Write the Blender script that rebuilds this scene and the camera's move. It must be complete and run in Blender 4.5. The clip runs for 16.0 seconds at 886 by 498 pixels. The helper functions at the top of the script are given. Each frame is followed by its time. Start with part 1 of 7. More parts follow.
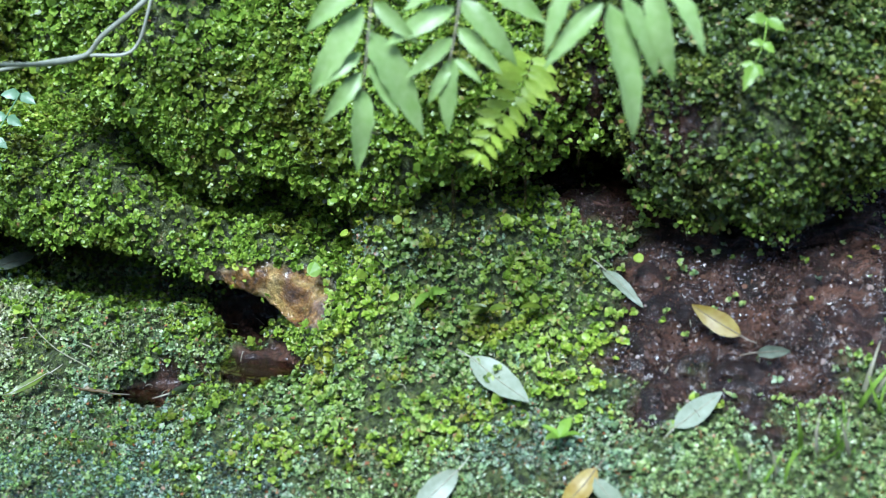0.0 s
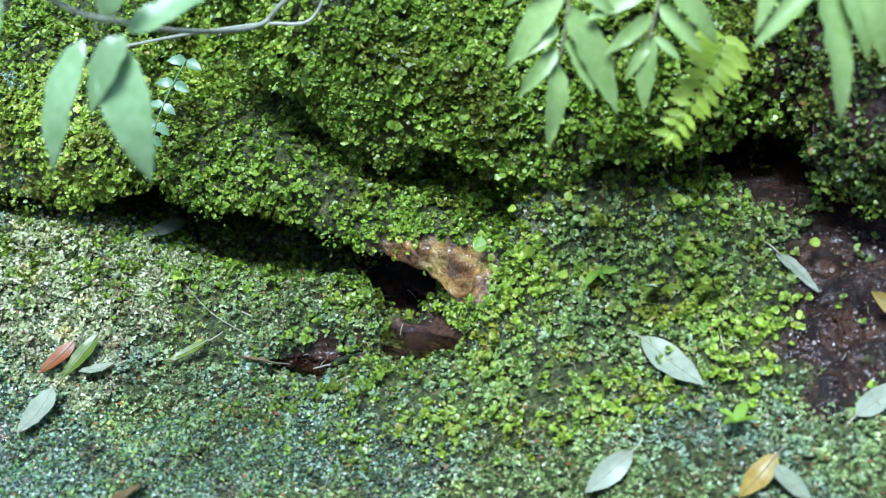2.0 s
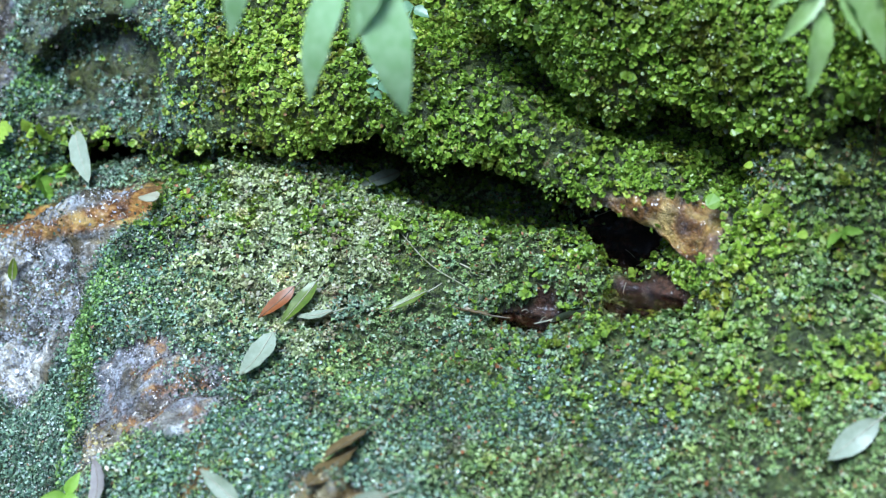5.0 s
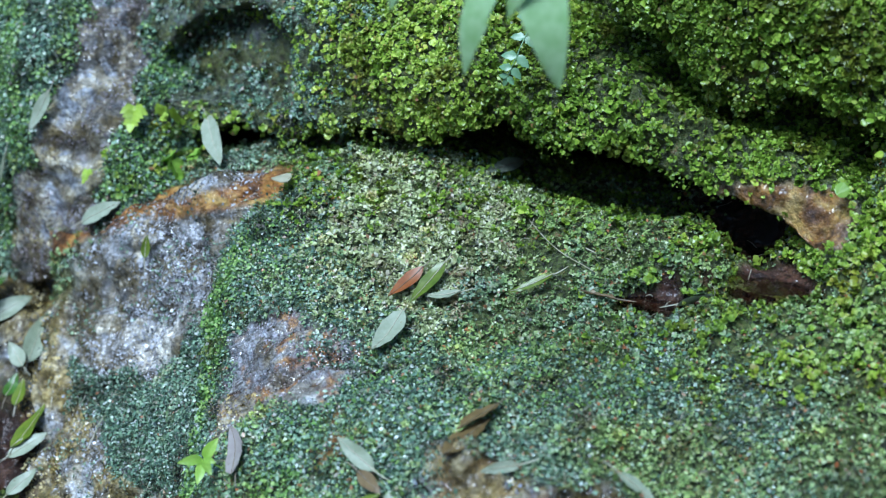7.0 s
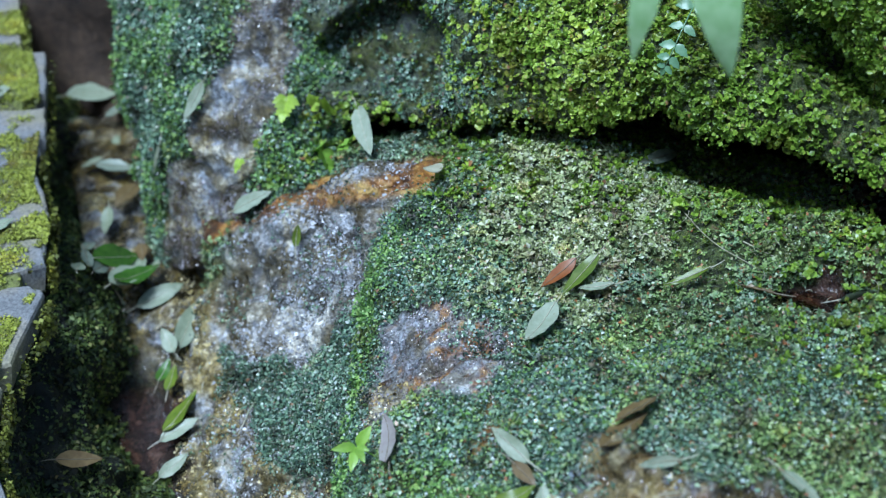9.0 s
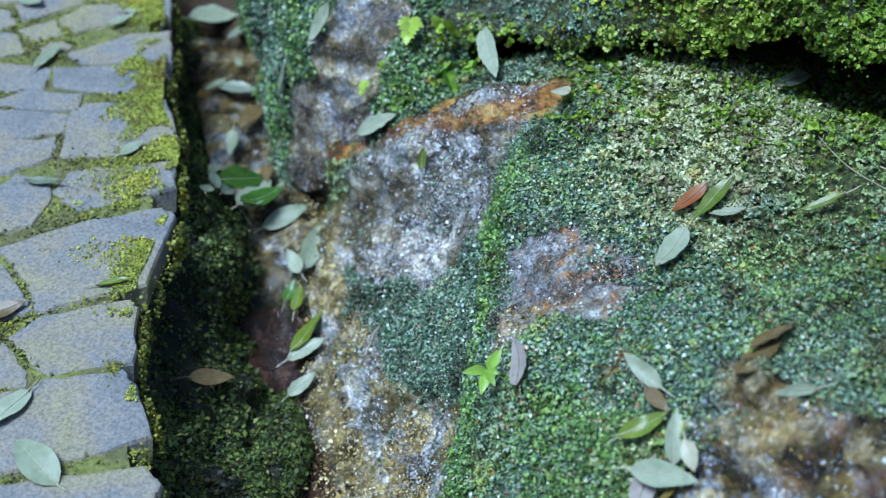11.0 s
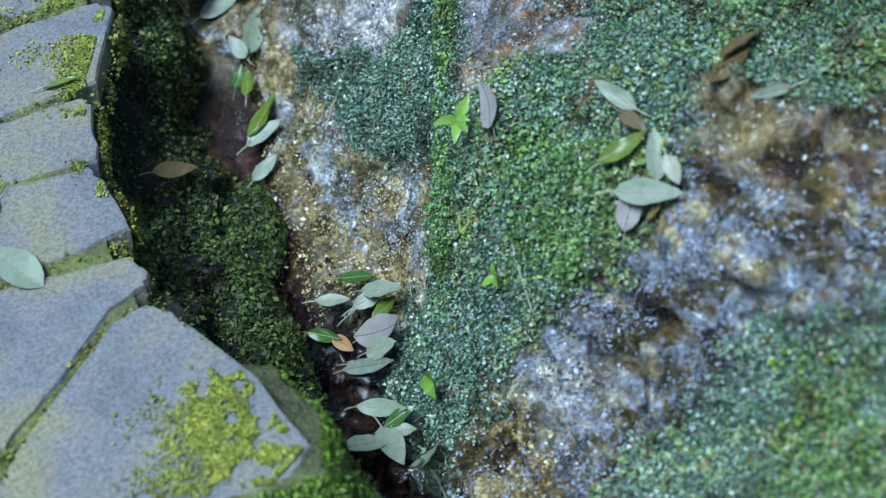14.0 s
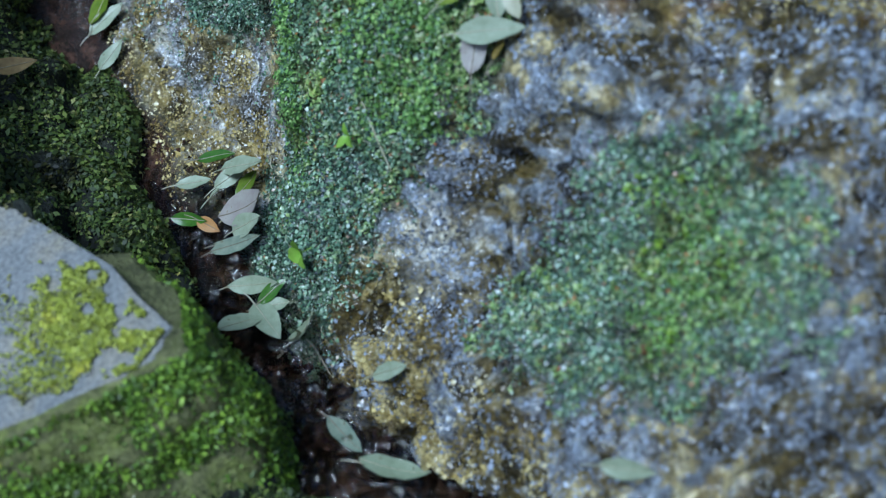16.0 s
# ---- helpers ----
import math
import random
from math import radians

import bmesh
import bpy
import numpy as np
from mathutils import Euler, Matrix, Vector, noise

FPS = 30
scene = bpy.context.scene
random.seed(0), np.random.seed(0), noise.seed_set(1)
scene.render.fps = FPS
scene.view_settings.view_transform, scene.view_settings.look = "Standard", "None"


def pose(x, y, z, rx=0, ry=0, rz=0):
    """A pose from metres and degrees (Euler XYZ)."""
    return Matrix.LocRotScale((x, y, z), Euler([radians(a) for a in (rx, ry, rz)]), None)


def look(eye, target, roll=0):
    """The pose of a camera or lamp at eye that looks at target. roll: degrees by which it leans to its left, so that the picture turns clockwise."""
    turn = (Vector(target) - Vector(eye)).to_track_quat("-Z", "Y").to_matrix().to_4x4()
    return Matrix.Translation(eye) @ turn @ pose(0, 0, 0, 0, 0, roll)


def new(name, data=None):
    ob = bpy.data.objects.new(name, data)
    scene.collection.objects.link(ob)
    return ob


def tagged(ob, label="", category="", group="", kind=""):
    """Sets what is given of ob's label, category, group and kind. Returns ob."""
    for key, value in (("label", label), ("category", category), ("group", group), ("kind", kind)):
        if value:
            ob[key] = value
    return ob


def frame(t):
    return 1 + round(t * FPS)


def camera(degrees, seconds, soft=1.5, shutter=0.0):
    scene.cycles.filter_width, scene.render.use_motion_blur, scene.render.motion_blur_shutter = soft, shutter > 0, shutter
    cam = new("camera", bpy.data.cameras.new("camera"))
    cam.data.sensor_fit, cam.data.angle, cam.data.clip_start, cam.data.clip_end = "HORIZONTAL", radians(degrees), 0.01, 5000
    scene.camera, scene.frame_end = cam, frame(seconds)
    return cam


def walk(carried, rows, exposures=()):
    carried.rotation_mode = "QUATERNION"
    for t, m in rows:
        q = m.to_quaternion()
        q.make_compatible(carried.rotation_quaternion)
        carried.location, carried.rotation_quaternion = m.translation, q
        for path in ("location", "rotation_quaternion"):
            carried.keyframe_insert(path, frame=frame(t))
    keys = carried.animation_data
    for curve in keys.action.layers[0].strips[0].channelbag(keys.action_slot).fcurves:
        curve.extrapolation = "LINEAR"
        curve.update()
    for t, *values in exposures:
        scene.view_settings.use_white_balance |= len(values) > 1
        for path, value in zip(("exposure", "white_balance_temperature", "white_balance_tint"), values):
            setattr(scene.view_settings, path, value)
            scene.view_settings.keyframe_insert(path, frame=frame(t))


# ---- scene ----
cam = camera(36.0, 16.0, 1.2)
cam.data.dof.use_dof = True
cam.data.dof.focus_distance = 1.25
cam.data.dof.aperture_fstop = 4.0
# seconds, place in metres, Euler degrees
PATH = [
    (0, 0.0001, 0.0001, 0.9501, 71.01, 0.00, 0.00),
    (0.5, -0.0392, 0.0039, 0.9504, 70.23, -0.44, 0.14),
    (1, -0.0651, 0.0057, 0.9549, 69.89, -0.64, 0.81),
    (1.5, -0.0840, 0.0063, 0.9513, 70.12, -1.09, 1.46),
    (2, -0.1047, 0.0073, 0.9499, 69.81, -0.86, 2.39),
    (2.5, -0.1126, 0.0141, 0.9492, 69.26, -0.41, 3.85),
    (3, -0.1301, 0.0176, 0.9455, 68.71, -0.04, 4.94),
    (3.5, -0.1469, 0.0213, 0.9475, 68.50, -0.33, 5.50),
    (4, -0.1594, 0.0285, 0.9435, 68.15, -0.14, 6.64),
    (4.2, -0.1610, 0.0296, 0.9366, 68.44, -0.10, 7.37),
    (6.3, -0.2292, -0.0298, 0.8906, 70.21, -1.31, 9.22),
    (6.5, -0.2302, -0.0338, 0.8888, 70.55, -1.48, 9.68),
    (7, -0.2319, -0.0292, 0.8891, 69.93, -1.03, 11.48),
    (7.5, -0.2322, -0.0229, 0.8844, 70.00, -0.52, 13.33),
    (8, -0.2409, -0.0294, 0.8815, 69.71, -0.23, 14.86),
    (8.2, -0.2454, -0.0278, 0.8793, 69.85, -0.27, 15.13),
    (10.3, -0.2822, -0.0363, 0.8836, 68.51, 0.97, 19.21),
    (10.5, -0.2849, -0.0353, 0.8910, 67.84, 1.05, 19.54),
    (11, -0.2878, -0.0376, 0.8873, 66.32, 1.36, 20.41),
    (11.5, -0.2921, -0.0430, 0.8813, 65.42, 1.33, 20.83),
    (12, -0.3054, -0.0378, 0.8766, 64.52, 1.64, 20.38),
    (12.5, -0.3117, -0.0463, 0.8750, 63.52, 2.03, 20.03),
    (13, -0.3176, -0.0570, 0.8680, 61.62, 2.84, 18.39),
    (13.5, -0.3239, -0.0642, 0.8615, 59.88, 4.27, 16.15),
    (14, -0.3246, -0.0645, 0.8431, 57.91, 6.25, 14.19),
    (14.5, -0.3130, -0.0513, 0.8251, 56.12, 8.13, 12.28),
    (15, -0.2961, -0.0411, 0.8148, 54.59, 8.57, 11.16),
    (15.5, -0.2869, -0.0385, 0.8100, 53.22, 8.94, 10.07),
    (16, -0.2834, -0.0471, 0.8019, 52.30, 9.49, 7.73),
]
walk(cam, [(t, pose(x, y, z, rx, ry, rz)) for t, x, y, z, rx, ry, rz in PATH], [(0, 0.74, 4980, 6), (4, 0.72, 4930, 6), (7, 0.33, 4780, 5), (8, 0.22, 4770, 5), (12, 0.27, 4720, 3), (14, 0.1, 4700, 2), (16, -0.08, 4690, 1)])

# ---- world, sun, exposure ----
SUN_ELEVATION, SUN_ROTATION = radians(58), radians(200)
world = bpy.data.worlds.new("overcast_shade")
scene.world = world
world.use_nodes = True
wn = world.node_tree.nodes
sky = wn.new("ShaderNodeTexSky")
sky.sky_type, sky.sun_disc = "NISHITA", False
sky.sun_elevation, sky.sun_rotation = SUN_ELEVATION, SUN_ROTATION
sky.air_density, sky.dust_density = 1.0, 2.0
world.node_tree.links.new(sky.outputs[0], wn["Background"].inputs[0])
wn["Background"].inputs[1].default_value = 0.1
sun = new("sun", bpy.data.lights.new("sun", "SUN"))
sun.data.energy, sun.data.angle, sun.data.color = 3.5, radians(25), (1.0, 0.97, 0.9)
sun.matrix_world = look((-0.5, -0.8, 2.94), (0, 0.75, 0.3))

# ---- numeric helpers ----

def lattice(ix, iy, iz, seed):
    h = (ix * 374761393 + iy * 668265263 + iz * 2147483647 + seed * 974634777) & 0xFFFFFFFF
    h = ((h ^ (h >> 13)) * 1274126177) & 0xFFFFFFFF
    return ((h ^ (h >> 16)) & 0xFFFF) / 32767.5 - 1.0


def vnoise(p, scale, seed=0):
    """Smooth value noise of points p, in -1..1."""
    q = np.asarray(p, float) * scale + 100.0
    i = np.floor(q).astype(np.int64)
    f = q - i
    f = f * f * (3 - 2 * f)
    out = 0.0
    for dx in (0, 1):
        for dy in (0, 1):
            for dz in (0, 1):
                w = (f[..., 0] if dx else 1 - f[..., 0]) * (f[..., 1] if dy else 1 - f[..., 1]) * (f[..., 2] if dz else 1 - f[..., 2])
                out = out + w * lattice(i[..., 0] + dx, i[..., 1] + dy, i[..., 2] + dz, seed)
    return out


def fbm(p, scale, octaves=4, seed=0, gain=0.5):
    out, amp = 0.0, 1.0
    for k in range(octaves):
        out = out + amp * vnoise(p, scale * 2.03**k, seed + 17 * k)
        amp *= gain
    return out


def smooth(a, b, x):
    t = np.clip((x - a) / (b - a), 0, 1)
    return t * t * (3 - 2 * t)


def spline(points, n):
    """Catmull-Rom through the first axis of points, n samples."""
    p = np.asarray(points, float)
    p = np.concatenate([2 * p[:1] - p[1:2], p, 2 * p[-1:] - p[-2:-1]])
    s = np.linspace(0, len(p) - 3 - 1e-9, n)
    i = s.astype(int)
    t = (s - i).reshape((-1,) + (1,) * (p.ndim - 1))
    a, b, c, d = p[i], p[i + 1], p[i + 2], p[i + 3]
    return 0.5 * (2 * b + (c - a) * t + (2 * a - 5 * b + 4 * c - d) * t**2 + (3 * b - a - 3 * c + d) * t**3)


def sheet(net, nu, nv):
    """A fine grid of points over a net of guide points (columns of rows)."""
    g = spline(net, nu)
    return np.swapaxes(spline(np.swapaxes(g, 0, 1), nv), 0, 1)


def grid_normals(g):
    n = np.cross(np.gradient(g, axis=0), np.gradient(g, axis=1))
    return n / (np.linalg.norm(n, axis=-1, keepdims=True) + 1e-12)


def roughen(g, amps, seed, side=1.0):
    """Pushes a grid along its normals by noise: (scale, amplitude) pairs."""
    n = grid_normals(g) * side
    d = 0.0
    for k, (scale, amp) in enumerate(amps):
        d = d + amp * fbm(g, scale, 3, seed + 5 * k)
    return g + n * d[..., None]


def mesh(name, verts, faces, material=None, shade=True):
    me = bpy.data.meshes.new(name)
    me.from_pydata(np.asarray(verts).tolist(), [], [list(map(int, f)) for f in faces])
    if shade:
        me.polygons.foreach_set("use_smooth", [True] * len(me.polygons))
    if material:
        me.materials.append(material)
    me.update()
    return me


def tri_mesh(name, verts, tris, material, shade=False):
    """Fast mesh out of arrays of vertices and equal-sided faces."""
    me = bpy.data.meshes.new(name)
    k = tris.shape[1]
    me.vertices.add(len(verts))
    me.vertices.foreach_set("co", np.ascontiguousarray(verts, np.float32).ravel())
    me.loops.add(tris.size)
    me.loops.foreach_set("vertex_index", np.ascontiguousarray(tris, np.int32).ravel())
    me.polygons.add(len(tris))
    me.polygons.foreach_set("loop_start", np.arange(0, tris.size, k, dtype=np.int32))
    me.polygons.foreach_set("use_smooth", np.full(len(tris), shade))
    me.materials.append(material)
    me.update(calc_edges=True)
    me.validate()
    return me


def grid_solid(name, g, material, push=(0, 0.3, 0)):
    """A grid as the front of a solid body, whose back lies behind it by push."""
    nu, nv = g.shape[:2]
    idx = np.arange(nu * nv).reshape(nu, nv)
    quads = np.stack([idx[:-1, :-1], idx[1:, :-1], idx[1:, 1:], idx[:-1, 1:]], -1).reshape(-1, 4)
    rim = np.r_[idx[:, 0], idx[-1, 1:], idx[-2::-1, -1], idx[0, -2:0:-1]]
    flat = g.reshape(-1, 3)
    back = flat[rim] + np.array(push)
    centre = back.mean(0)
    verts = np.concatenate([flat, back, centre[None]])
    b0, m = nu * nv, len(rim)
    faces = quads.tolist()
    for k in range(m):
        j = (k + 1) % m
        faces.append([rim[j], rim[k], b0 + k, b0 + j])
        faces.append([b0 + j, b0 + k, b0 + m])
    me = mesh(name, verts, faces, material)
    bm = bmesh.new()
    bm.from_mesh(me)
    bmesh.ops.recalc_face_normals(bm, faces=bm.faces)
    bm.faces.ensure_lookup_table()
    front = Vector((0, 0, 0))
    for f in bm.faces[: len(quads)]:
        front += f.normal
    if front.dot(Vector((0.1, -0.7, 0.6))) < 0:
        bmesh.ops.reverse_faces(bm, faces=bm.faces[:])
    bm.to_mesh(me)
    bm.free()
    return me


def scatter(g, count, chance, seed, side=1.0):
    """Random places on a grid: points, normals. chance(points, normals) thins them out."""
    r = np.random.default_rng(seed)
    n = grid_normals(g) * side
    du = np.linalg.norm(np.gradient(g, axis=0), axis=-1)
    dv = np.linalg.norm(np.gradient(g, axis=1), axis=-1)
    area = (du * dv)[:-1, :-1].ravel()
    pick = r.choice(len(area), count, p=area / area.sum())
    i, j = np.unravel_index(pick, (g.shape[0] - 1, g.shape[1] - 1))
    u, v = r.random((2, count, 1))

    def mix(a):
        return (a[i, j] * (1 - u) + a[i + 1, j] * u) * (1 - v) + (a[i, j + 1] * (1 - u) + a[i + 1, j + 1] * u) * v

    p, nn = mix(g), mix(n)
    nn /= np.linalg.norm(nn, axis=1, keepdims=True)
    odds = chance(g.reshape(-1, 3), n.reshape(-1, 3)).reshape(g.shape[:2] + (1,))
    keep = r.random(count) < mix(odds)[:, 0]
    return p[keep], nn[keep]


def frames_for(n, r, tilt, lift):
    """Random leaf axes about normals n: leaf normal a, along b, across c."""
    a = n + tilt * r.normal(size=n.shape) + np.array([0, 0, lift])
    a /= np.linalg.norm(a, axis=1, keepdims=True)
    b = r.normal(size=n.shape)
    b -= (b * a).sum(1, keepdims=True) * a
    b /= np.linalg.norm(b, axis=1, keepdims=True)
    return a, b, np.cross(a, b)


def leaflets(p, n, size, seed, material, name, tilt=0.45, lift=0.35, rise=0.6, long=1.0, sides=6, cup=0.25, spread=0.36, sprig=1):
    """Many small leaves as one mesh, each folded along its middle and bent at its tip; sprig leaves stand round one stem."""
    r = np.random.default_rng(seed)
    k = len(p)
    a, b, c = frames_for(n, r, tilt, lift)
    s = size * np.exp(spread * r.normal(size=(k, 1))).clip(0.45, 2.1)
    o = p + n * s * rise * r.random((k, 1)) * 1.6
    if sprig > 1:
        whorl = 2 * np.pi * (np.tile(np.arange(sprig), k)[:, None] / sprig + 0.1 * r.normal(size=(k * sprig, 1)))
        a, b, c, s, o = (np.repeat(q, sprig, 0) for q in (a, b, c, s, o))
        out = np.cos(whorl) * b + np.sin(whorl) * c
        steep = np.clip(0.45 + 0.35 * r.normal(size=(len(o), 1)), -0.3, 1.25)
        b = out * np.cos(steep) + a * np.sin(steep)
        a = a * np.cos(steep) - out * np.sin(steep)
        c = np.cross(a, b)
        s = s * r.uniform(0.7, 1.15, (len(o), 1))
        o = o + b * s * long * 0.95 - a * s * 0.5 * r.random((len(o), 1))
        k = len(o)
    fold = 2.2 * cup * (0.3 + r.random((k, 1)))
    bend = 1.2 * cup * r.normal(size=(k, 1))
    ang = np.linspace(0, 2 * np.pi, sides, endpoint=False)
    ring = [o + s * (long * np.cos(t) * b + np.sin(t) * c + a * (fold * np.sin(t) ** 2 + bend * max(np.cos(t), 0))) for t in ang]
    verts = np.stack(ring, 1).reshape(-1, 3)
    base = np.arange(k)[:, None, None] * sides
    order = [0, 1, sides - 1, 2, sides - 2, 3, sides - 3][:sides]
    tri = np.array([sorted(order[q:q + 3]) for q in range(sides - 2)])
    return tri_mesh(name, verts, (base + tri).reshape(-1, 3), material, True)


def part(name, bm, material, parent, label=""):
    """Links a bmesh (or a mesh) as one object under a thing or a part."""
    if isinstance(bm, bpy.types.Mesh):
        me = bm
    else:
        me = bpy.data.meshes.new(name)
        bm.to_mesh(me)
        bm.free()
    if material and not me.materials:
        me.materials.append(material)
    ob = new(name, me)
    ob.parent = parent
    return tagged(ob, label)

# ---- materials ----
def material(name, rough=0.6):
    m = bpy.data.materials.new(name)
    m.use_nodes = True
    b = m.node_tree.nodes["Principled BSDF"]
    b.inputs["Roughness"].default_value = rough
    return m, m.node_tree.nodes, m.node_tree.links, b


def ramp(nodes, links, source, stops):
    r = nodes.new("ShaderNodeValToRGB")
    while len(r.color_ramp.elements) < len(stops):
        r.color_ramp.elements.new(0.5)
    for e, (at, c) in zip(r.color_ramp.elements, stops):
        e.position, e.color = at, (*c, 1)
    links.new(source, r.inputs[0])
    return r.outputs[0]


def noise_node(nodes, links, scale, detail=6, rough=0.6, dist=0.0):
    co = nodes.new("ShaderNodeTexCoord")
    n = nodes.new("ShaderNodeTexNoise")
    n.inputs["Scale"].default_value, n.inputs["Detail"].default_value = scale, detail
    n.inputs["Roughness"].default_value, n.inputs["Distortion"].default_value = rough, dist
    links.new(co.outputs["Object"], n.inputs["Vector"])
    return n.outputs[0]


def mixed(nodes, links, fac, a, b, mode="MIX"):
    m = nodes.new("ShaderNodeMix")
    m.data_type, m.blend_type = "RGBA", mode
    for sock, v in ((m.inputs[0], fac), (m.inputs[6], a), (m.inputs[7], b)):
        if isinstance(v, (int, float)):
            sock.default_value = v
        elif isinstance(v, tuple):
            sock.default_value = (*v, 1)
        else:
            links.new(v, sock)
    return m.outputs[2]


def bump(nodes, links, b, height, strength=0.5, distance=0.003):
    n = nodes.new("ShaderNodeBump")
    n.inputs["Strength"].default_value, n.inputs["Distance"].default_value = strength, distance
    links.new(height, n.inputs["Height"])
    links.new(n.outputs[0], b.inputs["Normal"])


def leafy(name, stops, rough=0.38, trans=0.3, patch=14.0, dark=0.55, other=None, reach=7.0):
    """Small leaves: colour by leaf and by patch, light shining through; other is the colour of a second kind that grows in patches."""
    m, nodes, links, b = material(name, rough)
    geo = nodes.new("ShaderNodeNewGeometry")
    own = ramp(nodes, links, geo.outputs["Random Per Island"], stops)
    if other:
        where = ramp(nodes, links, noise_node(nodes, links, reach, 6, 0.65), [(0.48, (0, 0, 0)), (0.6, (1, 1, 1))])
        own = mixed(nodes, links, where, own, ramp(nodes, links, geo.outputs["Random Per Island"], other))
    spot = ramp(nodes, links, noise_node(nodes, links, patch, 4), [(0.33, (1.15 * dark, 0.9 * dark, 0.85 * dark)), (0.46, (0.85, 0.85, 0.8)), (0.56, (1, 1, 1)), (0.7, (1.3, 1.12, 0.8))])
    col = mixed(nodes, links, 1.0, own, spot, "MULTIPLY")
    links.new(col, b.inputs["Base Color"])
    t = nodes.new("ShaderNodeBsdfTranslucent")
    links.new(col, t.inputs[0])
    mix = nodes.new("ShaderNodeMixShader")
    mix.inputs[0].default_value = trans
    links.new(b.outputs[0], mix.inputs[1])
    links.new(t.outputs[0], mix.inputs[2])
    links.new(mix.outputs[0], nodes["Material Output"].inputs[0])
    return m


def stone(name, stops, scale=9.0, grain=220.0, rough=(0.25, 0.7), relief=0.6, tint=None):
    """Rock: patches, speckle and relief, wet where smoother."""
    m, nodes, links, b = material(name)
    big = ramp(nodes, links, noise_node(nodes, links, scale, 8, 0.62, 0.4), stops)
    fine = noise_node(nodes, links, grain, 3, 0.7)
    speck = ramp(nodes, links, fine, [(0.3, (0.45, 0.45, 0.45)), (0.62, (1.25, 1.25, 1.25))])
    col = mixed(nodes, links, 0.85, big, speck, "MULTIPLY")
    links.new(col, b.inputs["Base Color"])
    wet = noise_node(nodes, links, scale * 1.7, 5, 0.6)
    r = ramp(nodes, links, wet, [(0.35, (rough[0],) * 3), (0.65, (rough[1],) * 3)])
    links.new(r, b.inputs["Roughness"])
    add = nodes.new("ShaderNodeMath")
    add.operation = "ADD"
    links.new(noise_node(nodes, links, grain * 0.35, 6, 0.65), add.inputs[0])
    links.new(fine, add.inputs[1])
    bump(nodes, links, b, add.outputs[0], relief, 0.004)
    return m


def blended(name):
    """Rock of the bank: moss mat, bare wet rock, ochre film, rust and soil, told apart by the mesh's own fields."""
    m, nodes, links, b = material(name)

    def field(key):
        n = nodes.new("ShaderNodeAttribute")
        n.attribute_name = key
        return n.outputs["Fac"]

    coarse = noise_node(nodes, links, 26, 10, 0.74, 0.5)
    veins = noise_node(nodes, links, 34, 6, 0.6, 0.8)
    fine = noise_node(nodes, links, 230, 3, 0.7)
    mat_c = ramp(nodes, links, noise_node(nodes, links, 150, 6, 0.7), [(0.38, (0.016, 0.016, 0.01)), (0.48, (0.05, 0.065, 0.02)), (0.58, (0.1, 0.125, 0.035)), (0.68, (0.14, 0.085, 0.045))])
    # Grey rock; its blue cast puts sky reflected in wet facets into the colour.
    rock_c = ramp(nodes, links, coarse, [(0.36, (0.05, 0.042, 0.038)), (0.44, (0.14, 0.15, 0.17)), (0.52, (0.24, 0.265, 0.31)), (0.6, (0.35, 0.385, 0.44)), (0.7, (0.55, 0.58, 0.62))])
    pale_c = ramp(nodes, links, coarse, [(0.36, (0.06, 0.05, 0.035)), (0.43, (0.21, 0.205, 0.2)), (0.5, (0.38, 0.4, 0.43)), (0.59, (0.54, 0.56, 0.6)), (0.7, (0.8, 0.8, 0.79))])
    ochre_c = ramp(nodes, links, coarse, [(0.32, (0.07, 0.05, 0.014)), (0.42, (0.25, 0.19, 0.055)), (0.51, (0.42, 0.34, 0.125)), (0.61, (0.55, 0.48, 0.26)), (0.7, (0.74, 0.72, 0.62))])
    vein_c = ramp(nodes, links, veins, [(0.35, (0.011, 0.008, 0.003)), (0.5, (0.062, 0.046, 0.01)), (0.66, (0.16, 0.115, 0.024))])
    white_c = ramp(nodes, links, coarse, [(0.34, (0.3, 0.26, 0.17)), (0.44, (0.7, 0.67, 0.57)), (0.6, (0.9, 0.89, 0.83))])
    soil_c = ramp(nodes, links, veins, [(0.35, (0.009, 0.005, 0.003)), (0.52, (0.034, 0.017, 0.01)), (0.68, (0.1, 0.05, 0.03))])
    rust_c = ramp(nodes, links, veins, [(0.36, (0.05, 0.022, 0.008)), (0.47, (0.2, 0.085, 0.02)), (0.54, (0.36, 0.18, 0.036)), (0.63, (0.46, 0.3, 0.08))])
    rock_c = mixed(nodes, links, field("pale"), rock_c, pale_c)
    rock_c = mixed(nodes, links, field("white"), rock_c, white_c)
    rock_c = mixed(nodes, links, field("ochre"), rock_c, ochre_c)
    mottle = ramp(nodes, links, noise_node(nodes, links, 17, 9, 0.62, 0.8), [(0.485, (1, 1, 1)), (0.545, (0, 0, 0))])
    wash = ramp(nodes, links, noise_node(nodes, links, 27, 9, 0.62, 0.6), [(0.45, (1, 1, 1)), (0.52, (0, 0, 0))])
    rock_c = mixed(nodes, links, mixed(nodes, links, 1.0, wash, field("wash"), "MULTIPLY"), rock_c, ochre_c)
    rock_c = mixed(nodes, links, mixed(nodes, links, 1.0, mottle, field("stain"), "MULTIPLY"), rock_c, vein_c)
    rock_c = mixed(nodes, links, field("vein"), rock_c, vein_c)
    co = nodes.new("ShaderNodeTexCoord")
    cells = nodes.new("ShaderNodeTexVoronoi")
    cells.feature, cells.inputs["Scale"].default_value = "DISTANCE_TO_EDGE", 120
    grit = nodes.new("ShaderNodeTexVoronoi")
    grit.inputs["Scale"].default_value = 120
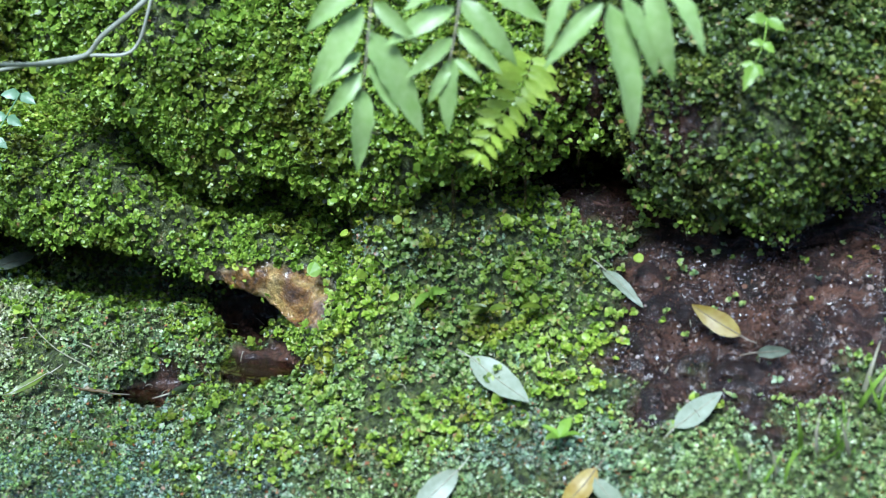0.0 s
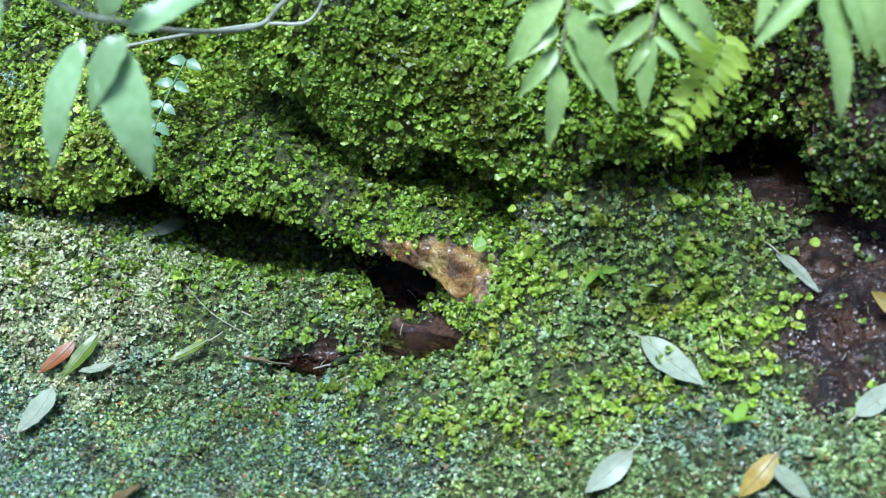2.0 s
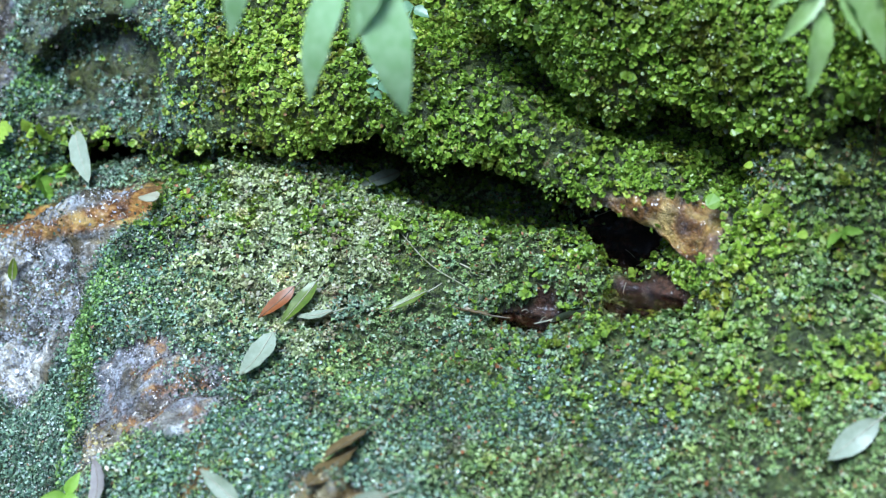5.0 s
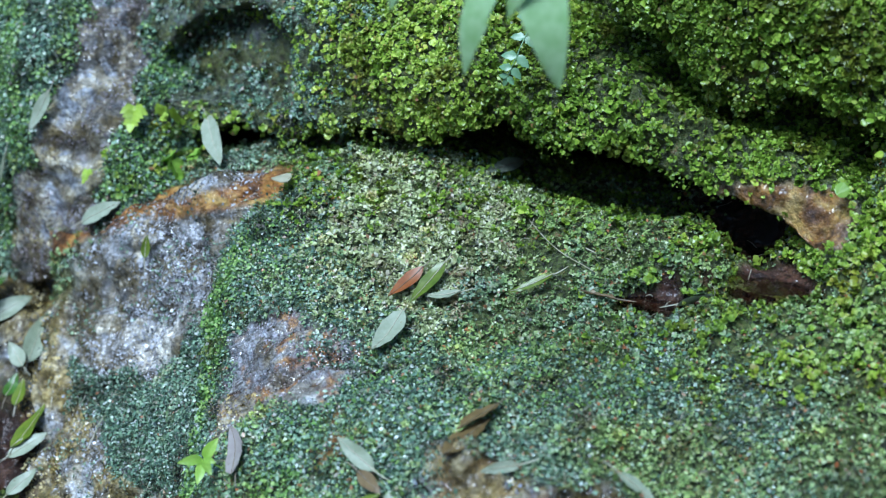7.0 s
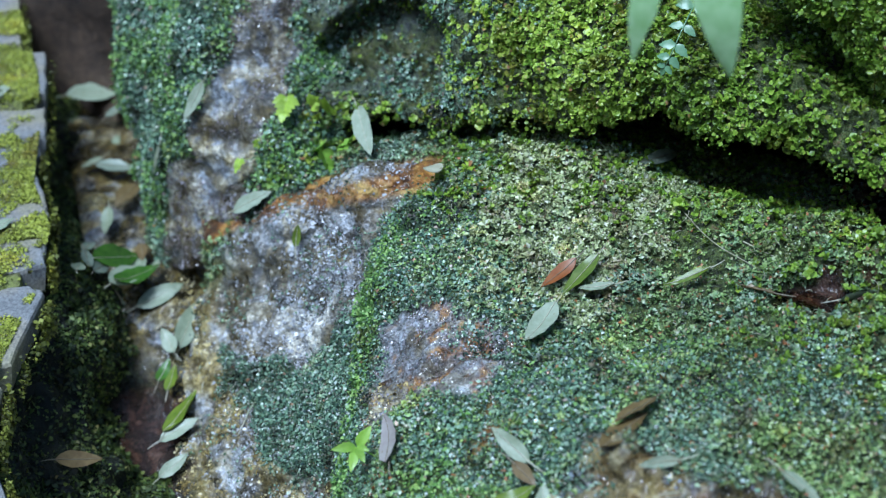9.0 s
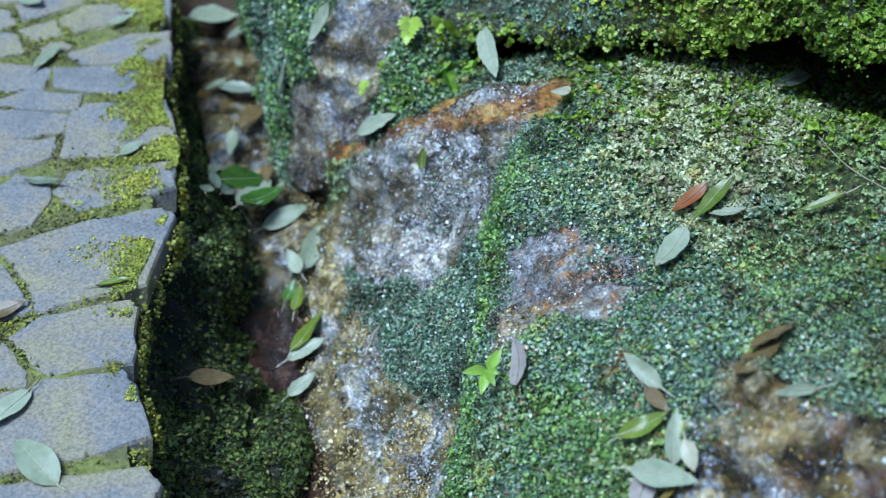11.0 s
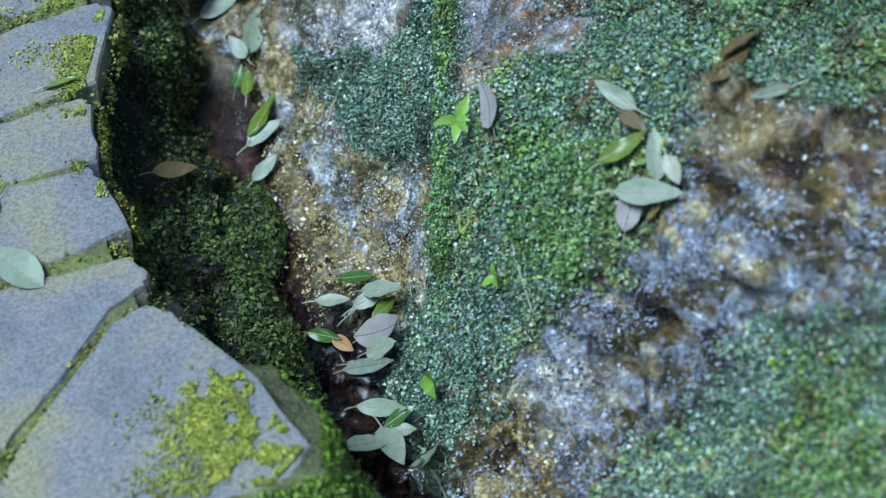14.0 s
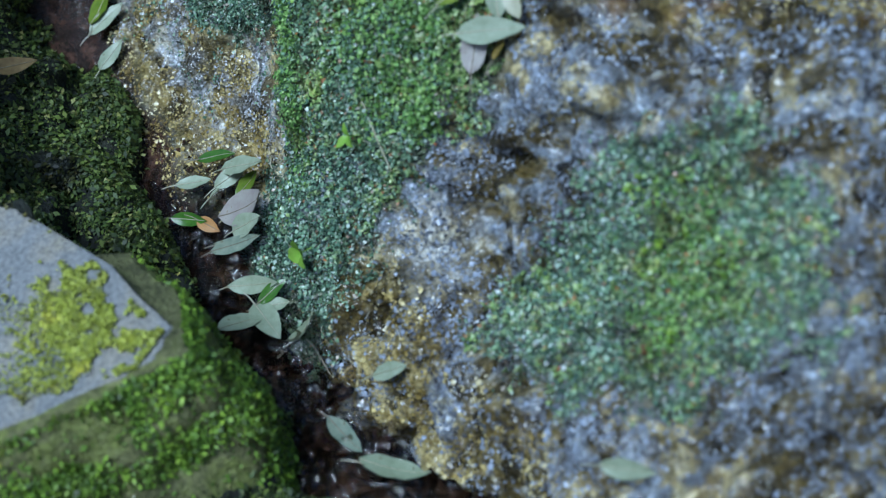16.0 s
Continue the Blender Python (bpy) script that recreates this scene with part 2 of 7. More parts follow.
    warp = nodes.new("ShaderNodeVectorMath")
    warp.operation = "MULTIPLY_ADD"
    small = nodes.new("ShaderNodeTexNoise")
    small.inputs["Scale"].default_value = 60
    links.new(co.outputs["Object"], small.inputs["Vector"])
    links.new(small.outputs["Color"], warp.inputs[0])
    warp.inputs[1].default_value = (0.012, 0.012, 0.012)
    links.new(co.outputs["Object"], warp.inputs[2])
    links.new(warp.outputs[0], cells.inputs["Vector"])
    links.new(warp.outputs[0], grit.inputs["Vector"])
    crack = ramp(nodes, links, cells.outputs["Distance"], [(0.03, (0.4, 0.33, 0.2)), (0.2, (1, 1, 1))])
    tone = ramp(nodes, links, grit.outputs["Color"], [(0.2, (0.7, 0.69, 0.67)), (0.8, (1.6, 1.6, 1.62))])
    rock_c = mixed(nodes, links, 0.45, rock_c, crack, "MULTIPLY")
    rock_c = mixed(nodes, links, 0.8, rock_c, tone, "MULTIPLY")
    col = mixed(nodes, links, field("bare"), mat_c, rock_c)
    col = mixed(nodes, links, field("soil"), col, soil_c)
    col = mixed(nodes, links, field("rust"), col, rust_c)
    speck = ramp(nodes, links, fine, [(0.32, (0.55, 0.55, 0.55)), (0.58, (1.5, 1.5, 1.5))])
    links.new(mixed(nodes, links, 0.8, col, speck, "MULTIPLY"), b.inputs["Base Color"])
    r = ramp(nodes, links, veins, [(0.38, (0.1, 0.1, 0.1)), (0.6, (0.36, 0.36, 0.36))])
    dry = mixed(nodes, links, field("bare"), (0.3, 0.3, 0.3), r)
    dry = mixed(nodes, links, field("soil"), dry, (0.12, 0.12, 0.12))
    links.new(dry, b.inputs["Roughness"])
    links.new(mixed(nodes, links, field("soil"), mixed(nodes, links, 1.0, field("bare"), (0.6, 0.6, 0.6), "MULTIPLY"), (0.3, 0.3, 0.3)), b.inputs["Coat Weight"])
    b.inputs["Coat Roughness"].default_value, b.inputs["Coat IOR"].default_value = 0.06, 1.5
    film = nodes.new("ShaderNodeBump")
    film.inputs["Strength"].default_value, film.inputs["Distance"].default_value = 1.0, 0.0032
    links.new(noise_node(nodes, links, 170, 1, 0.5, 0.3), film.inputs["Height"])
    links.new(film.outputs[0], b.inputs["Coat Normal"])
    add = nodes.new("ShaderNodeMath")
    add.operation = "MULTIPLY_ADD"
    links.new(noise_node(nodes, links, 75, 6, 0.7), add.inputs[0])
    add.inputs[1].default_value = 1.6
    links.new(fine, add.inputs[2])
    bump(nodes, links, b, add.outputs[0], 1.0, 0.0045)
    return m


def plain_leaf(name, front, back, rough=0.4, trans=0.15, vein=0.25, spots=0.3):
    """A leaf blade: soft blotches, a few brown spots, light through it."""
    m, nodes, links, b = material(name, rough)
    n1 = noise_node(nodes, links, 90, 6, 0.65)
    col = ramp(nodes, links, n1, [(0.35, front), (0.65, back)])
    dots = ramp(nodes, links, noise_node(nodes, links, 170, 2, 0.5), [(0.68, (1, 1, 1)), (0.74, (0.45, 0.3, 0.15))])
    col = mixed(nodes, links, spots, col, dots, "MULTIPLY")
    info = nodes.new("ShaderNodeObjectInfo")
    tone = ramp(nodes, links, info.outputs["Random"], [(0.0, (0.75, 0.78, 0.7)), (1.0, (1.1, 1.1, 1.1))])
    col = mixed(nodes, links, 1.0, col, tone, "MULTIPLY")
    links.new(col, b.inputs["Base Color"])
    bump(nodes, links, b, noise_node(nodes, links, 120, 3), vein, 0.001)
    t = nodes.new("ShaderNodeBsdfTranslucent")
    links.new(col, t.inputs[0])
    mix = nodes.new("ShaderNodeMixShader")
    mix.inputs[0].default_value = trans
    links.new(b.outputs[0], mix.inputs[1])
    links.new(t.outputs[0], mix.inputs[2])
    links.new(mix.outputs[0], nodes["Material Output"].inputs[0])
    return m


def water_mat(name, tint, scale, strength, height=0.006, gloss=0.5):
    m, nodes, links, b = material(name, 0.09)
    b.inputs["Base Color"].default_value = (*tint, 1)
    b.inputs["Transmission Weight"].default_value = 1.0
    b.inputs["IOR"].default_value = 1.4
    b.inputs["Specular IOR Level"].default_value = gloss
    bump(nodes, links, b, noise_node(nodes, links, scale, 4, 0.6, 1.2), strength, height)
    return m


forest_soil = stone("forest_soil", [(0.3, (0.02, 0.013, 0.008)), (0.5, (0.06, 0.038, 0.022)), (0.7, (0.1, 0.075, 0.04))], 6, 90, (0.75, 0.95))
soil = stone("wet_soil", [(0.3, (0.005, 0.004, 0.003)), (0.5, (0.014, 0.009, 0.006)), (0.7, (0.04, 0.025, 0.014))], 24, 180, (0.12, 0.5))
bank_rock = blended("bank_rock")
grey_rock = stone("grey_rock", [(0.28, (0.08, 0.07, 0.05)), (0.48, (0.2, 0.18, 0.17)), (0.7, (0.34, 0.31, 0.29))], 12, 260, (0.2, 0.6), 0.9)
rust_rock = stone("rust_rock", [(0.3, (0.06, 0.025, 0.008)), (0.5, (0.22, 0.09, 0.02)), (0.7, (0.4, 0.2, 0.05))], 30, 240, (0.2, 0.6))
paver_mat = stone("paver_stone", [(0.3, (0.15, 0.155, 0.155)), (0.44, (0.205, 0.205, 0.2)), (0.53, (0.24, 0.22, 0.18)), (0.66, (0.27, 0.25, 0.14))], 11, 300, (0.55, 0.85), 0.35)
joint_mat = stone("mossy_joint", [(0.3, (0.06, 0.06, 0.02)), (0.48, (0.14, 0.14, 0.05)), (0.58, (0.17, 0.19, 0.04)), (0.7, (0.24, 0.24, 0.1))], 22, 200, (0.7, 0.95), 0.9)
# Near-black base: the shade under the paving edge is put into this colour.
bank_shade_mat = stone("shade_dark_bank", [(0.3, (0.004, 0.005, 0.003)), (0.55, (0.01, 0.013, 0.006)), (0.75, (0.025, 0.025, 0.01))], 14, 200, (0.6, 0.9), 0.9)
GREEN = [(0.0, (0.08, 0.13, 0.015)), (0.25, (0.18, 0.29, 0.03)), (0.6, (0.29, 0.45, 0.042)), (0.9, (0.39, 0.54, 0.06)), (0.985, (0.5, 0.6, 0.12)), (1.0, (0.3, 0.16, 0.07))]
BRIGHT = [(0.0, (0.14, 0.22, 0.02)), (0.25, (0.33, 0.5, 0.045)), (0.6, (0.5, 0.68, 0.065)), (0.9, (0.64, 0.78, 0.12)), (0.97, (0.72, 0.78, 0.3)), (1.0, (0.36, 0.18, 0.09))]
DULL = [(0.0, (0.07, 0.12, 0.05)), (0.3, (0.2, 0.32, 0.09)), (0.7, (0.36, 0.49, 0.16)), (0.94, (0.52, 0.6, 0.34)), (1.0, (0.4, 0.18, 0.08))]
# Deep green moss, its colour lowered further for dim light on the right.
DEEP_DIM = [(0.0, (0.025, 0.04, 0.012)), (0.4, (0.08, 0.13, 0.022)), (0.8, (0.19, 0.27, 0.045)), (0.95, (0.3, 0.37, 0.08)), (1.0, (0.24, 0.13, 0.07))]
YELLOW = [(0.0, (0.12, 0.19, 0.02)), (0.3, (0.33, 0.47, 0.05)), (0.7, (0.51, 0.67, 0.08)), (0.96, (0.68, 0.78, 0.16)), (1.0, (0.4, 0.22, 0.1))]
lime_leaves = leafy("yellow_moss_leaves", YELLOW, 0.32, 0.3, 20, 0.45)
deep_dim_green = leafy("deep_dim_moss", DEEP_DIM, 0.4, 0.25, 16, 0.3)
round_green = leafy("round_moss_leaves", GREEN, 0.32, 0.3, 16, 0.5)
bright_green = leafy("bright_moss_leaves", BRIGHT, 0.3, 0.38, 20, 0.6, DULL, 10)
SMALL = [(0.0, (0.06, 0.08, 0.04)), (0.25, (0.19, 0.29, 0.09)), (0.6, (0.35, 0.49, 0.15)), (0.85, (0.5, 0.6, 0.25)), (0.94, (0.58, 0.65, 0.43)), (0.96, (0.36, 0.2, 0.1)), (1.0, (0.42, 0.16, 0.06))]
BLUISH = [(0.0, (0.07, 0.09, 0.08)), (0.3, (0.2, 0.32, 0.2)), (0.7, (0.38, 0.52, 0.32)), (0.92, (0.56, 0.62, 0.56)), (0.95, (0.4, 0.2, 0.09)), (1.0, (0.46, 0.18, 0.06))]
small_green = leafy("small_moss_leaves", SMALL, 0.28, 0.2, 22, 0.4, BLUISH, 9)
STIPPLE = [(0.0, (0.08, 0.09, 0.04)), (0.25, (0.32, 0.38, 0.16)), (0.6, (0.58, 0.65, 0.3)), (0.85, (0.78, 0.8, 0.52)), (0.96, (0.86, 0.86, 0.72)), (1.0, (0.34, 0.17, 0.08))]
stipple_green = leafy("pale_stippled_moss", STIPPLE, 0.35, 0.2, 26, 0.45)
# Blue-green moss; some of the blue stands in for sky on wet leaves.
FINE = [(0.0, (0.045, 0.065, 0.06)), (0.3, (0.12, 0.2, 0.135)), (0.6, (0.24, 0.37, 0.225)), (0.85, (0.4, 0.53, 0.37)), (0.96, (0.58, 0.65, 0.62)), (1.0, (0.36, 0.18, 0.08))]
fine_green = leafy("fine_moss", FINE, 0.25, 0.15, 22, 0.22)
LUSH = [(0.0, (0.06, 0.11, 0.03)), (0.5, (0.21, 0.38, 0.08)), (1.0, (0.46, 0.64, 0.2))]
def grain(name, stops):
    """Crystals of the wet rock: the rock's own patches, each grain a little lighter or darker."""
    m, nodes, links, b = material(name, 0.2)
    patch = ramp(nodes, links, noise_node(nodes, links, 20, 10, 0.74, 0.5), stops)
    geo = nodes.new("ShaderNodeNewGeometry")
    own = ramp(nodes, links, geo.outputs["Random Per Island"], [(0.0, (0.35, 0.31, 0.26)), (0.4, (0.95, 0.94, 0.92)), (1.0, (1.6, 1.6, 1.63))])
    links.new(mixed(nodes, links, 1.0, patch, own, "MULTIPLY"), b.inputs["Base Color"])
    return m


# Blue-grey grains carry the same painted sky sheen as the rock.
grain_mat = grain("wet_rock_grain", [(0.36, (0.05, 0.042, 0.035)), (0.45, (0.14, 0.15, 0.18)), (0.54, (0.24, 0.265, 0.32)), (0.64, (0.34, 0.37, 0.43)), (0.74, (0.5, 0.53, 0.58))])
pale_grain = grain("pale_rock_grain", [(0.34, (0.16, 0.14, 0.1)), (0.44, (0.26, 0.26, 0.26)), (0.54, (0.4, 0.41, 0.44)), (0.66, (0.6, 0.6, 0.61))])
ochre_grain = grain("ochre_rock_grain", [(0.34, (0.08, 0.055, 0.016)), (0.44, (0.28, 0.21, 0.06)), (0.54, (0.44, 0.37, 0.16)), (0.66, (0.62, 0.59, 0.46))])
GRIT = [(0.0, (0.012, 0.007, 0.005)), (0.4, (0.04, 0.022, 0.014)), (0.8, (0.11, 0.06, 0.035)), (1.0, (0.3, 0.24, 0.2))]
grit_mat = leafy("wet_grit", GRIT, 0.15, 0.0, 22, 0.3)
JOINT = [(0.0, (0.05, 0.05, 0.012)), (0.5, (0.15, 0.17, 0.02)), (1.0, (0.34, 0.36, 0.04))]
joint_green = leafy("joint_moss", JOINT, 0.6, 0.1, 20, 0.4)
STEP = [(0.0, (0.05, 0.07, 0.012)), (0.5, (0.14, 0.24, 0.02)), (1.0, (0.32, 0.47, 0.04))]
step_green = leafy("step_moss", STEP, 0.55, 0.15, 14, 0.4)
lush_green = leafy("lush_moss", LUSH, 0.4, 0.2, 18, 0.5)
LIME = [(0.0, (0.14, 0.15, 0.02)), (0.5, (0.32, 0.36, 0.03)), (1.0, (0.5, 0.53, 0.07))]
lime_green = leafy("lime_moss", LIME, 0.6, 0.15, 20, 0.5)
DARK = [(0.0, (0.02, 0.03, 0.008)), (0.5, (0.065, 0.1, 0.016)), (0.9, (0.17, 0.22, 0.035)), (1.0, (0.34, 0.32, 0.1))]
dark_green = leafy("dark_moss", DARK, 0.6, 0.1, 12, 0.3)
LEAF = {
    "pale": plain_leaf("pale_underside", (0.29, 0.33, 0.22), (0.4, 0.44, 0.32), spots=0.5),
    "dull": plain_leaf("dull_leaf", (0.16, 0.2, 0.15), (0.27, 0.3, 0.22), spots=0.7),
    "olive": plain_leaf("olive_leaf", (0.13, 0.2, 0.02), (0.24, 0.3, 0.03), 0.3, 0.3),
    "green": plain_leaf("dark_green_leaf", (0.06, 0.14, 0.02), (0.12, 0.24, 0.03), 0.25, 0.25),
    "brown": plain_leaf("brown_leaf", (0.14, 0.09, 0.035), (0.24, 0.17, 0.07), spots=0.8),
    "rust": plain_leaf("rust_leaf", (0.26, 0.075, 0.015), (0.36, 0.13, 0.03)),
    "orange": plain_leaf("orange_leaf", (0.5, 0.24, 0.08), (0.6, 0.33, 0.13)),
    "ochre": plain_leaf("ochre_leaf", (0.3, 0.19, 0.02), (0.42, 0.33, 0.07), spots=0.7),
    "pinkish": plain_leaf("pinkish_leaf", (0.36, 0.3, 0.29), (0.44, 0.4, 0.37), spots=0.6),
    "cream": plain_leaf("cream_leaf", (0.48, 0.44, 0.3), (0.55, 0.53, 0.4), spots=0.8),
}
frond_mat = plain_leaf("fern_green", (0.38, 0.56, 0.16), (0.52, 0.68, 0.28), 0.34, 0.32, spots=0.05)
fern_dark = plain_leaf("fern_dark_green", (0.16, 0.3, 0.14), (0.26, 0.42, 0.25), 0.3, 0.2, spots=0.05)
patch_grain = grain("mauve_rock_grain", [(0.36, (0.05, 0.035, 0.025)), (0.45, (0.15, 0.12, 0.1)), (0.5, (0.21, 0.19, 0.2)), (0.6, (0.28, 0.27, 0.29)), (0.7, (0.38, 0.37, 0.38))])
frond_yellow = plain_leaf("fern_yellow", (0.4, 0.56, 0.05), (0.58, 0.7, 0.1), 0.4, 0.35, spots=0.4)
glossy_leaf = plain_leaf("glossy_green_leaf", (0.36, 0.56, 0.24), (0.52, 0.7, 0.4), 0.22, 0.42, spots=0.0)
sprout_mat = plain_leaf("sprout_green", (0.3, 0.5, 0.05), (0.42, 0.6, 0.1), 0.35, 0.35, spots=0.0)
stem_mat = plain_leaf("stem_brown", (0.16, 0.13, 0.08), (0.26, 0.22, 0.16), 0.6, 0.0)
twig_mat = plain_leaf("twig_grey", (0.3, 0.31, 0.24), (0.45, 0.46, 0.37), 0.55, 0.0)
straw_mat = plain_leaf("straw", (0.4, 0.36, 0.24), (0.55, 0.52, 0.4), 0.5, 0.1)
gully_water = water_mat("gully_water", (0.6, 0.52, 0.4), 90, 0.6, 0.003, 1.0)
pool_water = water_mat("pool_water", (0.7, 0.55, 0.4), 40, 0.25)

# ---- the bank: rocks as nets of guide points, back to front ----
UPPER = [
    [(-0.353, 1.28, 0.868), (-0.357, 1.21, 0.757), (-0.347, 1.2, 0.698), (-0.347, 1.26, 0.71), (-0.347, 1.36, 0.678)],
    [(-0.295, 1.26, 0.869), (-0.286, 1.18, 0.742), (-0.294, 1.19, 0.674), (-0.294, 1.25, 0.686), (-0.294, 1.35, 0.654)],
    [(-0.247, 1.25, 0.87), (-0.236, 1.17, 0.734), (-0.251, 1.19, 0.643), (-0.251, 1.25, 0.655), (-0.251, 1.35, 0.623)],
    [(-0.201, 1.24, 0.871), (-0.187, 1.165, 0.72), (-0.207, 1.19, 0.604), (-0.207, 1.25, 0.616), (-0.207, 1.35, 0.584)],
    [(-0.139, 1.22, 0.872), (-0.132, 1.15, 0.723), (-0.142, 1.17, 0.628), (-0.142, 1.23, 0.64), (-0.142, 1.33, 0.608)],
    [(-0.079, 1.2, 0.873), (-0.074, 1.14, 0.72), (-0.082, 1.15, 0.601), (-0.082, 1.21, 0.613), (-0.082, 1.31, 0.581)],
    [(-0.002, 1.18, 0.874), (-0.002, 1.11, 0.726), (-0.002, 1.12, 0.631), (-0.002, 1.18, 0.643), (-0.002, 1.28, 0.611)],
    [(0.078, 1.17, 0.875), (0.077, 1.11, 0.731), (0.08, 1.12, 0.641), (0.08, 1.18, 0.653), (0.08, 1.28, 0.621)],
    [(0.159, 1.18, 0.874), (0.159, 1.14, 0.749), (0.166, 1.16, 0.656), (0.166, 1.22, 0.668), (0.166, 1.32, 0.636)],
]
RIGHT = [
    [(0.128, 1.16, 0.876), (0.131, 1.14, 0.739), (0.14, 1.13, 0.659), (0.14, 1.19, 0.669), (0.14, 1.29, 0.639)],
    [(0.17, 1.16, 0.876), (0.167, 1.09, 0.73), (0.172, 1.09, 0.628), (0.172, 1.15, 0.638), (0.172, 1.25, 0.608)],
    [(0.221, 1.16, 0.876), (0.212, 1.06, 0.723), (0.221, 1.075, 0.603), (0.221, 1.135, 0.613), (0.221, 1.235, 0.583)],
    [(0.272, 1.16, 0.876), (0.259, 1.05, 0.72), (0.268, 1.07, 0.605), (0.268, 1.13, 0.615), (0.268, 1.23, 0.585)],
    [(0.323, 1.16, 0.876), (0.308, 1.05, 0.725), (0.325, 1.08, 0.626), (0.325, 1.14, 0.636), (0.325, 1.24, 0.606)],
    [(0.379, 1.16, 0.876), (0.364, 1.06, 0.727), (0.384, 1.1, 0.662), (0.384, 1.16, 0.672), (0.384, 1.26, 0.642)],
    [(0.435, 1.16, 0.876), (0.428, 1.09, 0.73), (0.448, 1.13, 0.683), (0.448, 1.19, 0.693), (0.448, 1.29, 0.663)],
]
MID = [
    [(-0.893, 1.45, 0.697), (-0.865, 1.38, 0.577), (-0.816, 1.33, 0.5), (-0.816, 1.38, 0.508), (-0.836, 1.49, 0.48)],
    [(-0.755, 1.4, 0.708), (-0.709, 1.31, 0.599), (-0.66, 1.28, 0.523), (-0.66, 1.33, 0.531), (-0.68, 1.44, 0.503)],
    [(-0.642, 1.38, 0.732), (-0.578, 1.25, 0.619), (-0.571, 1.24, 0.536), (-0.571, 1.29, 0.544), (-0.591, 1.4, 0.516)],
    [(-0.535, 1.36, 0.739), (-0.504, 1.22, 0.618), (-0.497, 1.215, 0.535), (-0.497, 1.265, 0.543), (-0.517, 1.375, 0.515)],
    [(-0.44, 1.35, 0.743), (-0.418, 1.225, 0.627), (-0.415, 1.215, 0.557), (-0.415, 1.265, 0.565), (-0.435, 1.375, 0.537)],
    [(-0.398, 1.3, 0.659), (-0.363, 1.22, 0.61), (-0.361, 1.205, 0.551), (-0.361, 1.255, 0.559), (-0.381, 1.365, 0.531)],
    [(-0.312, 1.27, 0.642), (-0.293, 1.2, 0.597), (-0.287, 1.19, 0.543), (-0.287, 1.24, 0.551), (-0.307, 1.35, 0.523)],
    [(-0.226, 1.25, 0.617), (-0.226, 1.18, 0.579), (-0.224, 1.17, 0.522), (-0.224, 1.22, 0.53), (-0.244, 1.33, 0.502)],
    [(-0.138, 1.23, 0.594), (-0.165, 1.165, 0.561), (-0.193, 1.155, 0.518), (-0.193, 1.205, 0.526), (-0.213, 1.315, 0.498)],
    [(-0.086, 1.22, 0.573), (-0.106, 1.145, 0.534), (-0.142, 1.13, 0.496), (-0.142, 1.18, 0.504), (-0.162, 1.29, 0.476)],
    [(-0.05, 1.22, 0.558), (-0.077, 1.13, 0.516), (-0.112, 1.1, 0.477), (-0.112, 1.15, 0.485), (-0.132, 1.26, 0.457)],
]
LOW_RIGHT = [
    [(0.423, 1.28, 0.586), (0.423, 1.12, 0.586), (0.398, 1.03, 0.538), (0.383, 0.97, 0.486), (0.366, 0.9, 0.436), (0.35, 0.72, 0.3), (0.34, 0.55, 0.1)],
    [(0.306, 1.3, 0.579), (0.306, 1.14, 0.579), (0.286, 1.04, 0.534), (0.277, 0.985, 0.474), (0.261, 0.905, 0.433), (0.25, 0.72, 0.3), (0.25, 0.54, 0.1)],
    [(0.181, 1.3, 0.59), (0.181, 1.14, 0.59), (0.173, 1.06, 0.526), (0.166, 0.995, 0.474), (0.156, 0.91, 0.43), (0.14, 0.7, 0.29), (0.14, 0.52, 0.1)],
    [(0.058, 1.31, 0.602), (0.058, 1.15, 0.602), (0.056, 1.075, 0.52), (0.054, 1.02, 0.462), (0.051, 0.94, 0.413), (0.03, 0.68, 0.27), (0.03, 0.5, 0.1)],
    [(-0.052, 1.315, 0.596), (-0.052, 1.155, 0.596), (-0.046, 1.095, 0.512), (-0.049, 1.03, 0.447), (-0.06, 0.955, 0.392), (-0.08, 0.66, 0.25), (-0.08, 0.49, 0.1)],
]
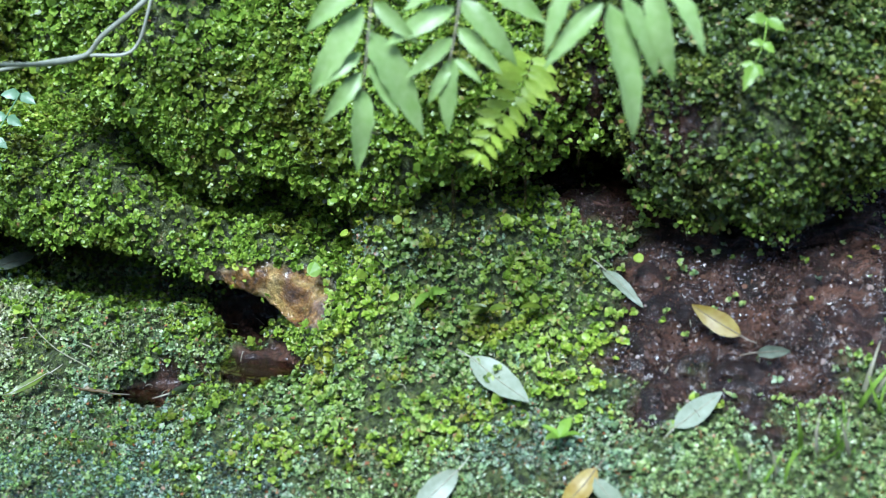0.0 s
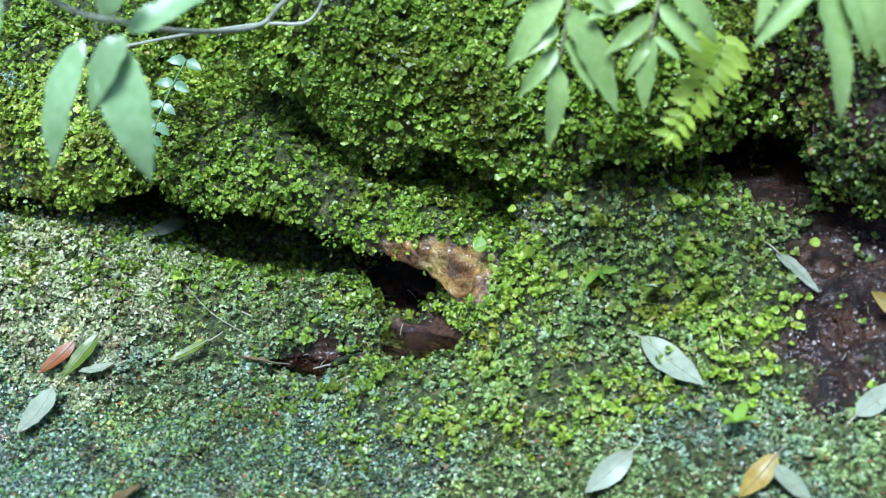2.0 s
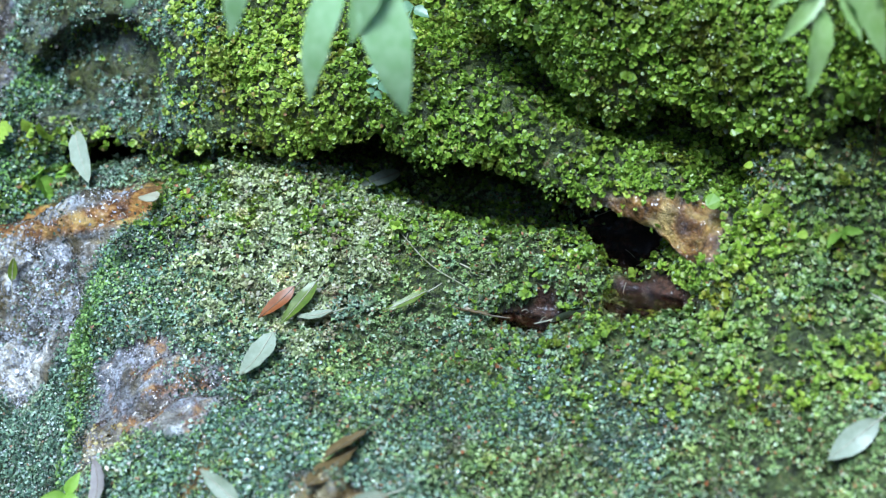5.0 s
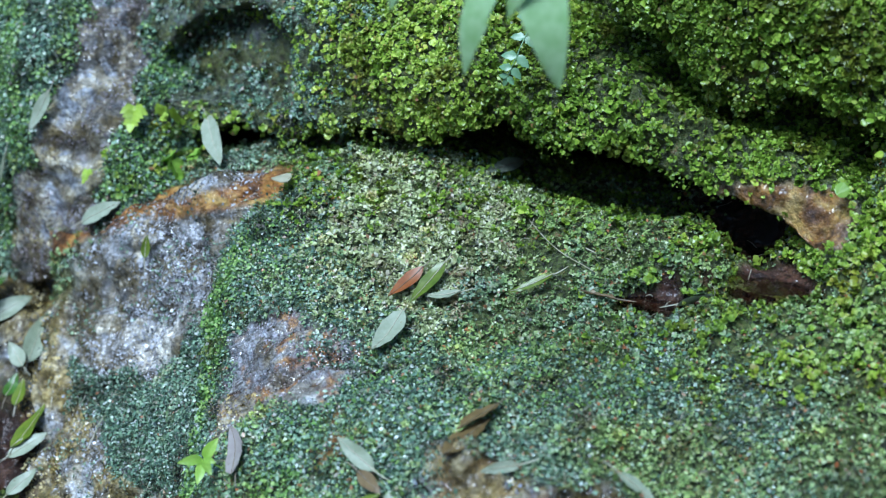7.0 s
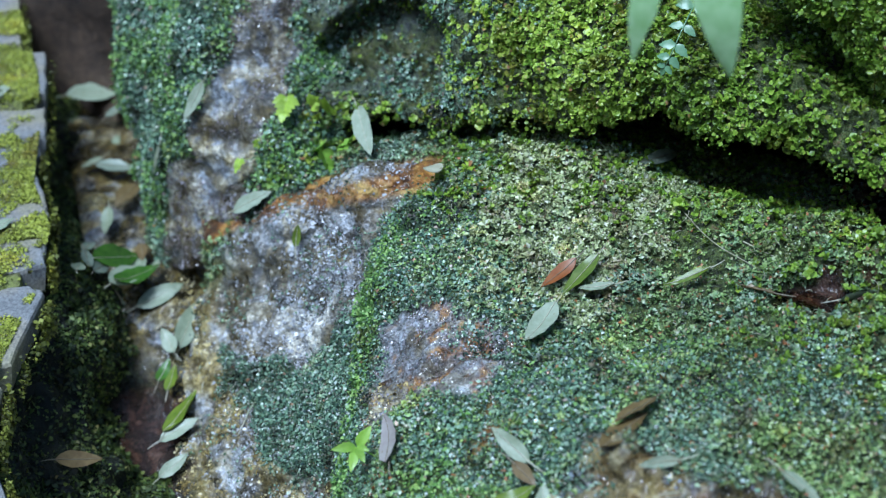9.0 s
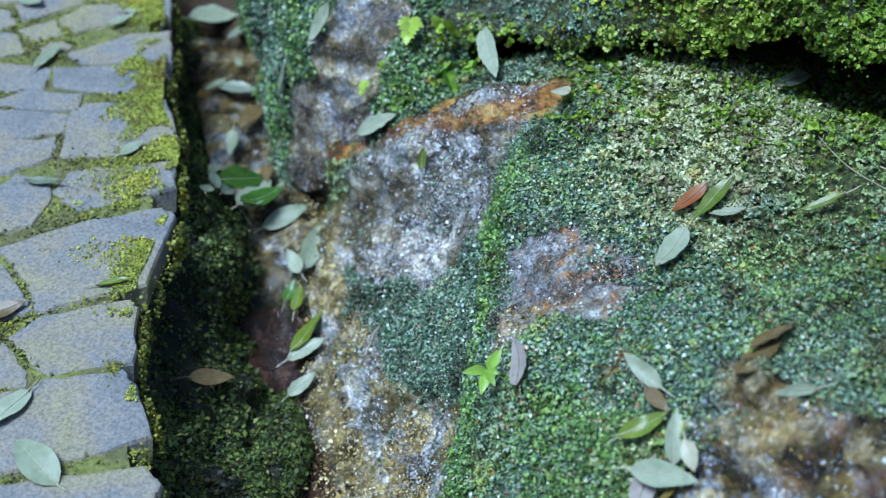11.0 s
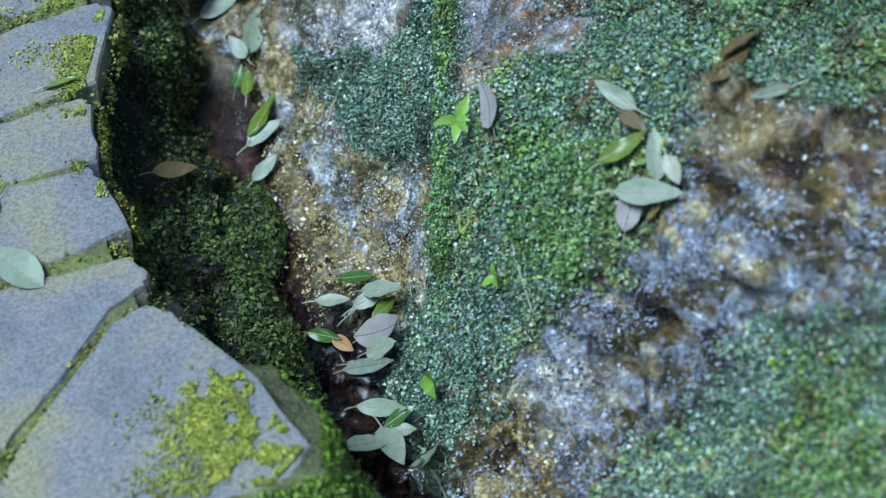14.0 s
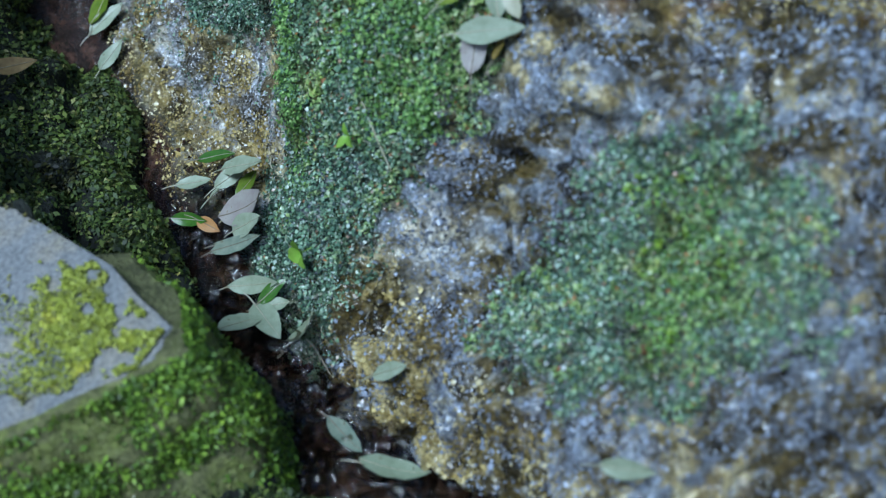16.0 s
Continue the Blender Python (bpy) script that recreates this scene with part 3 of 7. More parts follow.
LOW_LEFT = [
    [(-0.085, 1.33, 0.5), (-0.085, 1.16, 0.52), (-0.09, 1.09, 0.478), (-0.095, 1.04, 0.435), (-0.12, 0.95, 0.385), (-0.14, 0.65, 0.245), (-0.14, 0.49, 0.1)],
    [(-0.164, 1.33, 0.482), (-0.164, 1.17, 0.482), (-0.194, 1.115, 0.45), (-0.185, 1.045, 0.413), (-0.2, 0.95, 0.37), (-0.2, 0.64, 0.24), (-0.19, 0.49, 0.1)],
    [(-0.359, 1.375, 0.485), (-0.359, 1.215, 0.485), (-0.375, 1.155, 0.452), (-0.362, 1.08, 0.404), (-0.37, 0.895, 0.37), (-0.299, 0.68, 0.227), (-0.307, 0.52, 0.09)],
    [(-0.5, 1.4, 0.515), (-0.5, 1.24, 0.515), (-0.543, 1.15, 0.456), (-0.521, 1.065, 0.401), (-0.474, 0.905, 0.359), (-0.445, 0.755, 0.193), (-0.424, 0.58, 0.06)],
    [(-0.653, 1.36, 0.484), (-0.653, 1.2, 0.484), (-0.665, 1.15, 0.435), (-0.639, 1.05, 0.364), (-0.6, 0.93, 0.315), (-0.585, 0.82, 0.165), (-0.56, 0.7, 0.03)],
    [(-0.72, 1.36, 0.47), (-0.72, 1.21, 0.465), (-0.75, 1.18, 0.37), (-0.755, 1.11, 0.27), (-0.71, 1.01, 0.185), (-0.66, 0.86, 0.09), (-0.62, 0.72, 0.02)],
    [(-0.8, 1.4, 0.44), (-0.8, 1.235, 0.425), (-0.815, 1.2, 0.34), (-0.81, 1.12, 0.235), (-0.76, 1.02, 0.16), (-0.69, 0.87, 0.078), (-0.64, 0.73, 0.015)],
    [(-0.94, 1.44, 0.4), (-0.93, 1.29, 0.385), (-0.925, 1.25, 0.31), (-0.9, 1.14, 0.205), (-0.82, 1.02, 0.115), (-0.72, 0.88, 0.055), (-0.67, 0.74, 0.0)],
]
LEFT = [
    [(-1.2, 1.6, 0.78), (-1.15, 1.5, 0.62), (-1.1, 1.42, 0.48), (-1.07, 1.4, 0.38)],
    [(-1.08, 1.5, 0.75), (-1.06, 1.4, 0.6), (-1.03, 1.34, 0.45), (-0.985, 1.3, 0.315)],
    [(-0.97, 1.44, 0.73), (-0.95, 1.33, 0.58), (-0.93, 1.28, 0.46), (-0.9, 1.27, 0.355)],
    [(-0.88, 1.44, 0.71), (-0.86, 1.34, 0.56), (-0.84, 1.28, 0.48), (-0.82, 1.26, 0.42)],
    [(-0.8, 1.5, 0.69), (-0.79, 1.4, 0.56), (-0.78, 1.33, 0.47), (-0.77, 1.3, 0.4)],
]
GULLY = [
    [(-1.36, 1.7, 0.5), (-1.24, 1.5, 0.42), (-1.1, 1.3, 0.335), (-1.04, 1.15, 0.2), (-0.95, 1.0, 0.07), (-0.86, 0.86, 0.02), (-0.78, 0.7, -0.01), (-0.7, 0.45, -0.03)],
    [(-1.17, 1.7, 0.49), (-1.09, 1.5, 0.405), (-0.99, 1.3, 0.315), (-0.91, 1.15, 0.21), (-0.83, 1.0, 0.13), (-0.74, 0.86, 0.07), (-0.66, 0.7, 0.03), (-0.56, 0.45, 0.0)],
    [(-1.06, 1.7, 0.46), (-0.98, 1.48, 0.37), (-0.9, 1.3, 0.285), (-0.85, 1.15, 0.21), (-0.76, 1.0, 0.13), (-0.66, 0.86, 0.065), (-0.58, 0.7, 0.03), (-0.46, 0.45, 0.0)],
    [(-0.95, 1.7, 0.46), (-0.86, 1.46, 0.36), (-0.78, 1.3, 0.27), (-0.75, 1.15, 0.2), (-0.66, 1.0, 0.12), (-0.57, 0.86, 0.05), (-0.49, 0.7, 0.02), (-0.36, 0.45, -0.02)],
]
BANK = [
    [(-1.52, 1.7, 0.59), (-1.215, 1.3, 0.455), (-1.075, 1.12, 0.38), (-1.02, 0.96, 0.32), (-0.97, 0.87, 0.285), (-0.9, 0.77, 0.24), (-0.79, 0.7, 0.2), (-0.72, 0.645, 0.15), (-0.68, 0.45, 0.03)],
    [(-1.44, 1.7, 0.54), (-1.15, 1.3, 0.4), (-1.03, 1.13, 0.32), (-0.975, 0.99, 0.24), (-0.905, 0.88, 0.19), (-0.83, 0.79, 0.15), (-0.72, 0.71, 0.12), (-0.65, 0.63, 0.09), (-0.58, 0.45, 0.02)],
    [(-1.36, 1.7, 0.46), (-1.12, 1.34, 0.345), (-1.0, 1.17, 0.27), (-0.925, 1.04, 0.19), (-0.85, 0.92, 0.13), (-0.765, 0.83, 0.085), (-0.68, 0.73, 0.05), (-0.6, 0.62, 0.03), (-0.5, 0.45, -0.02)],
    [(-1.34, 1.7, 0.36), (-1.11, 1.36, 0.24), (-0.99, 1.2, 0.16), (-0.9, 1.06, 0.1), (-0.83, 0.94, 0.05), (-0.74, 0.85, 0.0), (-0.66, 0.75, -0.03), (-0.57, 0.63, -0.05), (-0.46, 0.46, -0.08)],
]
RISER = [
    [(-1.35, 0.475, 0.192), (-1.35, 0.455, 0.1), (-1.35, 0.4, -0.08)],
    [(-1.05, 0.505, 0.183), (-1.05, 0.485, 0.09), (-1.05, 0.43, -0.08)],
    [(-0.86, 0.525, 0.176), (-0.86, 0.508, 0.09), (-0.85, 0.46, -0.08)],
    [(-0.685, 0.607, 0.192), (-0.668, 0.59, 0.1), (-0.64, 0.55, -0.06)],
    [(-0.667, 0.645, 0.2), (-0.632, 0.64, 0.1), (-0.595, 0.6, -0.05)],
    [(-0.735, 0.73, 0.205), (-0.69, 0.73, 0.1), (-0.65, 0.72, 0.0)],
]


def facing(g):
    return 1.0 if (grid_normals(g).mean((0, 1)) @ np.array([0.1, -0.7, 0.6])) > 0 else -1.0


def blob(p, centre, radius, warp=0.0):
    """1 inside an ellipsoid, falling to 0 at its rim."""
    d = np.linalg.norm((p - np.array(centre)) / np.array(radius), axis=-1) + warp
    return smooth(1.15, 0.75, d)


# the bank's slope as a chart: one axis along it, one up it
OUT = np.array([0.1, -0.6, 0.79]) / math.sqrt(0.9941)
SIDE = np.array([1.0, 0, 0]) - OUT[0] * OUT
SIDE = SIDE / np.linalg.norm(SIDE)
RISE = np.cross(OUT, SIDE)


def inside(p, outline, warp=0.0, soft=0.008):
    """1 inside an outline drawn on the bank's slope, fading over its edge."""
    a, b = p @ SIDE, p @ RISE
    o = np.array(outline)
    d, odd = np.full(a.shape, 9.0), np.zeros(a.shape, bool)
    for (x1, y1), (x2, y2) in zip(o, np.roll(o, -1, 0)):
        ex, ey = x2 - x1, (y2 - y1) or 1e-9
        f = np.clip(((a - x1) * ex + (b - y1) * ey) / (ex * ex + ey * ey), 0, 1)
        d = np.minimum(d, np.hypot(a - x1 - f * ex, b - y1 - f * ey))
        odd ^= ((y1 > b) != (y2 > b)) & (a < ex * (b - y1) / ey + x1)
    return smooth(-soft, soft, np.where(odd, d, -d) + warp)


WHITE_SPOT = [(-0.748, 1.15), (-0.686, 1.14), (-0.677, 1.12), (-0.696, 1.083), (-0.733, 1.093), (-0.75, 1.121)]
OCHRE_SIDE = [(-0.92, 1.26), (-0.865, 1.225), (-0.828, 1.123), (-0.778, 1.059), (-0.774, 1.016), (-0.69, 0.975), (-0.612, 0.94), (-0.6, 0.83), (-0.66, 0.76), (-0.85, 0.83), (-0.95, 1.0), (-0.96, 1.2)]
DARK_MOSS = [(-0.812, 1.113), (-0.766, 1.085), (-0.717, 1.08), (-0.683, 1.086), (-0.654, 1.112), (-0.625, 1.06), (-0.604, 0.971), (-0.602, 0.94), (-0.676, 0.965), (-0.728, 0.99), (-0.745, 1.045), (-0.796, 1.064)]
WET_DARK = [(-0.769, 1.185), (-0.742, 1.18), (-0.737, 1.133), (-0.73, 1.086), (-0.778, 1.087), (-0.794, 1.13), (-0.763, 1.133)]
BLUE_MOSS = [(-0.655, 1.2), (-0.61, 1.25), (-0.55, 1.24), (-0.535, 1.151), (-0.57, 1.105), (-0.63, 1.11)]
BLUE_LOW = [(-0.6, 0.97), (-0.5, 0.995), (-0.46, 1.05), (-0.4, 1.03), (-0.36, 0.98), (-0.38, 0.92), (-0.45, 0.915), (-0.55, 0.925), (-0.595, 0.93)]
MAUVE = [(-0.574, 1.105), (-0.522, 1.082), (-0.477, 1.082), (-0.472, 1.025), (-0.493, 0.991), (-0.555, 0.995), (-0.592, 0.955), (-0.608, 1.042), (-0.597, 1.08)]
ORANGE = [(-0.49, 1.0), (-0.462, 0.99), (-0.455, 0.945), (-0.484, 0.935)]
ORANGE_TOP = [(-0.545, 1.07), (-0.5, 1.075), (-0.478, 1.05), (-0.5, 1.02), (-0.53, 1.04)]
LUSH_PATCH = [(-0.559, 0.908), (-0.517, 0.917), (-0.467, 0.901), (-0.452, 0.848), (-0.461, 0.802), (-0.507, 0.796), (-0.533, 0.829), (-0.553, 0.874)]
WET_ROCK = [(-0.4, 0.955), (-0.389, 0.892), (-0.44, 0.831), (-0.447, 0.806), (-0.501, 0.774), (-0.542, 0.728), (-0.582, 0.678), (-0.58, 0.4), (0.0, 0.4), (0.02, 0.87), (-0.1, 0.9), (-0.25, 0.925)]
RUST_BAND = [(-0.385, 0.95), (-0.253, 0.919), (-0.06, 0.9), (-0.06, 0.8), (-0.252, 0.84), (-0.318, 0.856), (-0.381, 0.892)]
OCHRE_LOW = [(-0.56, 0.715), (-0.508, 0.702), (-0.45, 0.64), (-0.414, 0.58), (-0.39, 0.5), (-0.5, 0.47), (-0.56, 0.6)]
WHITE_LOW = [(-0.513, 0.735), (-0.459, 0.735), (-0.441, 0.693), (-0.451, 0.659), (-0.488, 0.668)]
DAMP_FOOT = [(-0.615, 0.83), (-0.5, 0.79), (-0.52, 0.75), (-0.56, 0.71), (-0.6, 0.64), (-0.68, 0.68), (-0.66, 0.78)]
TUFT_CORE = [(-0.325, 0.71), (-0.291, 0.724), (-0.259, 0.691), (-0.258, 0.644), (-0.287, 0.617), (-0.323, 0.64)]
TUFT_SKIRT = [(-0.437, 0.64), (-0.396, 0.677), (-0.361, 0.719), (-0.328, 0.75), (-0.253, 0.753), (-0.209, 0.711), (-0.212, 0.622), (-0.26, 0.578), (-0.352, 0.586)]
END_STONE = [(-0.185, 1.243), (-0.13, 1.243), (-0.085, 1.236), (-0.07, 1.21), (-0.082, 1.183), (-0.11, 1.19), (-0.145, 1.215)]
STIPPLED = [(-0.57, 1.235), (-0.54, 1.31), (-0.44, 1.31), (-0.36, 1.26), (-0.36, 1.19), (-0.4, 1.11), (-0.45, 1.08), (-0.517, 1.11)]
DARK_FRONT = [(-0.5, 1.07), (-0.37, 1.13), (-0.2, 1.1), (-0.12, 1.04), (-0.15, 0.95), (-0.3, 0.93), (-0.48, 0.96)]


def lumps(p):
    """Knobbly relief of the bare rock, -1 on its knobs to 1 in the cracks between them."""
    q = p + 0.006 * np.stack([fbm(p, 40, 2, 95), fbm(p, 40, 2, 96), fbm(p, 40, 2, 97)], -1)
    return np.clip(1.0 - 4.5 * np.abs(fbm(q, 24, 2, 91)) + 1.0 * fbm(q, 11, 2, 92), -1, 1)


ZONES = {}


def zones(p):
    """Where the broad boulder is bare, rusty, soil, or pooled."""
    key = (p.shape, float(p.flat[0]), float(p.flat[-1]))
    if key in ZONES:
        return ZONES[key]
    x, y, z = p[..., 0], p[..., 1], p[..., 2]
    w = fbm(p, 24, 3, 51)
    v = 0.007 * w + 0.006 * fbm(p, 70, 2, 52)
    edge = np.interp(z, [0.06, 0.11, 0.15, 0.186, 0.226, 0.267, 0.3, 0.36, 0.415, 0.44, 0.47], [-0.69, -0.675, -0.645, -0.635, -0.645, -0.645, -0.66, -0.664, -0.676, -0.666, -0.65])
    edge = edge + 0.008 * fbm(p, 14, 2, 58) + 0.005 * fbm(p, 50, 2, 60)
    face = smooth(edge - 0.006, edge - 0.018, x + 0.4 * v) * smooth(1.262, 1.235, y + 0.01 * w)
    dark = inside(p, DARK_MOSS, 1.6 * v)
    patch = inside(p, MAUVE, 1.4 * v)
    low = inside(p, WET_ROCK, 2.0 * v)
    tuft = inside(p, TUFT_CORE, 3.0 * v, 0.02)
    ring = np.clip(inside(p, TUFT_SKIRT, 3.0 * v, 0.016) - tuft, 0, 1)
    low = low * (1 - tuft) * (1 - 0.75 * ring)
    foot = inside(p, DAMP_FOOT, 3.0 * v, 0.025)
    bare = np.clip(np.maximum.reduce([face * (1 - 0.9 * dark), patch, low, 0.6 * foot]), 0, 1)
    soil = smooth(0.125, 0.185, x + 0.05 * w) * smooth(0.965, 1.0, y + 0.03 * w)
    # Brown soil inside the ledge's recess, its dark colour also painting in shade.
    soil = np.maximum(soil, smooth(1.15, 1.2, y + 0.01 * w) * smooth(-0.3, -0.2, x) * smooth(-0.05, -0.12, x))
    pool = np.maximum(blob(p, (-0.25, 1.12, 0.44), (0.055, 0.027, 0.045), 0.2 * w), blob(p, (-0.148, 1.128, 0.465), (0.058, 0.04, 0.05), 0.2 * w))
    soil = np.maximum.reduce([soil, smooth(0.45, 0.9, pool) * smooth(0.472, 0.458, z + 0.006 * w), blob(p, (0.14, 1.2, 0.6), (0.09, 0.07, 0.05), 0.4 * w)])
    spots = smooth(0.1, 0.4, fbm(p, 60, 3, 77))
    rust = np.maximum.reduce([
        0.95 * smooth(0.016, 0.006, np.abs(z - np.interp(x, [-0.95, -0.9, -0.81, -0.72, -0.63], [0.37, 0.385, 0.43, 0.462, 0.482]) + 0.006 * w)) * smooth(-0.625, -0.64, x) * smooth(1.15, 1.18, y) * smooth(1.27, 1.24, y - 0.35 * np.clip(-0.72 - x, 0, 1)),
        0.85 * inside(p, ORANGE_TOP, 2 * v, 0.015) * spots, 0.85 * patch * smooth(0.16, 0.34, fbm(p, 85, 3, 79)), 0.8 * inside(p, ORANGE, 2 * v, 0.012) * smooth(-0.2, 0.2, fbm(p, 50, 3, 76)),
        0.3 * inside(p, RUST_BAND, 2.5 * v, 0.02) * smooth(0.0, 0.3, fbm(p, 30, 3, 78))])
    ridge = smooth(0.019, 0.004, np.abs(x - edge - 0.4 * v)) * (0.6 + 0.4 * smooth(-0.4, 0.3, fbm(p, 18, 2, 57))) * smooth(0.46, 0.42, z) * smooth(0.1, 0.16, z) * (1 - bare)
    knob = lumps(p)
    vein = 0.6 * smooth(0.1, 0.9, knob) * (low + 0.3 * face) * (1 - 0.8 * inside(p, WHITE_LOW, v))
    ochre = np.maximum(inside(p, OCHRE_SIDE, 2.5 * v, 0.014) * smooth(-0.5, 0.1, w), inside(p, OCHRE_LOW, 3 * v, 0.02) * smooth(-0.5, 0.1, w))
    white = np.maximum(inside(p, WHITE_SPOT, 1.6 * v, 0.006), 0.6 * inside(p, WHITE_LOW, 3 * v, 0.014))
    vein = np.maximum.reduce([vein, 0.5 * inside(p, WET_DARK, 2 * v, 0.012), 0.5 * inside(p, RUST_BAND, 2.5 * v, 0.02)])
    stain = np.clip(low + 0.75 * face + 0.4 * patch + foot, 0, 1) * (1 - 0.9 * white)
    wash = np.clip(0.5 * face + 0.8 * low + 0.3 * patch, 0, 1) * (1 - 0.7 * white)
    ZONES[key] = {"bare": bare, "soil": soil, "rust": np.clip(rust, 0, 1), "dark": dark, "tuft": tuft, "ring": ring, "patch": patch, "ridge": ridge, "pool": pool, "face": face, "low": low,
                  "pale": np.maximum(face, 0.65 * patch), "ochre": np.maximum.reduce([0.9 * ochre, 0.5 * patch * smooth(0.0, 0.35, fbm(p, 16, 2, 81)), 0.8 * inside(p, RUST_BAND, 2.5 * v, 0.02) * smooth(-0.4, 0.1, fbm(p, 24, 3, 82))]), "white": white, "stain": stain, "wash": wash, "vein": np.clip(vein, 0, 1), "knob": knob, "foot": foot, "front": inside(p, DARK_FRONT, 5.0 * v, 0.035) * smooth(-0.3, 0.15, fbm(p, 9, 3, 53)),
                  "lush": inside(p, LUSH_PATCH, 2.0 * v, 0.016), "blue": np.maximum(inside(p, BLUE_MOSS, 2.0 * v, 0.014), inside(p, BLUE_LOW, 3.0 * v, 0.016)), "stipple": inside(p, STIPPLED, 4.0 * v, 0.02)}
    return ZONES[key]


def ledge_zones(p):
    """The long ledge: a bare brown end stone, brown hollows below the lip."""
    x, y, z = p[..., 0], p[..., 1], p[..., 2]
    w = fbm(p, 30, 3, 61)
    end = inside(p, END_STONE, 0.004 * w, 0.006) * smooth(1.22, 1.19, y)
    return {"bare": end, "wash": end, "stain": end, "vein": 0.5 * end, "rust": 0.6 * end * smooth(-0.6, 0.1, w + 8 * (z - 0.5)), "soil": np.zeros_like(x), "end": end}


def fields_on(ob, g, values):
    """Stores fields of the front grid on the mesh, zero on its back."""
    count = len(ob.data.vertices)
    for key in ("bare", "soil", "rust", "pale", "ochre", "white", "vein", "wash", "stain"):
        a = ob.data.attributes.new(key, "FLOAT", "POINT")
        v = np.zeros(count, np.float32)
        if key in values:
            v[: g.shape[0] * g.shape[1]] = values[key].ravel()
        a.data.foreach_set("value", v)


def rock(name, net, nu, nv, mat, amps, seed, push, label, extra=None):
    g = sheet(np.array(net), nu, nv)
    side = facing(g)
    g = roughen(g, amps, seed, side)
    if extra is not None:
        g = extra(g)
    ob = tagged(new(name, grid_solid(name, g, mat, push)), label, "rock")
    return ob, g, side


def sculpt_low(g):
    """The pool's hollow, the dark recess beside the end stone, and knobbly relief where the rock is bare."""
    q = zones(g)
    n = grid_normals(g) * facing(g)
    recess = np.maximum(blob(g, (-0.182, 1.2, 0.478), (0.045, 0.05, 0.045)), 0.5 * blob(g, (-0.31, 1.26, 0.495), (0.13, 0.06, 0.05)))
    fine = 0.0035 * np.abs(fbm(g, 85, 3, 92)) - 0.003
    ZONES.clear()
    g = g - np.array([0, -0.15, 1.0]) * (0.028 * q["pool"])[..., None] - np.array([0, -0.4, 1.0]) * (0.045 * recess)[..., None]
    return g + n * (fine * q["bare"] - 0.006 * q["knob"] * q["low"] - 0.0035 * q["knob"] * q["bare"] + 0.006 * q["lush"])[..., None]


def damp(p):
    """The dark wet corner between the two upper boulders, widened to paint in dim light."""
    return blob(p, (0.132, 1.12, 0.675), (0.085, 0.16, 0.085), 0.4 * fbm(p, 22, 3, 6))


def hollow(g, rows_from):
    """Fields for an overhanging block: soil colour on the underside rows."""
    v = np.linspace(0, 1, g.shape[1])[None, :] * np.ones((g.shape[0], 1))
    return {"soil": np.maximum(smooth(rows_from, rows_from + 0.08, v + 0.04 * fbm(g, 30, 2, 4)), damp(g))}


def under_overhang(g):
    """The ledge's top draws back into a dark cleft below the overhanging boulder."""
    deep = smooth(0.622, 0.655, g[..., 2]) * smooth(-0.47, -0.41, g[..., 0]) * smooth(-0.1, -0.2, g[..., 0])
    hole = blob(g, (-0.73, 1.31, 0.575), (0.1, 0.09, 0.055), 0.25 * fbm(g, 20, 2, 98))
    return g + np.array([0, 0.08, -0.01]) * deep[..., None] + np.array([0, 0.05, 0]) * hole[..., None]


def back_wall():
    net = [[(x, 1.5 + 0.1 * (x < -0.6), 1.3), (x, 1.42 + 0.12 * (x < -0.6), 0.9), (x, 1.4 + 0.12 * (x < -0.6), 0.6), (x, 1.42 + 0.12 * (x < -0.6), 0.2)] for x in (-1.3, -1.0, -0.7, -0.4, -0.1, 0.2, 0.5, 0.8)]
    return rock("earth_bank", net, 90, 50, forest_soil, [(8, 0.03), (30, 0.01)], 9, (0, 0.4, 0), "dark wet earth behind the boulders")


tagged(back_wall()[0], kind="structure")
FORM = [(9, 0.009), (28, 0.007), (70, 0.004)]
upper_ob, upper_g, upper_s = rock("mossy_boulder", UPPER, 150, 110, bank_rock, FORM, 1, (0, 0.35, 0.05), "overhanging boulder covered in round-leaved green moss")
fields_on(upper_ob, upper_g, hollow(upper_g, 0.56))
right_ob, right_g, right_s = rock("mossy_boulder", RIGHT, 110, 90, bank_rock, FORM, 2, (0, 0.35, 0.05), "mossy boulder hanging over a dark wet hollow")
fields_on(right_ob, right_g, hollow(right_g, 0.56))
mid_ob, mid_g, mid_s = rock("mossy_ledge", [[(c[0][0], c[0][1] + 0.08, c[0][2] + 0.2)] + c for c in MID], 220, 120, bank_rock, FORM, 3, (0, 0.3, 0), "long mossy rock ledge over a dark hollow", under_overhang)
mid_q = ledge_zones(mid_g)
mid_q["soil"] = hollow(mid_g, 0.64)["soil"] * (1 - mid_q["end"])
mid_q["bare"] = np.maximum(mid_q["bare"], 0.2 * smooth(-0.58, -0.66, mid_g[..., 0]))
# Dark stain at the far end paints in the shade of the recess.
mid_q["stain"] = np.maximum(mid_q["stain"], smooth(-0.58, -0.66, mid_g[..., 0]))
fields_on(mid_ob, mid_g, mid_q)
low_ob, low_g, low_s = rock("mossy_boulder", LOW_RIGHT + LOW_LEFT, 320, 250, bank_rock, FORM, 4, (0, 0.25, -0.2), "broad boulder, half moss and half bare wet rock", sculpt_low)
fields_on(low_ob, low_g, zones(low_g))
left_ob, left_g, left_s = rock("grey_boulder", LEFT, 110, 110, bank_rock, [(9, 0.012), (30, 0.008), (90, 0.002)], 5, (0, 0.3, -0.1), "bare grey boulder with moss on its shoulder")


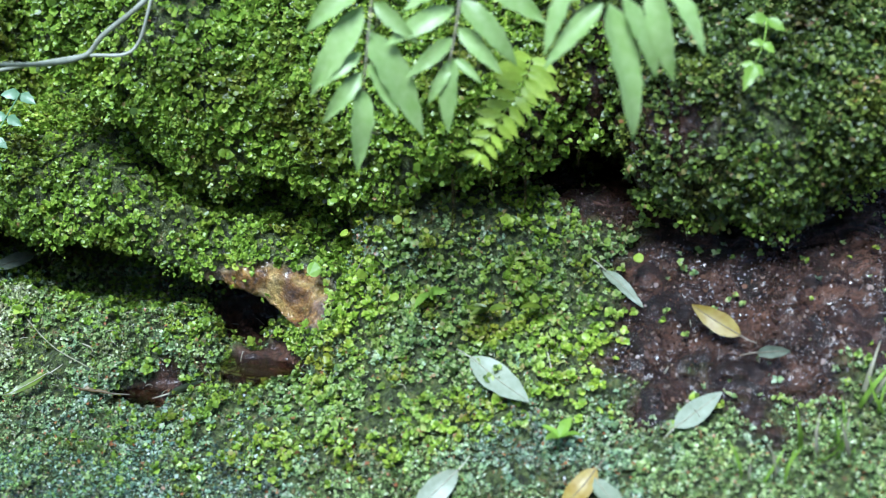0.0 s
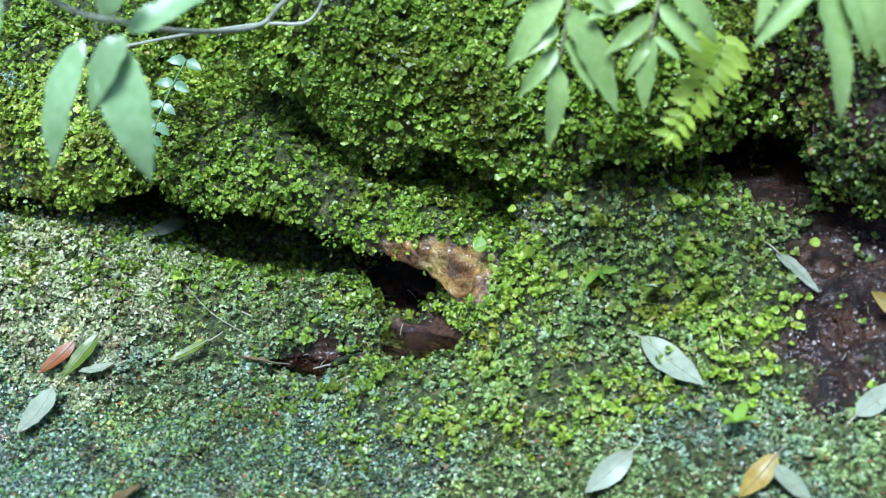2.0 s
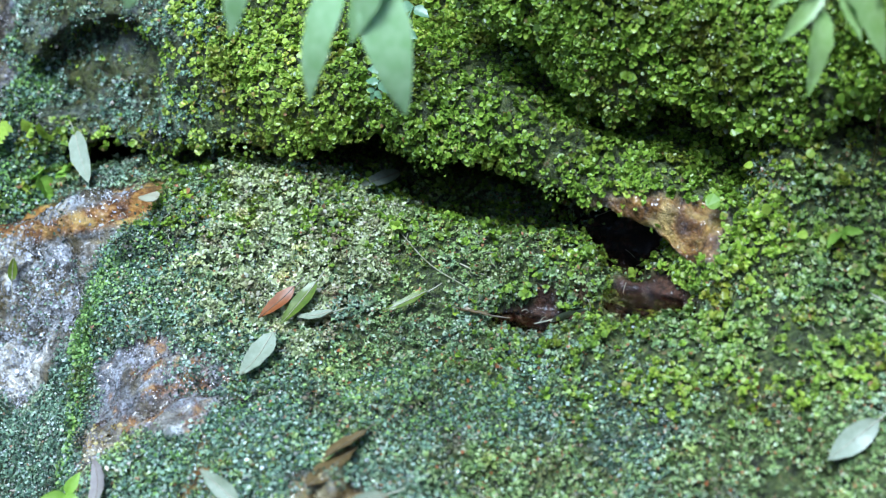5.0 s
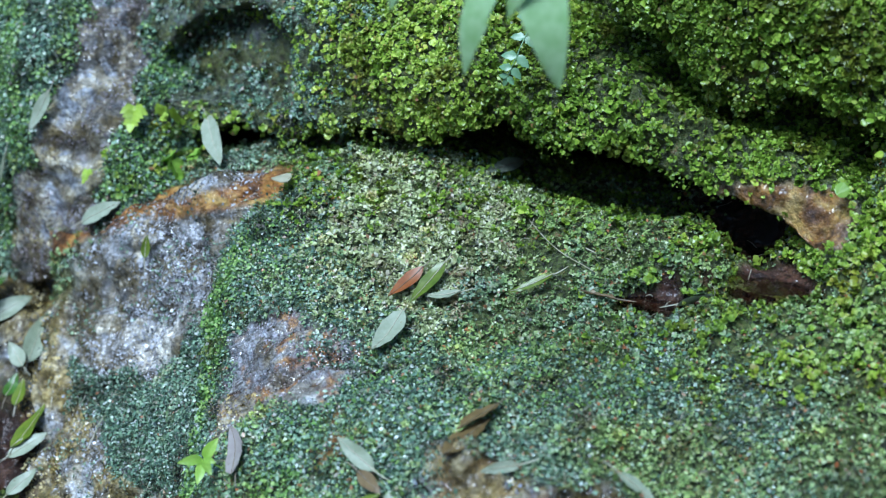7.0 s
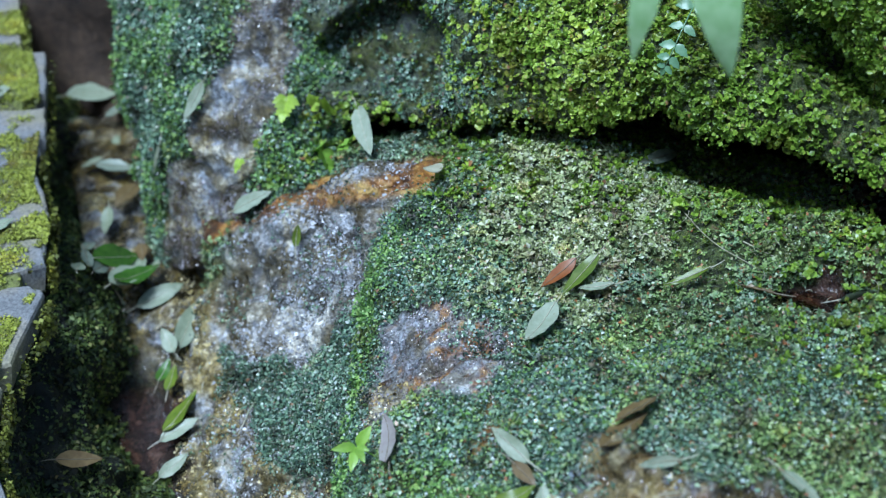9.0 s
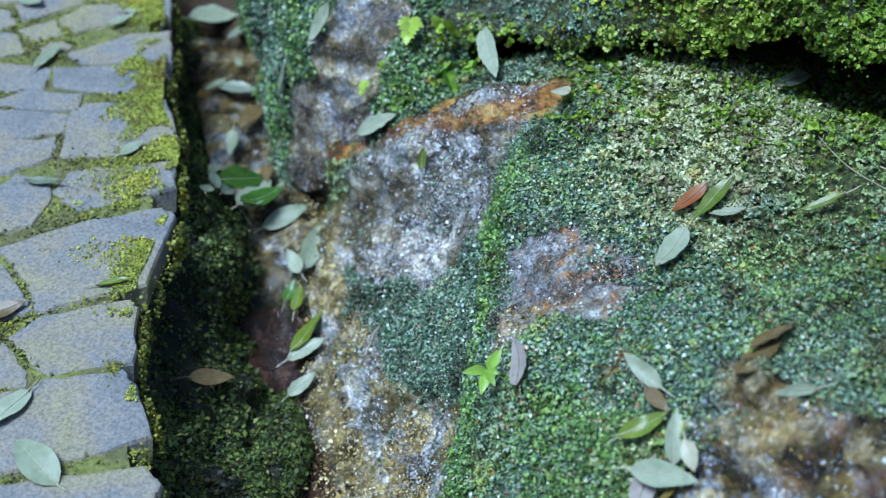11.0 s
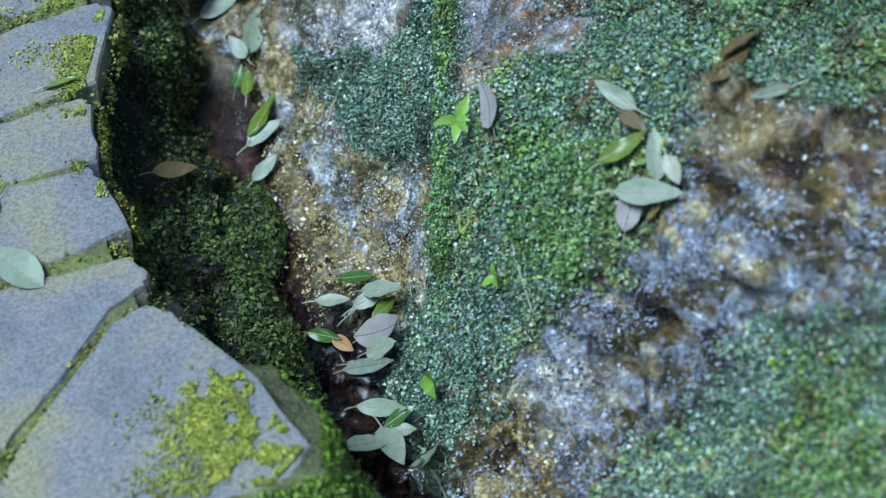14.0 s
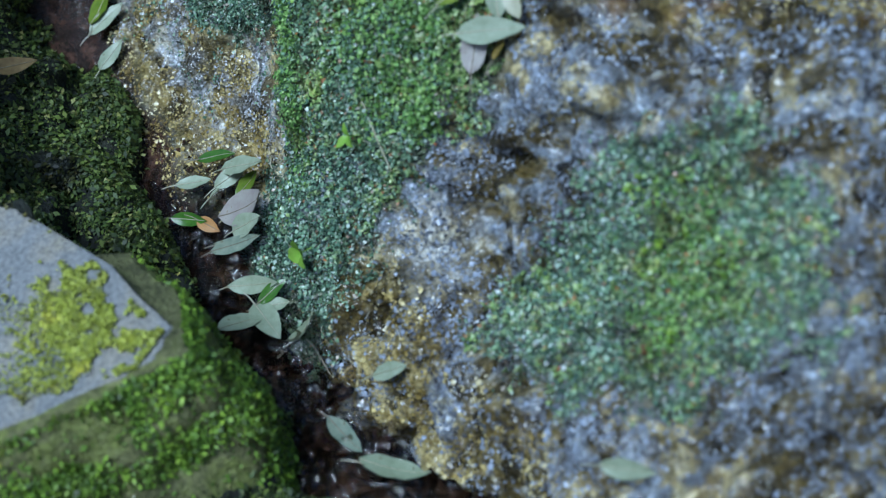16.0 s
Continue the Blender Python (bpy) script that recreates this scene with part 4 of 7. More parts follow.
def left_chance(p, n=None):
    """Moss on both flanks of the grey boulder, its bare back running up between them."""
    w = 0.018 * fbm(p, 14, 3, 8) + 0.01 * fbm(p, 50, 2, 10)
    near = np.interp(p[..., 2], [0.43, 0.52, 0.61], [-0.86, -0.837, -0.845])
    far = np.interp(p[..., 2], [0.37, 0.5, 0.61], [-1.0, -0.936, -0.902])
    return np.maximum(smooth(near - 0.008, near + 0.014, p[..., 0] + w), smooth(far + 0.01, far - 0.016, p[..., 0] + w))


left_moss = left_chance(left_g)
fields_on(left_ob, left_g, {"bare": 1 - left_moss, "pale": 0.15 + 0 * left_moss, "ochre": 0.5 * smooth(0.0, 0.5, fbm(left_g, 30, 3, 12)), "stain": 0.8 + 0 * left_moss, "wash": 0.5 + 0 * left_moss})
gully_ob, gully_g, gully_s = rock("gully_bed", GULLY, 70, 180, bank_rock, [(20, 0.008), (60, 0.004)], 6, (0, 0, -0.15), "wet stony bed of a narrow gully")
bank_ob, bank_g, bank_s = rock("channel_wall", BANK, 70, 240, bank_shade_mat, [(9, 0.02), (24, 0.016), (60, 0.006)], 7, (-0.3, 0, -0.1), "dark mossy stone wall below the path edge")
riser_ob, riser_g, riser_s = rock("step_riser", RISER, 90, 50, joint_mat, [(16, 0.008), (50, 0.004)], 8, (-0.3, 0.03, -0.02), "mossy front of the path's lower step")
across = np.linspace(0, 1, 70)[:, None] + 0.1 * fbm(gully_g, 20, 2, 81)
gully_bare = np.maximum(smooth(0.3, 0.5, across), smooth(1.15, 1.22, gully_g[..., 1])) * smooth(0.88, 1.0, gully_g[..., 1])
# Dark soil colour on the wall side also paints in the shaded gap.
fields_on(gully_ob, gully_g, {"bare": gully_bare, "pale": 0.15 * gully_bare, "ochre": 0.6 * gully_bare * smooth(-0.2, 0.3, fbm(gully_g, 24, 3, 82)), "wash": gully_bare, "stain": gully_bare, "vein": 0.45 * gully_bare, "soil": (1 - gully_bare) * smooth(1.25, 1.15, gully_g[..., 1])})
for ob in (gully_ob, bank_ob, riser_ob):
    tagged(ob, kind="structure")

# back fill of the hillside and the ground, with an added unseen rise
def far_ground():
    n = 200
    s = np.linspace(-1, 1, n)
    ax = np.sign(s) * np.abs(s) ** 3 * 60
    x, y = np.meshgrid(ax, ax, indexing="ij")
    hill = (smooth(1.3, 1.75, y) * 0.95 + smooth(1.6, 30, y) * 12) * smooth(-1.25, -0.95, x)
    slope = 0.36 * np.clip(y - 0.2, 0, 6) * smooth(-0.9, -1.4, x)
    # The rise behind the camera is unseen, added to block low sky light.
    z = -0.14 + np.maximum(hill, slope) + smooth(-1.2, -4.5, y) * 3.0 + 0.02 * fbm(np.stack([x, y, 0 * x], -1), 1.5, 3, 9)
    g = np.stack([x, y, z], -1)
    idx = np.arange(n * n).reshape(n, n)
    quads = np.stack([idx[:-1, :-1], idx[1:, :-1], idx[1:, 1:], idx[:-1, 1:]], -1).reshape(-1, 4)
    return mesh("ground", g.reshape(-1, 3), quads, forest_soil)


tagged(new("ground", far_ground()), "dark forest soil round the rocks, with an unseen added rise", "ground", kind="structure")

# ---- the path ----
PAVE_AT, PAVE_N = Vector((-1.031, 0.917, 0.324)), Vector((0.0711, -0.3411, 0.9374))


def pave_z(x, y):
    return PAVE_AT.z - (PAVE_N.x * (x - PAVE_AT.x) + PAVE_N.y * (y - PAVE_AT.y)) / PAVE_N.z


PAVERS = [
    [(-1.25, 1.44), (-1.32, 1.55), (-1.38, 1.53), (-1.34, 1.42)], [(-1.36, 1.42), (-1.4, 1.53), (-1.5, 1.5), (-1.46, 1.41)],
    [(-1.34, 1.57), (-1.42, 1.7), (-1.5, 1.68), (-1.41, 1.55)], [(-1.43, 1.55), (-1.52, 1.68), (-1.62, 1.65), (-1.55, 1.52)],
    [(-1.145, 0.967), (-1.079, 1.022), (-1.014, 1.056), (-0.996, 1.052), (-0.981, 0.965), (-1.027, 0.934), (-1.062, 0.907), (-1.089, 0.936)],
    [(-1.07, 0.873), (-1.055, 0.903), (-0.986, 0.942), (-0.973, 0.937), (-0.945, 0.878), (-1.011, 0.847), (-1.048, 0.862)],
    [(-1.054, 0.807), (-1.017, 0.823), (-1.011, 0.837), (-0.947, 0.866), (-0.929, 0.855), (-0.889, 0.812), (-0.927, 0.782), (-1.002, 0.741), (-1.039, 0.728), (-1.085, 0.787)],
    [(-1.164, 0.968), (-1.088, 0.921), (-1.07, 0.906), (-1.08, 0.898), (-1.104, 0.878), (-1.153, 0.876), (-1.215, 0.965)],
    [(-1.087, 0.852), (-1.073, 0.864), (-1.036, 0.844), (-1.024, 0.828), (-1.061, 0.813), (-1.095, 0.81), (-1.111, 0.842)],
    [(-1.199, 1.021), (-1.191, 1.062), (-1.154, 1.063), (-1.135, 1.043), (-1.133, 1.003), (-1.174, 0.983), (-1.211, 0.978), (-1.228, 1.002)],
    [(-1.136, 1.052), (-1.135, 1.083), (-1.037, 1.126), (-1.019, 1.092), (-1.098, 1.036)],
    [(-1.159, 1.102), (-1.185, 1.165), (-1.177, 1.182), (-1.094, 1.212), (-1.06, 1.17), (-1.049, 1.148), (-1.119, 1.112)],
    [(-1.255, 1.042), (-1.284, 1.084), (-1.251, 1.099), (-1.18, 1.122), (-1.169, 1.098), (-1.201, 1.066)],
    [(-1.292, 1.095), (-1.32, 1.136), (-1.28, 1.148), (-1.19, 1.162), (-1.177, 1.137), (-1.22, 1.117)],
    [(-1.284, 1.155), (-1.262, 1.184), (-1.192, 1.195), (-1.182, 1.172), (-1.227, 1.163)],
    [(-1.338, 1.161), (-1.372, 1.211), (-1.333, 1.223), (-1.254, 1.23), (-1.243, 1.194)],
    [(-1.248, 1.23), (-1.162, 1.252), (-1.118, 1.256), (-1.108, 1.228), (-1.119, 1.212), (-1.228, 1.202)],
    [(-0.988, 0.73), (-0.94, 0.752), (-0.876, 0.78), (-0.856, 0.77), (-0.854, 0.756), (-0.875, 0.731), (-0.898, 0.653), (-0.911, 0.61), (-0.944, 0.589), (-1.017, 0.715)],
    [(-0.898, 0.612), (-0.864, 0.723), (-0.843, 0.741), (-0.815, 0.733), (-0.736, 0.691), (-0.681, 0.646), (-0.688, 0.618), (-0.769, 0.576), (-0.824, 0.547), (-0.905, 0.552)],
    [(-1.364, 1.326), (-1.313, 1.361), (-1.281, 1.349), (-1.337, 1.303)],
    [(-1.334, 1.283), (-1.302, 1.311), (-1.274, 1.289), (-1.303, 1.272)],
    [(-1.285, 1.258), (-1.269, 1.277), (-1.25, 1.272), (-1.271, 1.248)],
    [(-1.291, 1.311), (-1.278, 1.344), (-1.237, 1.356), (-1.215, 1.334), (-1.257, 1.297)],
    [(-1.248, 1.26), (-1.192, 1.308), (-1.15, 1.324), (-1.125, 1.279), (-1.218, 1.246)],
    [(-1.397, 1.267), (-1.332, 1.273), (-1.302, 1.247), (-1.325, 1.233), (-1.365, 1.221)],
    [(-1.425, 1.306), (-1.37, 1.316), (-1.343, 1.293), (-1.357, 1.28), (-1.404, 1.276)],
    [(-1.278, 1.357), (-1.272, 1.401), (-1.209, 1.427), (-1.167, 1.354), (-1.209, 1.342), (-1.238, 1.363)],
    [(-1.37, 1.348), (-1.351, 1.395), (-1.29, 1.404), (-1.288, 1.361)],
    [(-1.432, 1.316), (-1.454, 1.372), (-1.369, 1.397), (-1.37, 1.336)],
]


def prism(outline, top, thick, jag, seed, grow=0.0):
    """A worn paving stone: wobbly outline, bevelled rim, on the slope of the path."""
    r = random.Random(seed)
    pts = []
    for k, (x, y) in enumerate(outline):
        x2, y2 = outline[(k + 1) % len(outline)]
        for q in range(4):
            f = q / 4
            j = jag * (0.5 if q == 0 else 1)
            pts.append((x + (x2 - x) * f + r.uniform(-j, j), y + (y2 - y) * f + r.uniform(-j, j)))
    cx, cy = sum(p[0] for p in pts) / len(pts), sum(p[1] for p in pts) / len(pts)
    bm = bmesh.new()
    rings = []
    for inset, dz in ((0.0, -thick), (-grow, -0.004), (-grow + 0.0015, -0.0008), (-grow + 0.004, 0.0)):
        ring = []
        for x, y in pts:
            d = math.hypot(x - cx, y - cy)
            f = max(0.25, 1 - inset / max(d, 0.01))
            px, py = cx + (x - cx) * f, cy + (y - cy) * f
            wob = 0.0012 * noise.noise(Vector((px * 30, py * 30, seed)))
            ring.append(bm.verts.new((px, py, pave_z(px, py) + top + dz + wob)))
        rings.append(ring)
    for a, b in zip(rings, rings[1:]):
        for k in range(len(a)):
            j = (k + 1) % len(a)
            bm.faces.new((a[k], a[j], b[j], b[k]))
    bm.faces.new(rings[-1])
    bm.faces.new(rings[0][::-1])
    bmesh.ops.recalc_face_normals(bm, faces=bm.faces)
    return bm


path = tagged(new("pavement"), "sloping path of grey crazy-paving stones with mossy joints", "pavement", kind="structure")
EDGE = [(-1.9, 0.45), (-0.86, 0.545), (-0.69, 0.612), (-0.678, 0.64), (-0.74, 0.69), (-0.842, 0.755), (-0.88, 0.8), (-0.947, 0.88), (-0.985, 0.965), (-0.997, 1.045), (-1.033, 1.14), (-1.088, 1.2), (-1.137, 1.3), (-1.19, 1.385), (-1.36, 1.6), (-1.7, 2.2), (-1.9, 2.2)]
part("joint_bed", prism([(x - 0.024, y) for x, y in EDGE], 0.0015, 0.025, 0.008, 3), joint_mat, path, "mossy mortar bed")
for k, outline in enumerate(PAVERS):
    part("paving_stone", prism(outline, 0.003 + 0.003 * ((k * 37) % 5) / 5, 0.03, 0.0022, k, 0.0035), paver_mat, path)

# ---- moss carpets ----
EDGE_X = np.array([[0.55, -0.86], [0.612, -0.7], [0.64, -0.685], [0.69, -0.745], [0.755, -0.845], [0.8, -0.885], [0.88, -0.952], [0.965, -0.99], [1.045, -1.002], [1.14, -1.038], [1.2, -1.093], [1.3, -1.142], [1.385, -1.195], [1.6, -1.365]])
def carpet(name, g, side, count, size, mat, seed, chance, label, tuft=0.0, **kw):
    """Leaves scattered over a grid; tuft is the height of the small cushions that they stand in."""
    p, n = scatter(g, count, chance, seed, side)
    if tuft:
        r = np.random.default_rng(seed + 2)
        hump = smooth(-0.25, 0.45, fbm(p, 105, 2, seed + 3))
        keep = r.random(len(p)) < 0.45 + 0.55 * hump
        p, n, hump = p[keep], n[keep], hump[keep]
        p = p + n * (tuft * hump * r.random(len(p)) ** 0.6)[:, None]
    me = leaflets(p, n, size, seed + 1, mat, name, **kw)
    return tagged(new(name, me), label, "moss", kind="stuff")


def tufted(p, n, floor=0.25):
    """Thick and thin patches with gaps between the cushions, and little growth on undersides."""
    gap = smooth(-0.42, -0.12, fbm(p, 55, 3, 9) + 0.5 * fbm(p, 16, 3, 3))
    return np.clip(floor + 0.6 + 0.8 * fbm(p, 16, 3, 3), 0.15, 1) * (0.5 + 0.5 * gap) * smooth(-1.0, -0.35, n[:, 2] - 0.6 * n[:, 1])


def on_ledge(p, n):
    return tufted(p, n) * smooth(0.8, 0.78, p[:, 2]) * (1 - 0.93 * ledge_zones(p)["end"]) * (0.01 + 0.99 * smooth(-0.66, -0.57, p[:, 0] + 0.06 * fbm(p, 14, 3, 36)))


def on_ledge_bright(p, n):
    return on_ledge(p, n) * smooth(-0.37, -0.46, p[:, 0] + 0.05 * fbm(p, 14, 3, 34)) * smooth(-0.7, -0.62, p[:, 0]) * smooth(0.69, 0.64, p[:, 2])


def on_ledge_left(p, n):
    return 0.7 * tufted(p, n) * smooth(-0.52, -0.64, p[:, 0]) * np.clip(0.8 + 1.2 * fbm(p, 20, 3, 68), 0.15, 1) * smooth(0.74, 0.72, p[:, 2])


def low_base(p):
    q = zones(p)
    wet = smooth(0.1, 0.15, p[:, 0])
    return q, (1 - q["bare"]) * (1 - (1 - 0.02 * wet) * q["soil"]) * (1 - q["rust"]) * (1 - 0.4 * q["ring"]) * (1 - 0.45 * q["tuft"]) * (0.5 + 0.5 * smooth(-0.35, -0.1, fbm(p, 60, 3, 63)))


def low_round(p, n):
    q, k = low_base(p)
    a = smooth(-0.36, -0.16, p[:, 0]) * smooth(0.97, 1.06, p[:, 1])
    a = np.maximum(a, smooth(-0.66, -0.6, p[:, 0]) * smooth(1.14, 1.19, p[:, 1]) * 0.8)
    return k * a * (0.35 + 0.65 * (fbm(p, 22, 3, 31) > -0.25)) * (1 - 0.6 * q["front"]) + 0.06 * q["tuft"] * (q["bare"] < 0.5)


def low_small(p, n):
    q, k = low_base(p)
    a = 0.25 + 0.75 * smooth(-0.1, -0.3, p[:, 0])
    a = np.maximum(a, smooth(1.05, 0.97, p[:, 1]))
    seen = np.maximum(smooth(0.84, 0.88, p[:, 1]), smooth(-0.12, -0.16, p[:, 0]))
    spread = np.maximum(smooth(-0.66, -0.6, p[:, 0]), smooth(1.235, 1.25, p[:, 1]))
    return seen * k * a * (1 - q["ridge"]) * (1 - q["dark"]) * (1 - 0.85 * q["lush"]) * (1 - 0.8 * q["blue"]) * (1 - 0.8 * q["stipple"]) * np.clip(0.8 + 0.7 * fbm(p, 20, 3, 32), 0.1, 1) * spread * (1 - 0.4 * q["foot"]) * (1 - 0.6 * q["front"])


def low_stipple(p, n):
    q, k = low_base(p)
    return k * q["stipple"] * np.clip(0.75 + 0.6 * fbm(p, 26, 3, 33), 0.1, 1)


def low_fine(p, n):
    q, k = low_base(p)
    near = smooth(-0.42, -0.55, p[:, 0] + 0.05 * fbm(p, 12, 2, 5)) * smooth(1.16, 1.1, p[:, 1])
    near = np.maximum(near, 0.5 * smooth(1.02, 0.96, p[:, 1]) * smooth(-0.1, -0.2, p[:, 0])) * np.clip(0.6 + 1.1 * fbm(p, 13, 3, 64), 0.1, 1)
    return np.clip(k * np.maximum(near, q["blue"]) * (1 - 0.5 * q["lush"]) + q["dark"] * (0.55 + 0.45 * smooth(-0.3, 0.1, fbm(p, 40, 2, 65))) + 0.05 * q["bare"] * (fbm(p, 26, 3, 35) > 0.15) * q["face"] + 0.5 * q["ring"] + 0.6 * q["foot"] + 0.55 * q["front"] * (1 - q["soil"]), 0, 1)


def low_ridge(p, n):
    q, k = low_base(p)
    return k * np.maximum.reduce([q["ridge"], 0.12 * (1 - q["blue"]) * q["front"], 0.75 * q["lush"] * (0.4 + 0.6 * smooth(-0.3, 0.2, fbm(p, 24, 3, 66))), 0.35 * q["tuft"], 0.1 * q["blue"]])


def on_upper(p, n):
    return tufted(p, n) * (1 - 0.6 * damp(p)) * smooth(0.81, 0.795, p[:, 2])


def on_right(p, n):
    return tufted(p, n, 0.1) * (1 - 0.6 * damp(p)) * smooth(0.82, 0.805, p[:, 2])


SPRIG = dict(sprig=6, sides=5, lift=0.5, rise=1.0, tilt=0.55, tuft=0.008, spread=0.25)
carpet("moss_leaves", upper_g, upper_s, 64000, 0.002, round_green, 11, on_upper, "round-leaved bright green moss on the overhang", **SPRIG)
carpet("moss_leaves", right_g, right_s, 46000, 0.0016, deep_dim_green, 12, on_right, "deep green feathery moss on a boulder, darkened for the dim side", long=1.4, **SPRIG)
carpet("moss_leaves", mid_g, mid_s, 90000, 0.0017, round_green, 13, lambda p, n: np.clip(on_ledge(p, n) - 0.9 * on_ledge_bright(p, n), 0, 1), "round-leaved green moss on the ledge", **SPRIG)
carpet("moss_leaves", mid_g, mid_s, 90000, 0.0017, lime_leaves, 39, on_ledge_bright, "yellow-green moss hanging over the ledge's lip", **SPRIG)


def fringe(ob, g, side, count, seed, wanted, label):
    """Sprigs of moss that hang from the lip of an overhang, a part of its rock."""
    p, n = scatter(g, count, lambda p, n: wanted(p) * smooth(0.05, -0.25, n[:, 2]) * smooth(-0.97, -0.75, n[:, 2]) * smooth(-0.1, 0.2, fbm(p, 48, 2, seed)), seed, side)
    r = np.random.default_rng(seed + 1)
    drop = (0.004 + 0.014 * smooth(0.0, 0.5, fbm(p, 48, 2, seed))) * r.random(len(p))
    p = p + n * 0.004 * r.random((len(p), 1)) + np.array([0, -0.15, -1.0]) * drop[:, None]
    part("moss_fringe", leaflets(p, n * 0.4 + np.array([0, -0.8, 0.45]), 0.0013, seed + 2, round_green, "moss_fringe", tilt=0.7, sides=5), None, ob, label)


fringe(upper_ob, upper_g, upper_s, 60000, 81, lambda p: (1 - damp(p)) * smooth(0.8, 0.78, p[:, 2]), "hanging green moss along the lip")
fringe(right_ob, right_g, right_s, 40000, 84, lambda p: (1 - damp(p)) * smooth(0.8, 0.78, p[:, 2]), "hanging green moss along the lip")
fringe(mid_ob, mid_g, mid_s, 70000, 87, lambda p: (1 - ledge_zones(p)["end"]) * smooth(0.8, 0.78, p[:, 2]), "hanging green moss along the lip")
FLECK = dict(sprig=6, sides=4, lift=0.5, rise=1.2, tilt=0.6, tuft=0.005, spread=0.3, long=1.5)
carpet("small_moss", mid_g[:90], mid_s, 60000, 0.0011, fine_green, 29, on_ledge_left, "small grey-green moss at the damp end of the ledge", **FLECK)
carpet("moss_leaves", low_g, low_s, 150000, 0.0019, bright_green, 14, lambda p, n: low_round(p, n) * smooth(-0.2, -0.13, p[:, 0] + 0.04 * fbm(p, 16, 3, 48)), "round-leaved bright green moss on the broad boulder", **SPRIG)
# Darker leaves than on the right, partly colour standing in for dimmer light.
carpet("moss_leaves", low_g, low_s, 150000, 0.0017, round_green, 40, lambda p, n: 0.8 * low_round(p, n) * smooth(-0.13, -0.2, p[:, 0] + 0.04 * fbm(p, 16, 3, 48)), "round-leaved green moss by the ledge, darker leaves for dimmer light", **SPRIG)
carpet("small_moss", low_g, low_s, 300000, 0.001, small_green, 15, low_small, "small grey-green moss over the broad boulder", **FLECK)
carpet("small_moss", low_g[150:], low_s, 320000, 0.0011, stipple_green, 36, low_stipple, "pale stippled moss with curled tips", **FLECK)
carpet("fine_moss", low_g[100:], low_s, 800000, 0.0009, fine_green, 16, low_fine, "fine dark blue-green moss on wet rock", tilt=0.8, sides=4, rise=2.5, long=1.4)
carpet("lush_moss", low_g[170:], low_s, 1100000, 0.0009, lush_green, 17, low_ridge, "bright green cushion moss along a rock edge", tilt=0.8, sides=4, rise=3.5, long=1.4)
carpet("fine_moss", left_g, left_s, 90000, 0.0012, fine_green, 18, lambda p, n: left_chance(p) * smooth(0.68, 0.65, p[:, 2]), "fine dark green moss on the grey boulder", tilt=0.8, sides=4, rise=2.5, long=1.4)
carpet("lush_moss", left_g, left_s, 90000, 0.0011, lush_green, 37, lambda p, n: left_chance(p) * smooth(0.68, 0.65, p[:, 2]) * smooth(-0.05, 0.3, fbm(p, 22, 3, 67)), "green cushion moss on the grey boulder's flanks", tilt=0.8, sides=4, rise=3.5, long=1.4)


def hollow_green(p, n):
    return 0.8 * blob(p, (-0.76, 1.3, 0.47), (0.07, 0.05, 0.05), 0.5 * fbm(p, 30, 3, 69))


carpet("moss_leaves", left_g, left_s, 40000, 0.0019, bright_green, 46, hollow_green, "round-leaved green moss in the damp hollow", **SPRIG)
carpet("moss_leaves", mid_g[:110], mid_s, 20000, 0.0019, bright_green, 47, hollow_green, "round-leaved green moss at the back of the hollow", **SPRIG)


def patchy(p):
    return np.clip(0.5 + 1.2 * fbm(p, 18, 3, 37), 0.05, 1)


def grains_low(p, n):
    q = zones(p)
    return smooth(0.0, -0.12, p[:, 0]) * smooth(0.53, 0.57, p[:, 1]) * np.maximum(q["low"], 0.5 * q["foot"]) * (1 - 0.8 * q["rust"]) * (1 - 0.9 * q["vein"]) * (1 - 0.8 * q["ochre"]) * patchy(p)


def grains_face(p, n):
    q = zones(p)
    return q["bare"] * q["face"] * (1 - 0.8 * q["rust"]) * (1 - 0.8 * q["vein"]) * (1 - 0.85 * q["ochre"]) * patchy(p)


def grains_ochre(p, n):
    q = zones(p)
    return q["bare"] * q["ochre"] * (1 - 0.8 * q["vein"]) * patchy(p)


def grains_patch(p, n):
    return zones(p)["patch"] * (1 - 0.5 * zones(p)["rust"]) * np.clip(0.7 + 1.2 * fbm(p, 30, 3, 37), 0.1, 1)


GRAINS = dict(tilt=0.3, lift=0.1, rise=0.4, sides=5, cup=-0.4)
carpet("rock_grains", low_g[110:], low_s, 300000, 0.0014, grain_mat, 26, grains_low, "wet crystals of the grey rock, sky sheen in their colour", **GRAINS)
carpet("rock_grains", low_g[110:], low_s, 300000, 0.0012, pale_grain, 31, grains_face, "wet glittering crystals of the pale rock face", **GRAINS)
carpet("rock_grains", low_g[110:], low_s, 260000, 0.0013, ochre_grain, 38, grains_ochre, "wet glittering crystals under an ochre film", **GRAINS)
carpet("rock_grains", low_g[170:], low_s, 240000, 0.0009, patch_grain, 34, grains_patch, "fine mauve grit of a bare rock patch", **GRAINS)
carpet("rock_grains", left_g, left_s, 60000, 0.0011, patch_grain, 27, lambda p, n: (1 - left_chance(p)) * smooth(0.68, 0.66, p[:, 2]) * patchy(p), "wet glittering crystals of the grey boulder", **GRAINS)


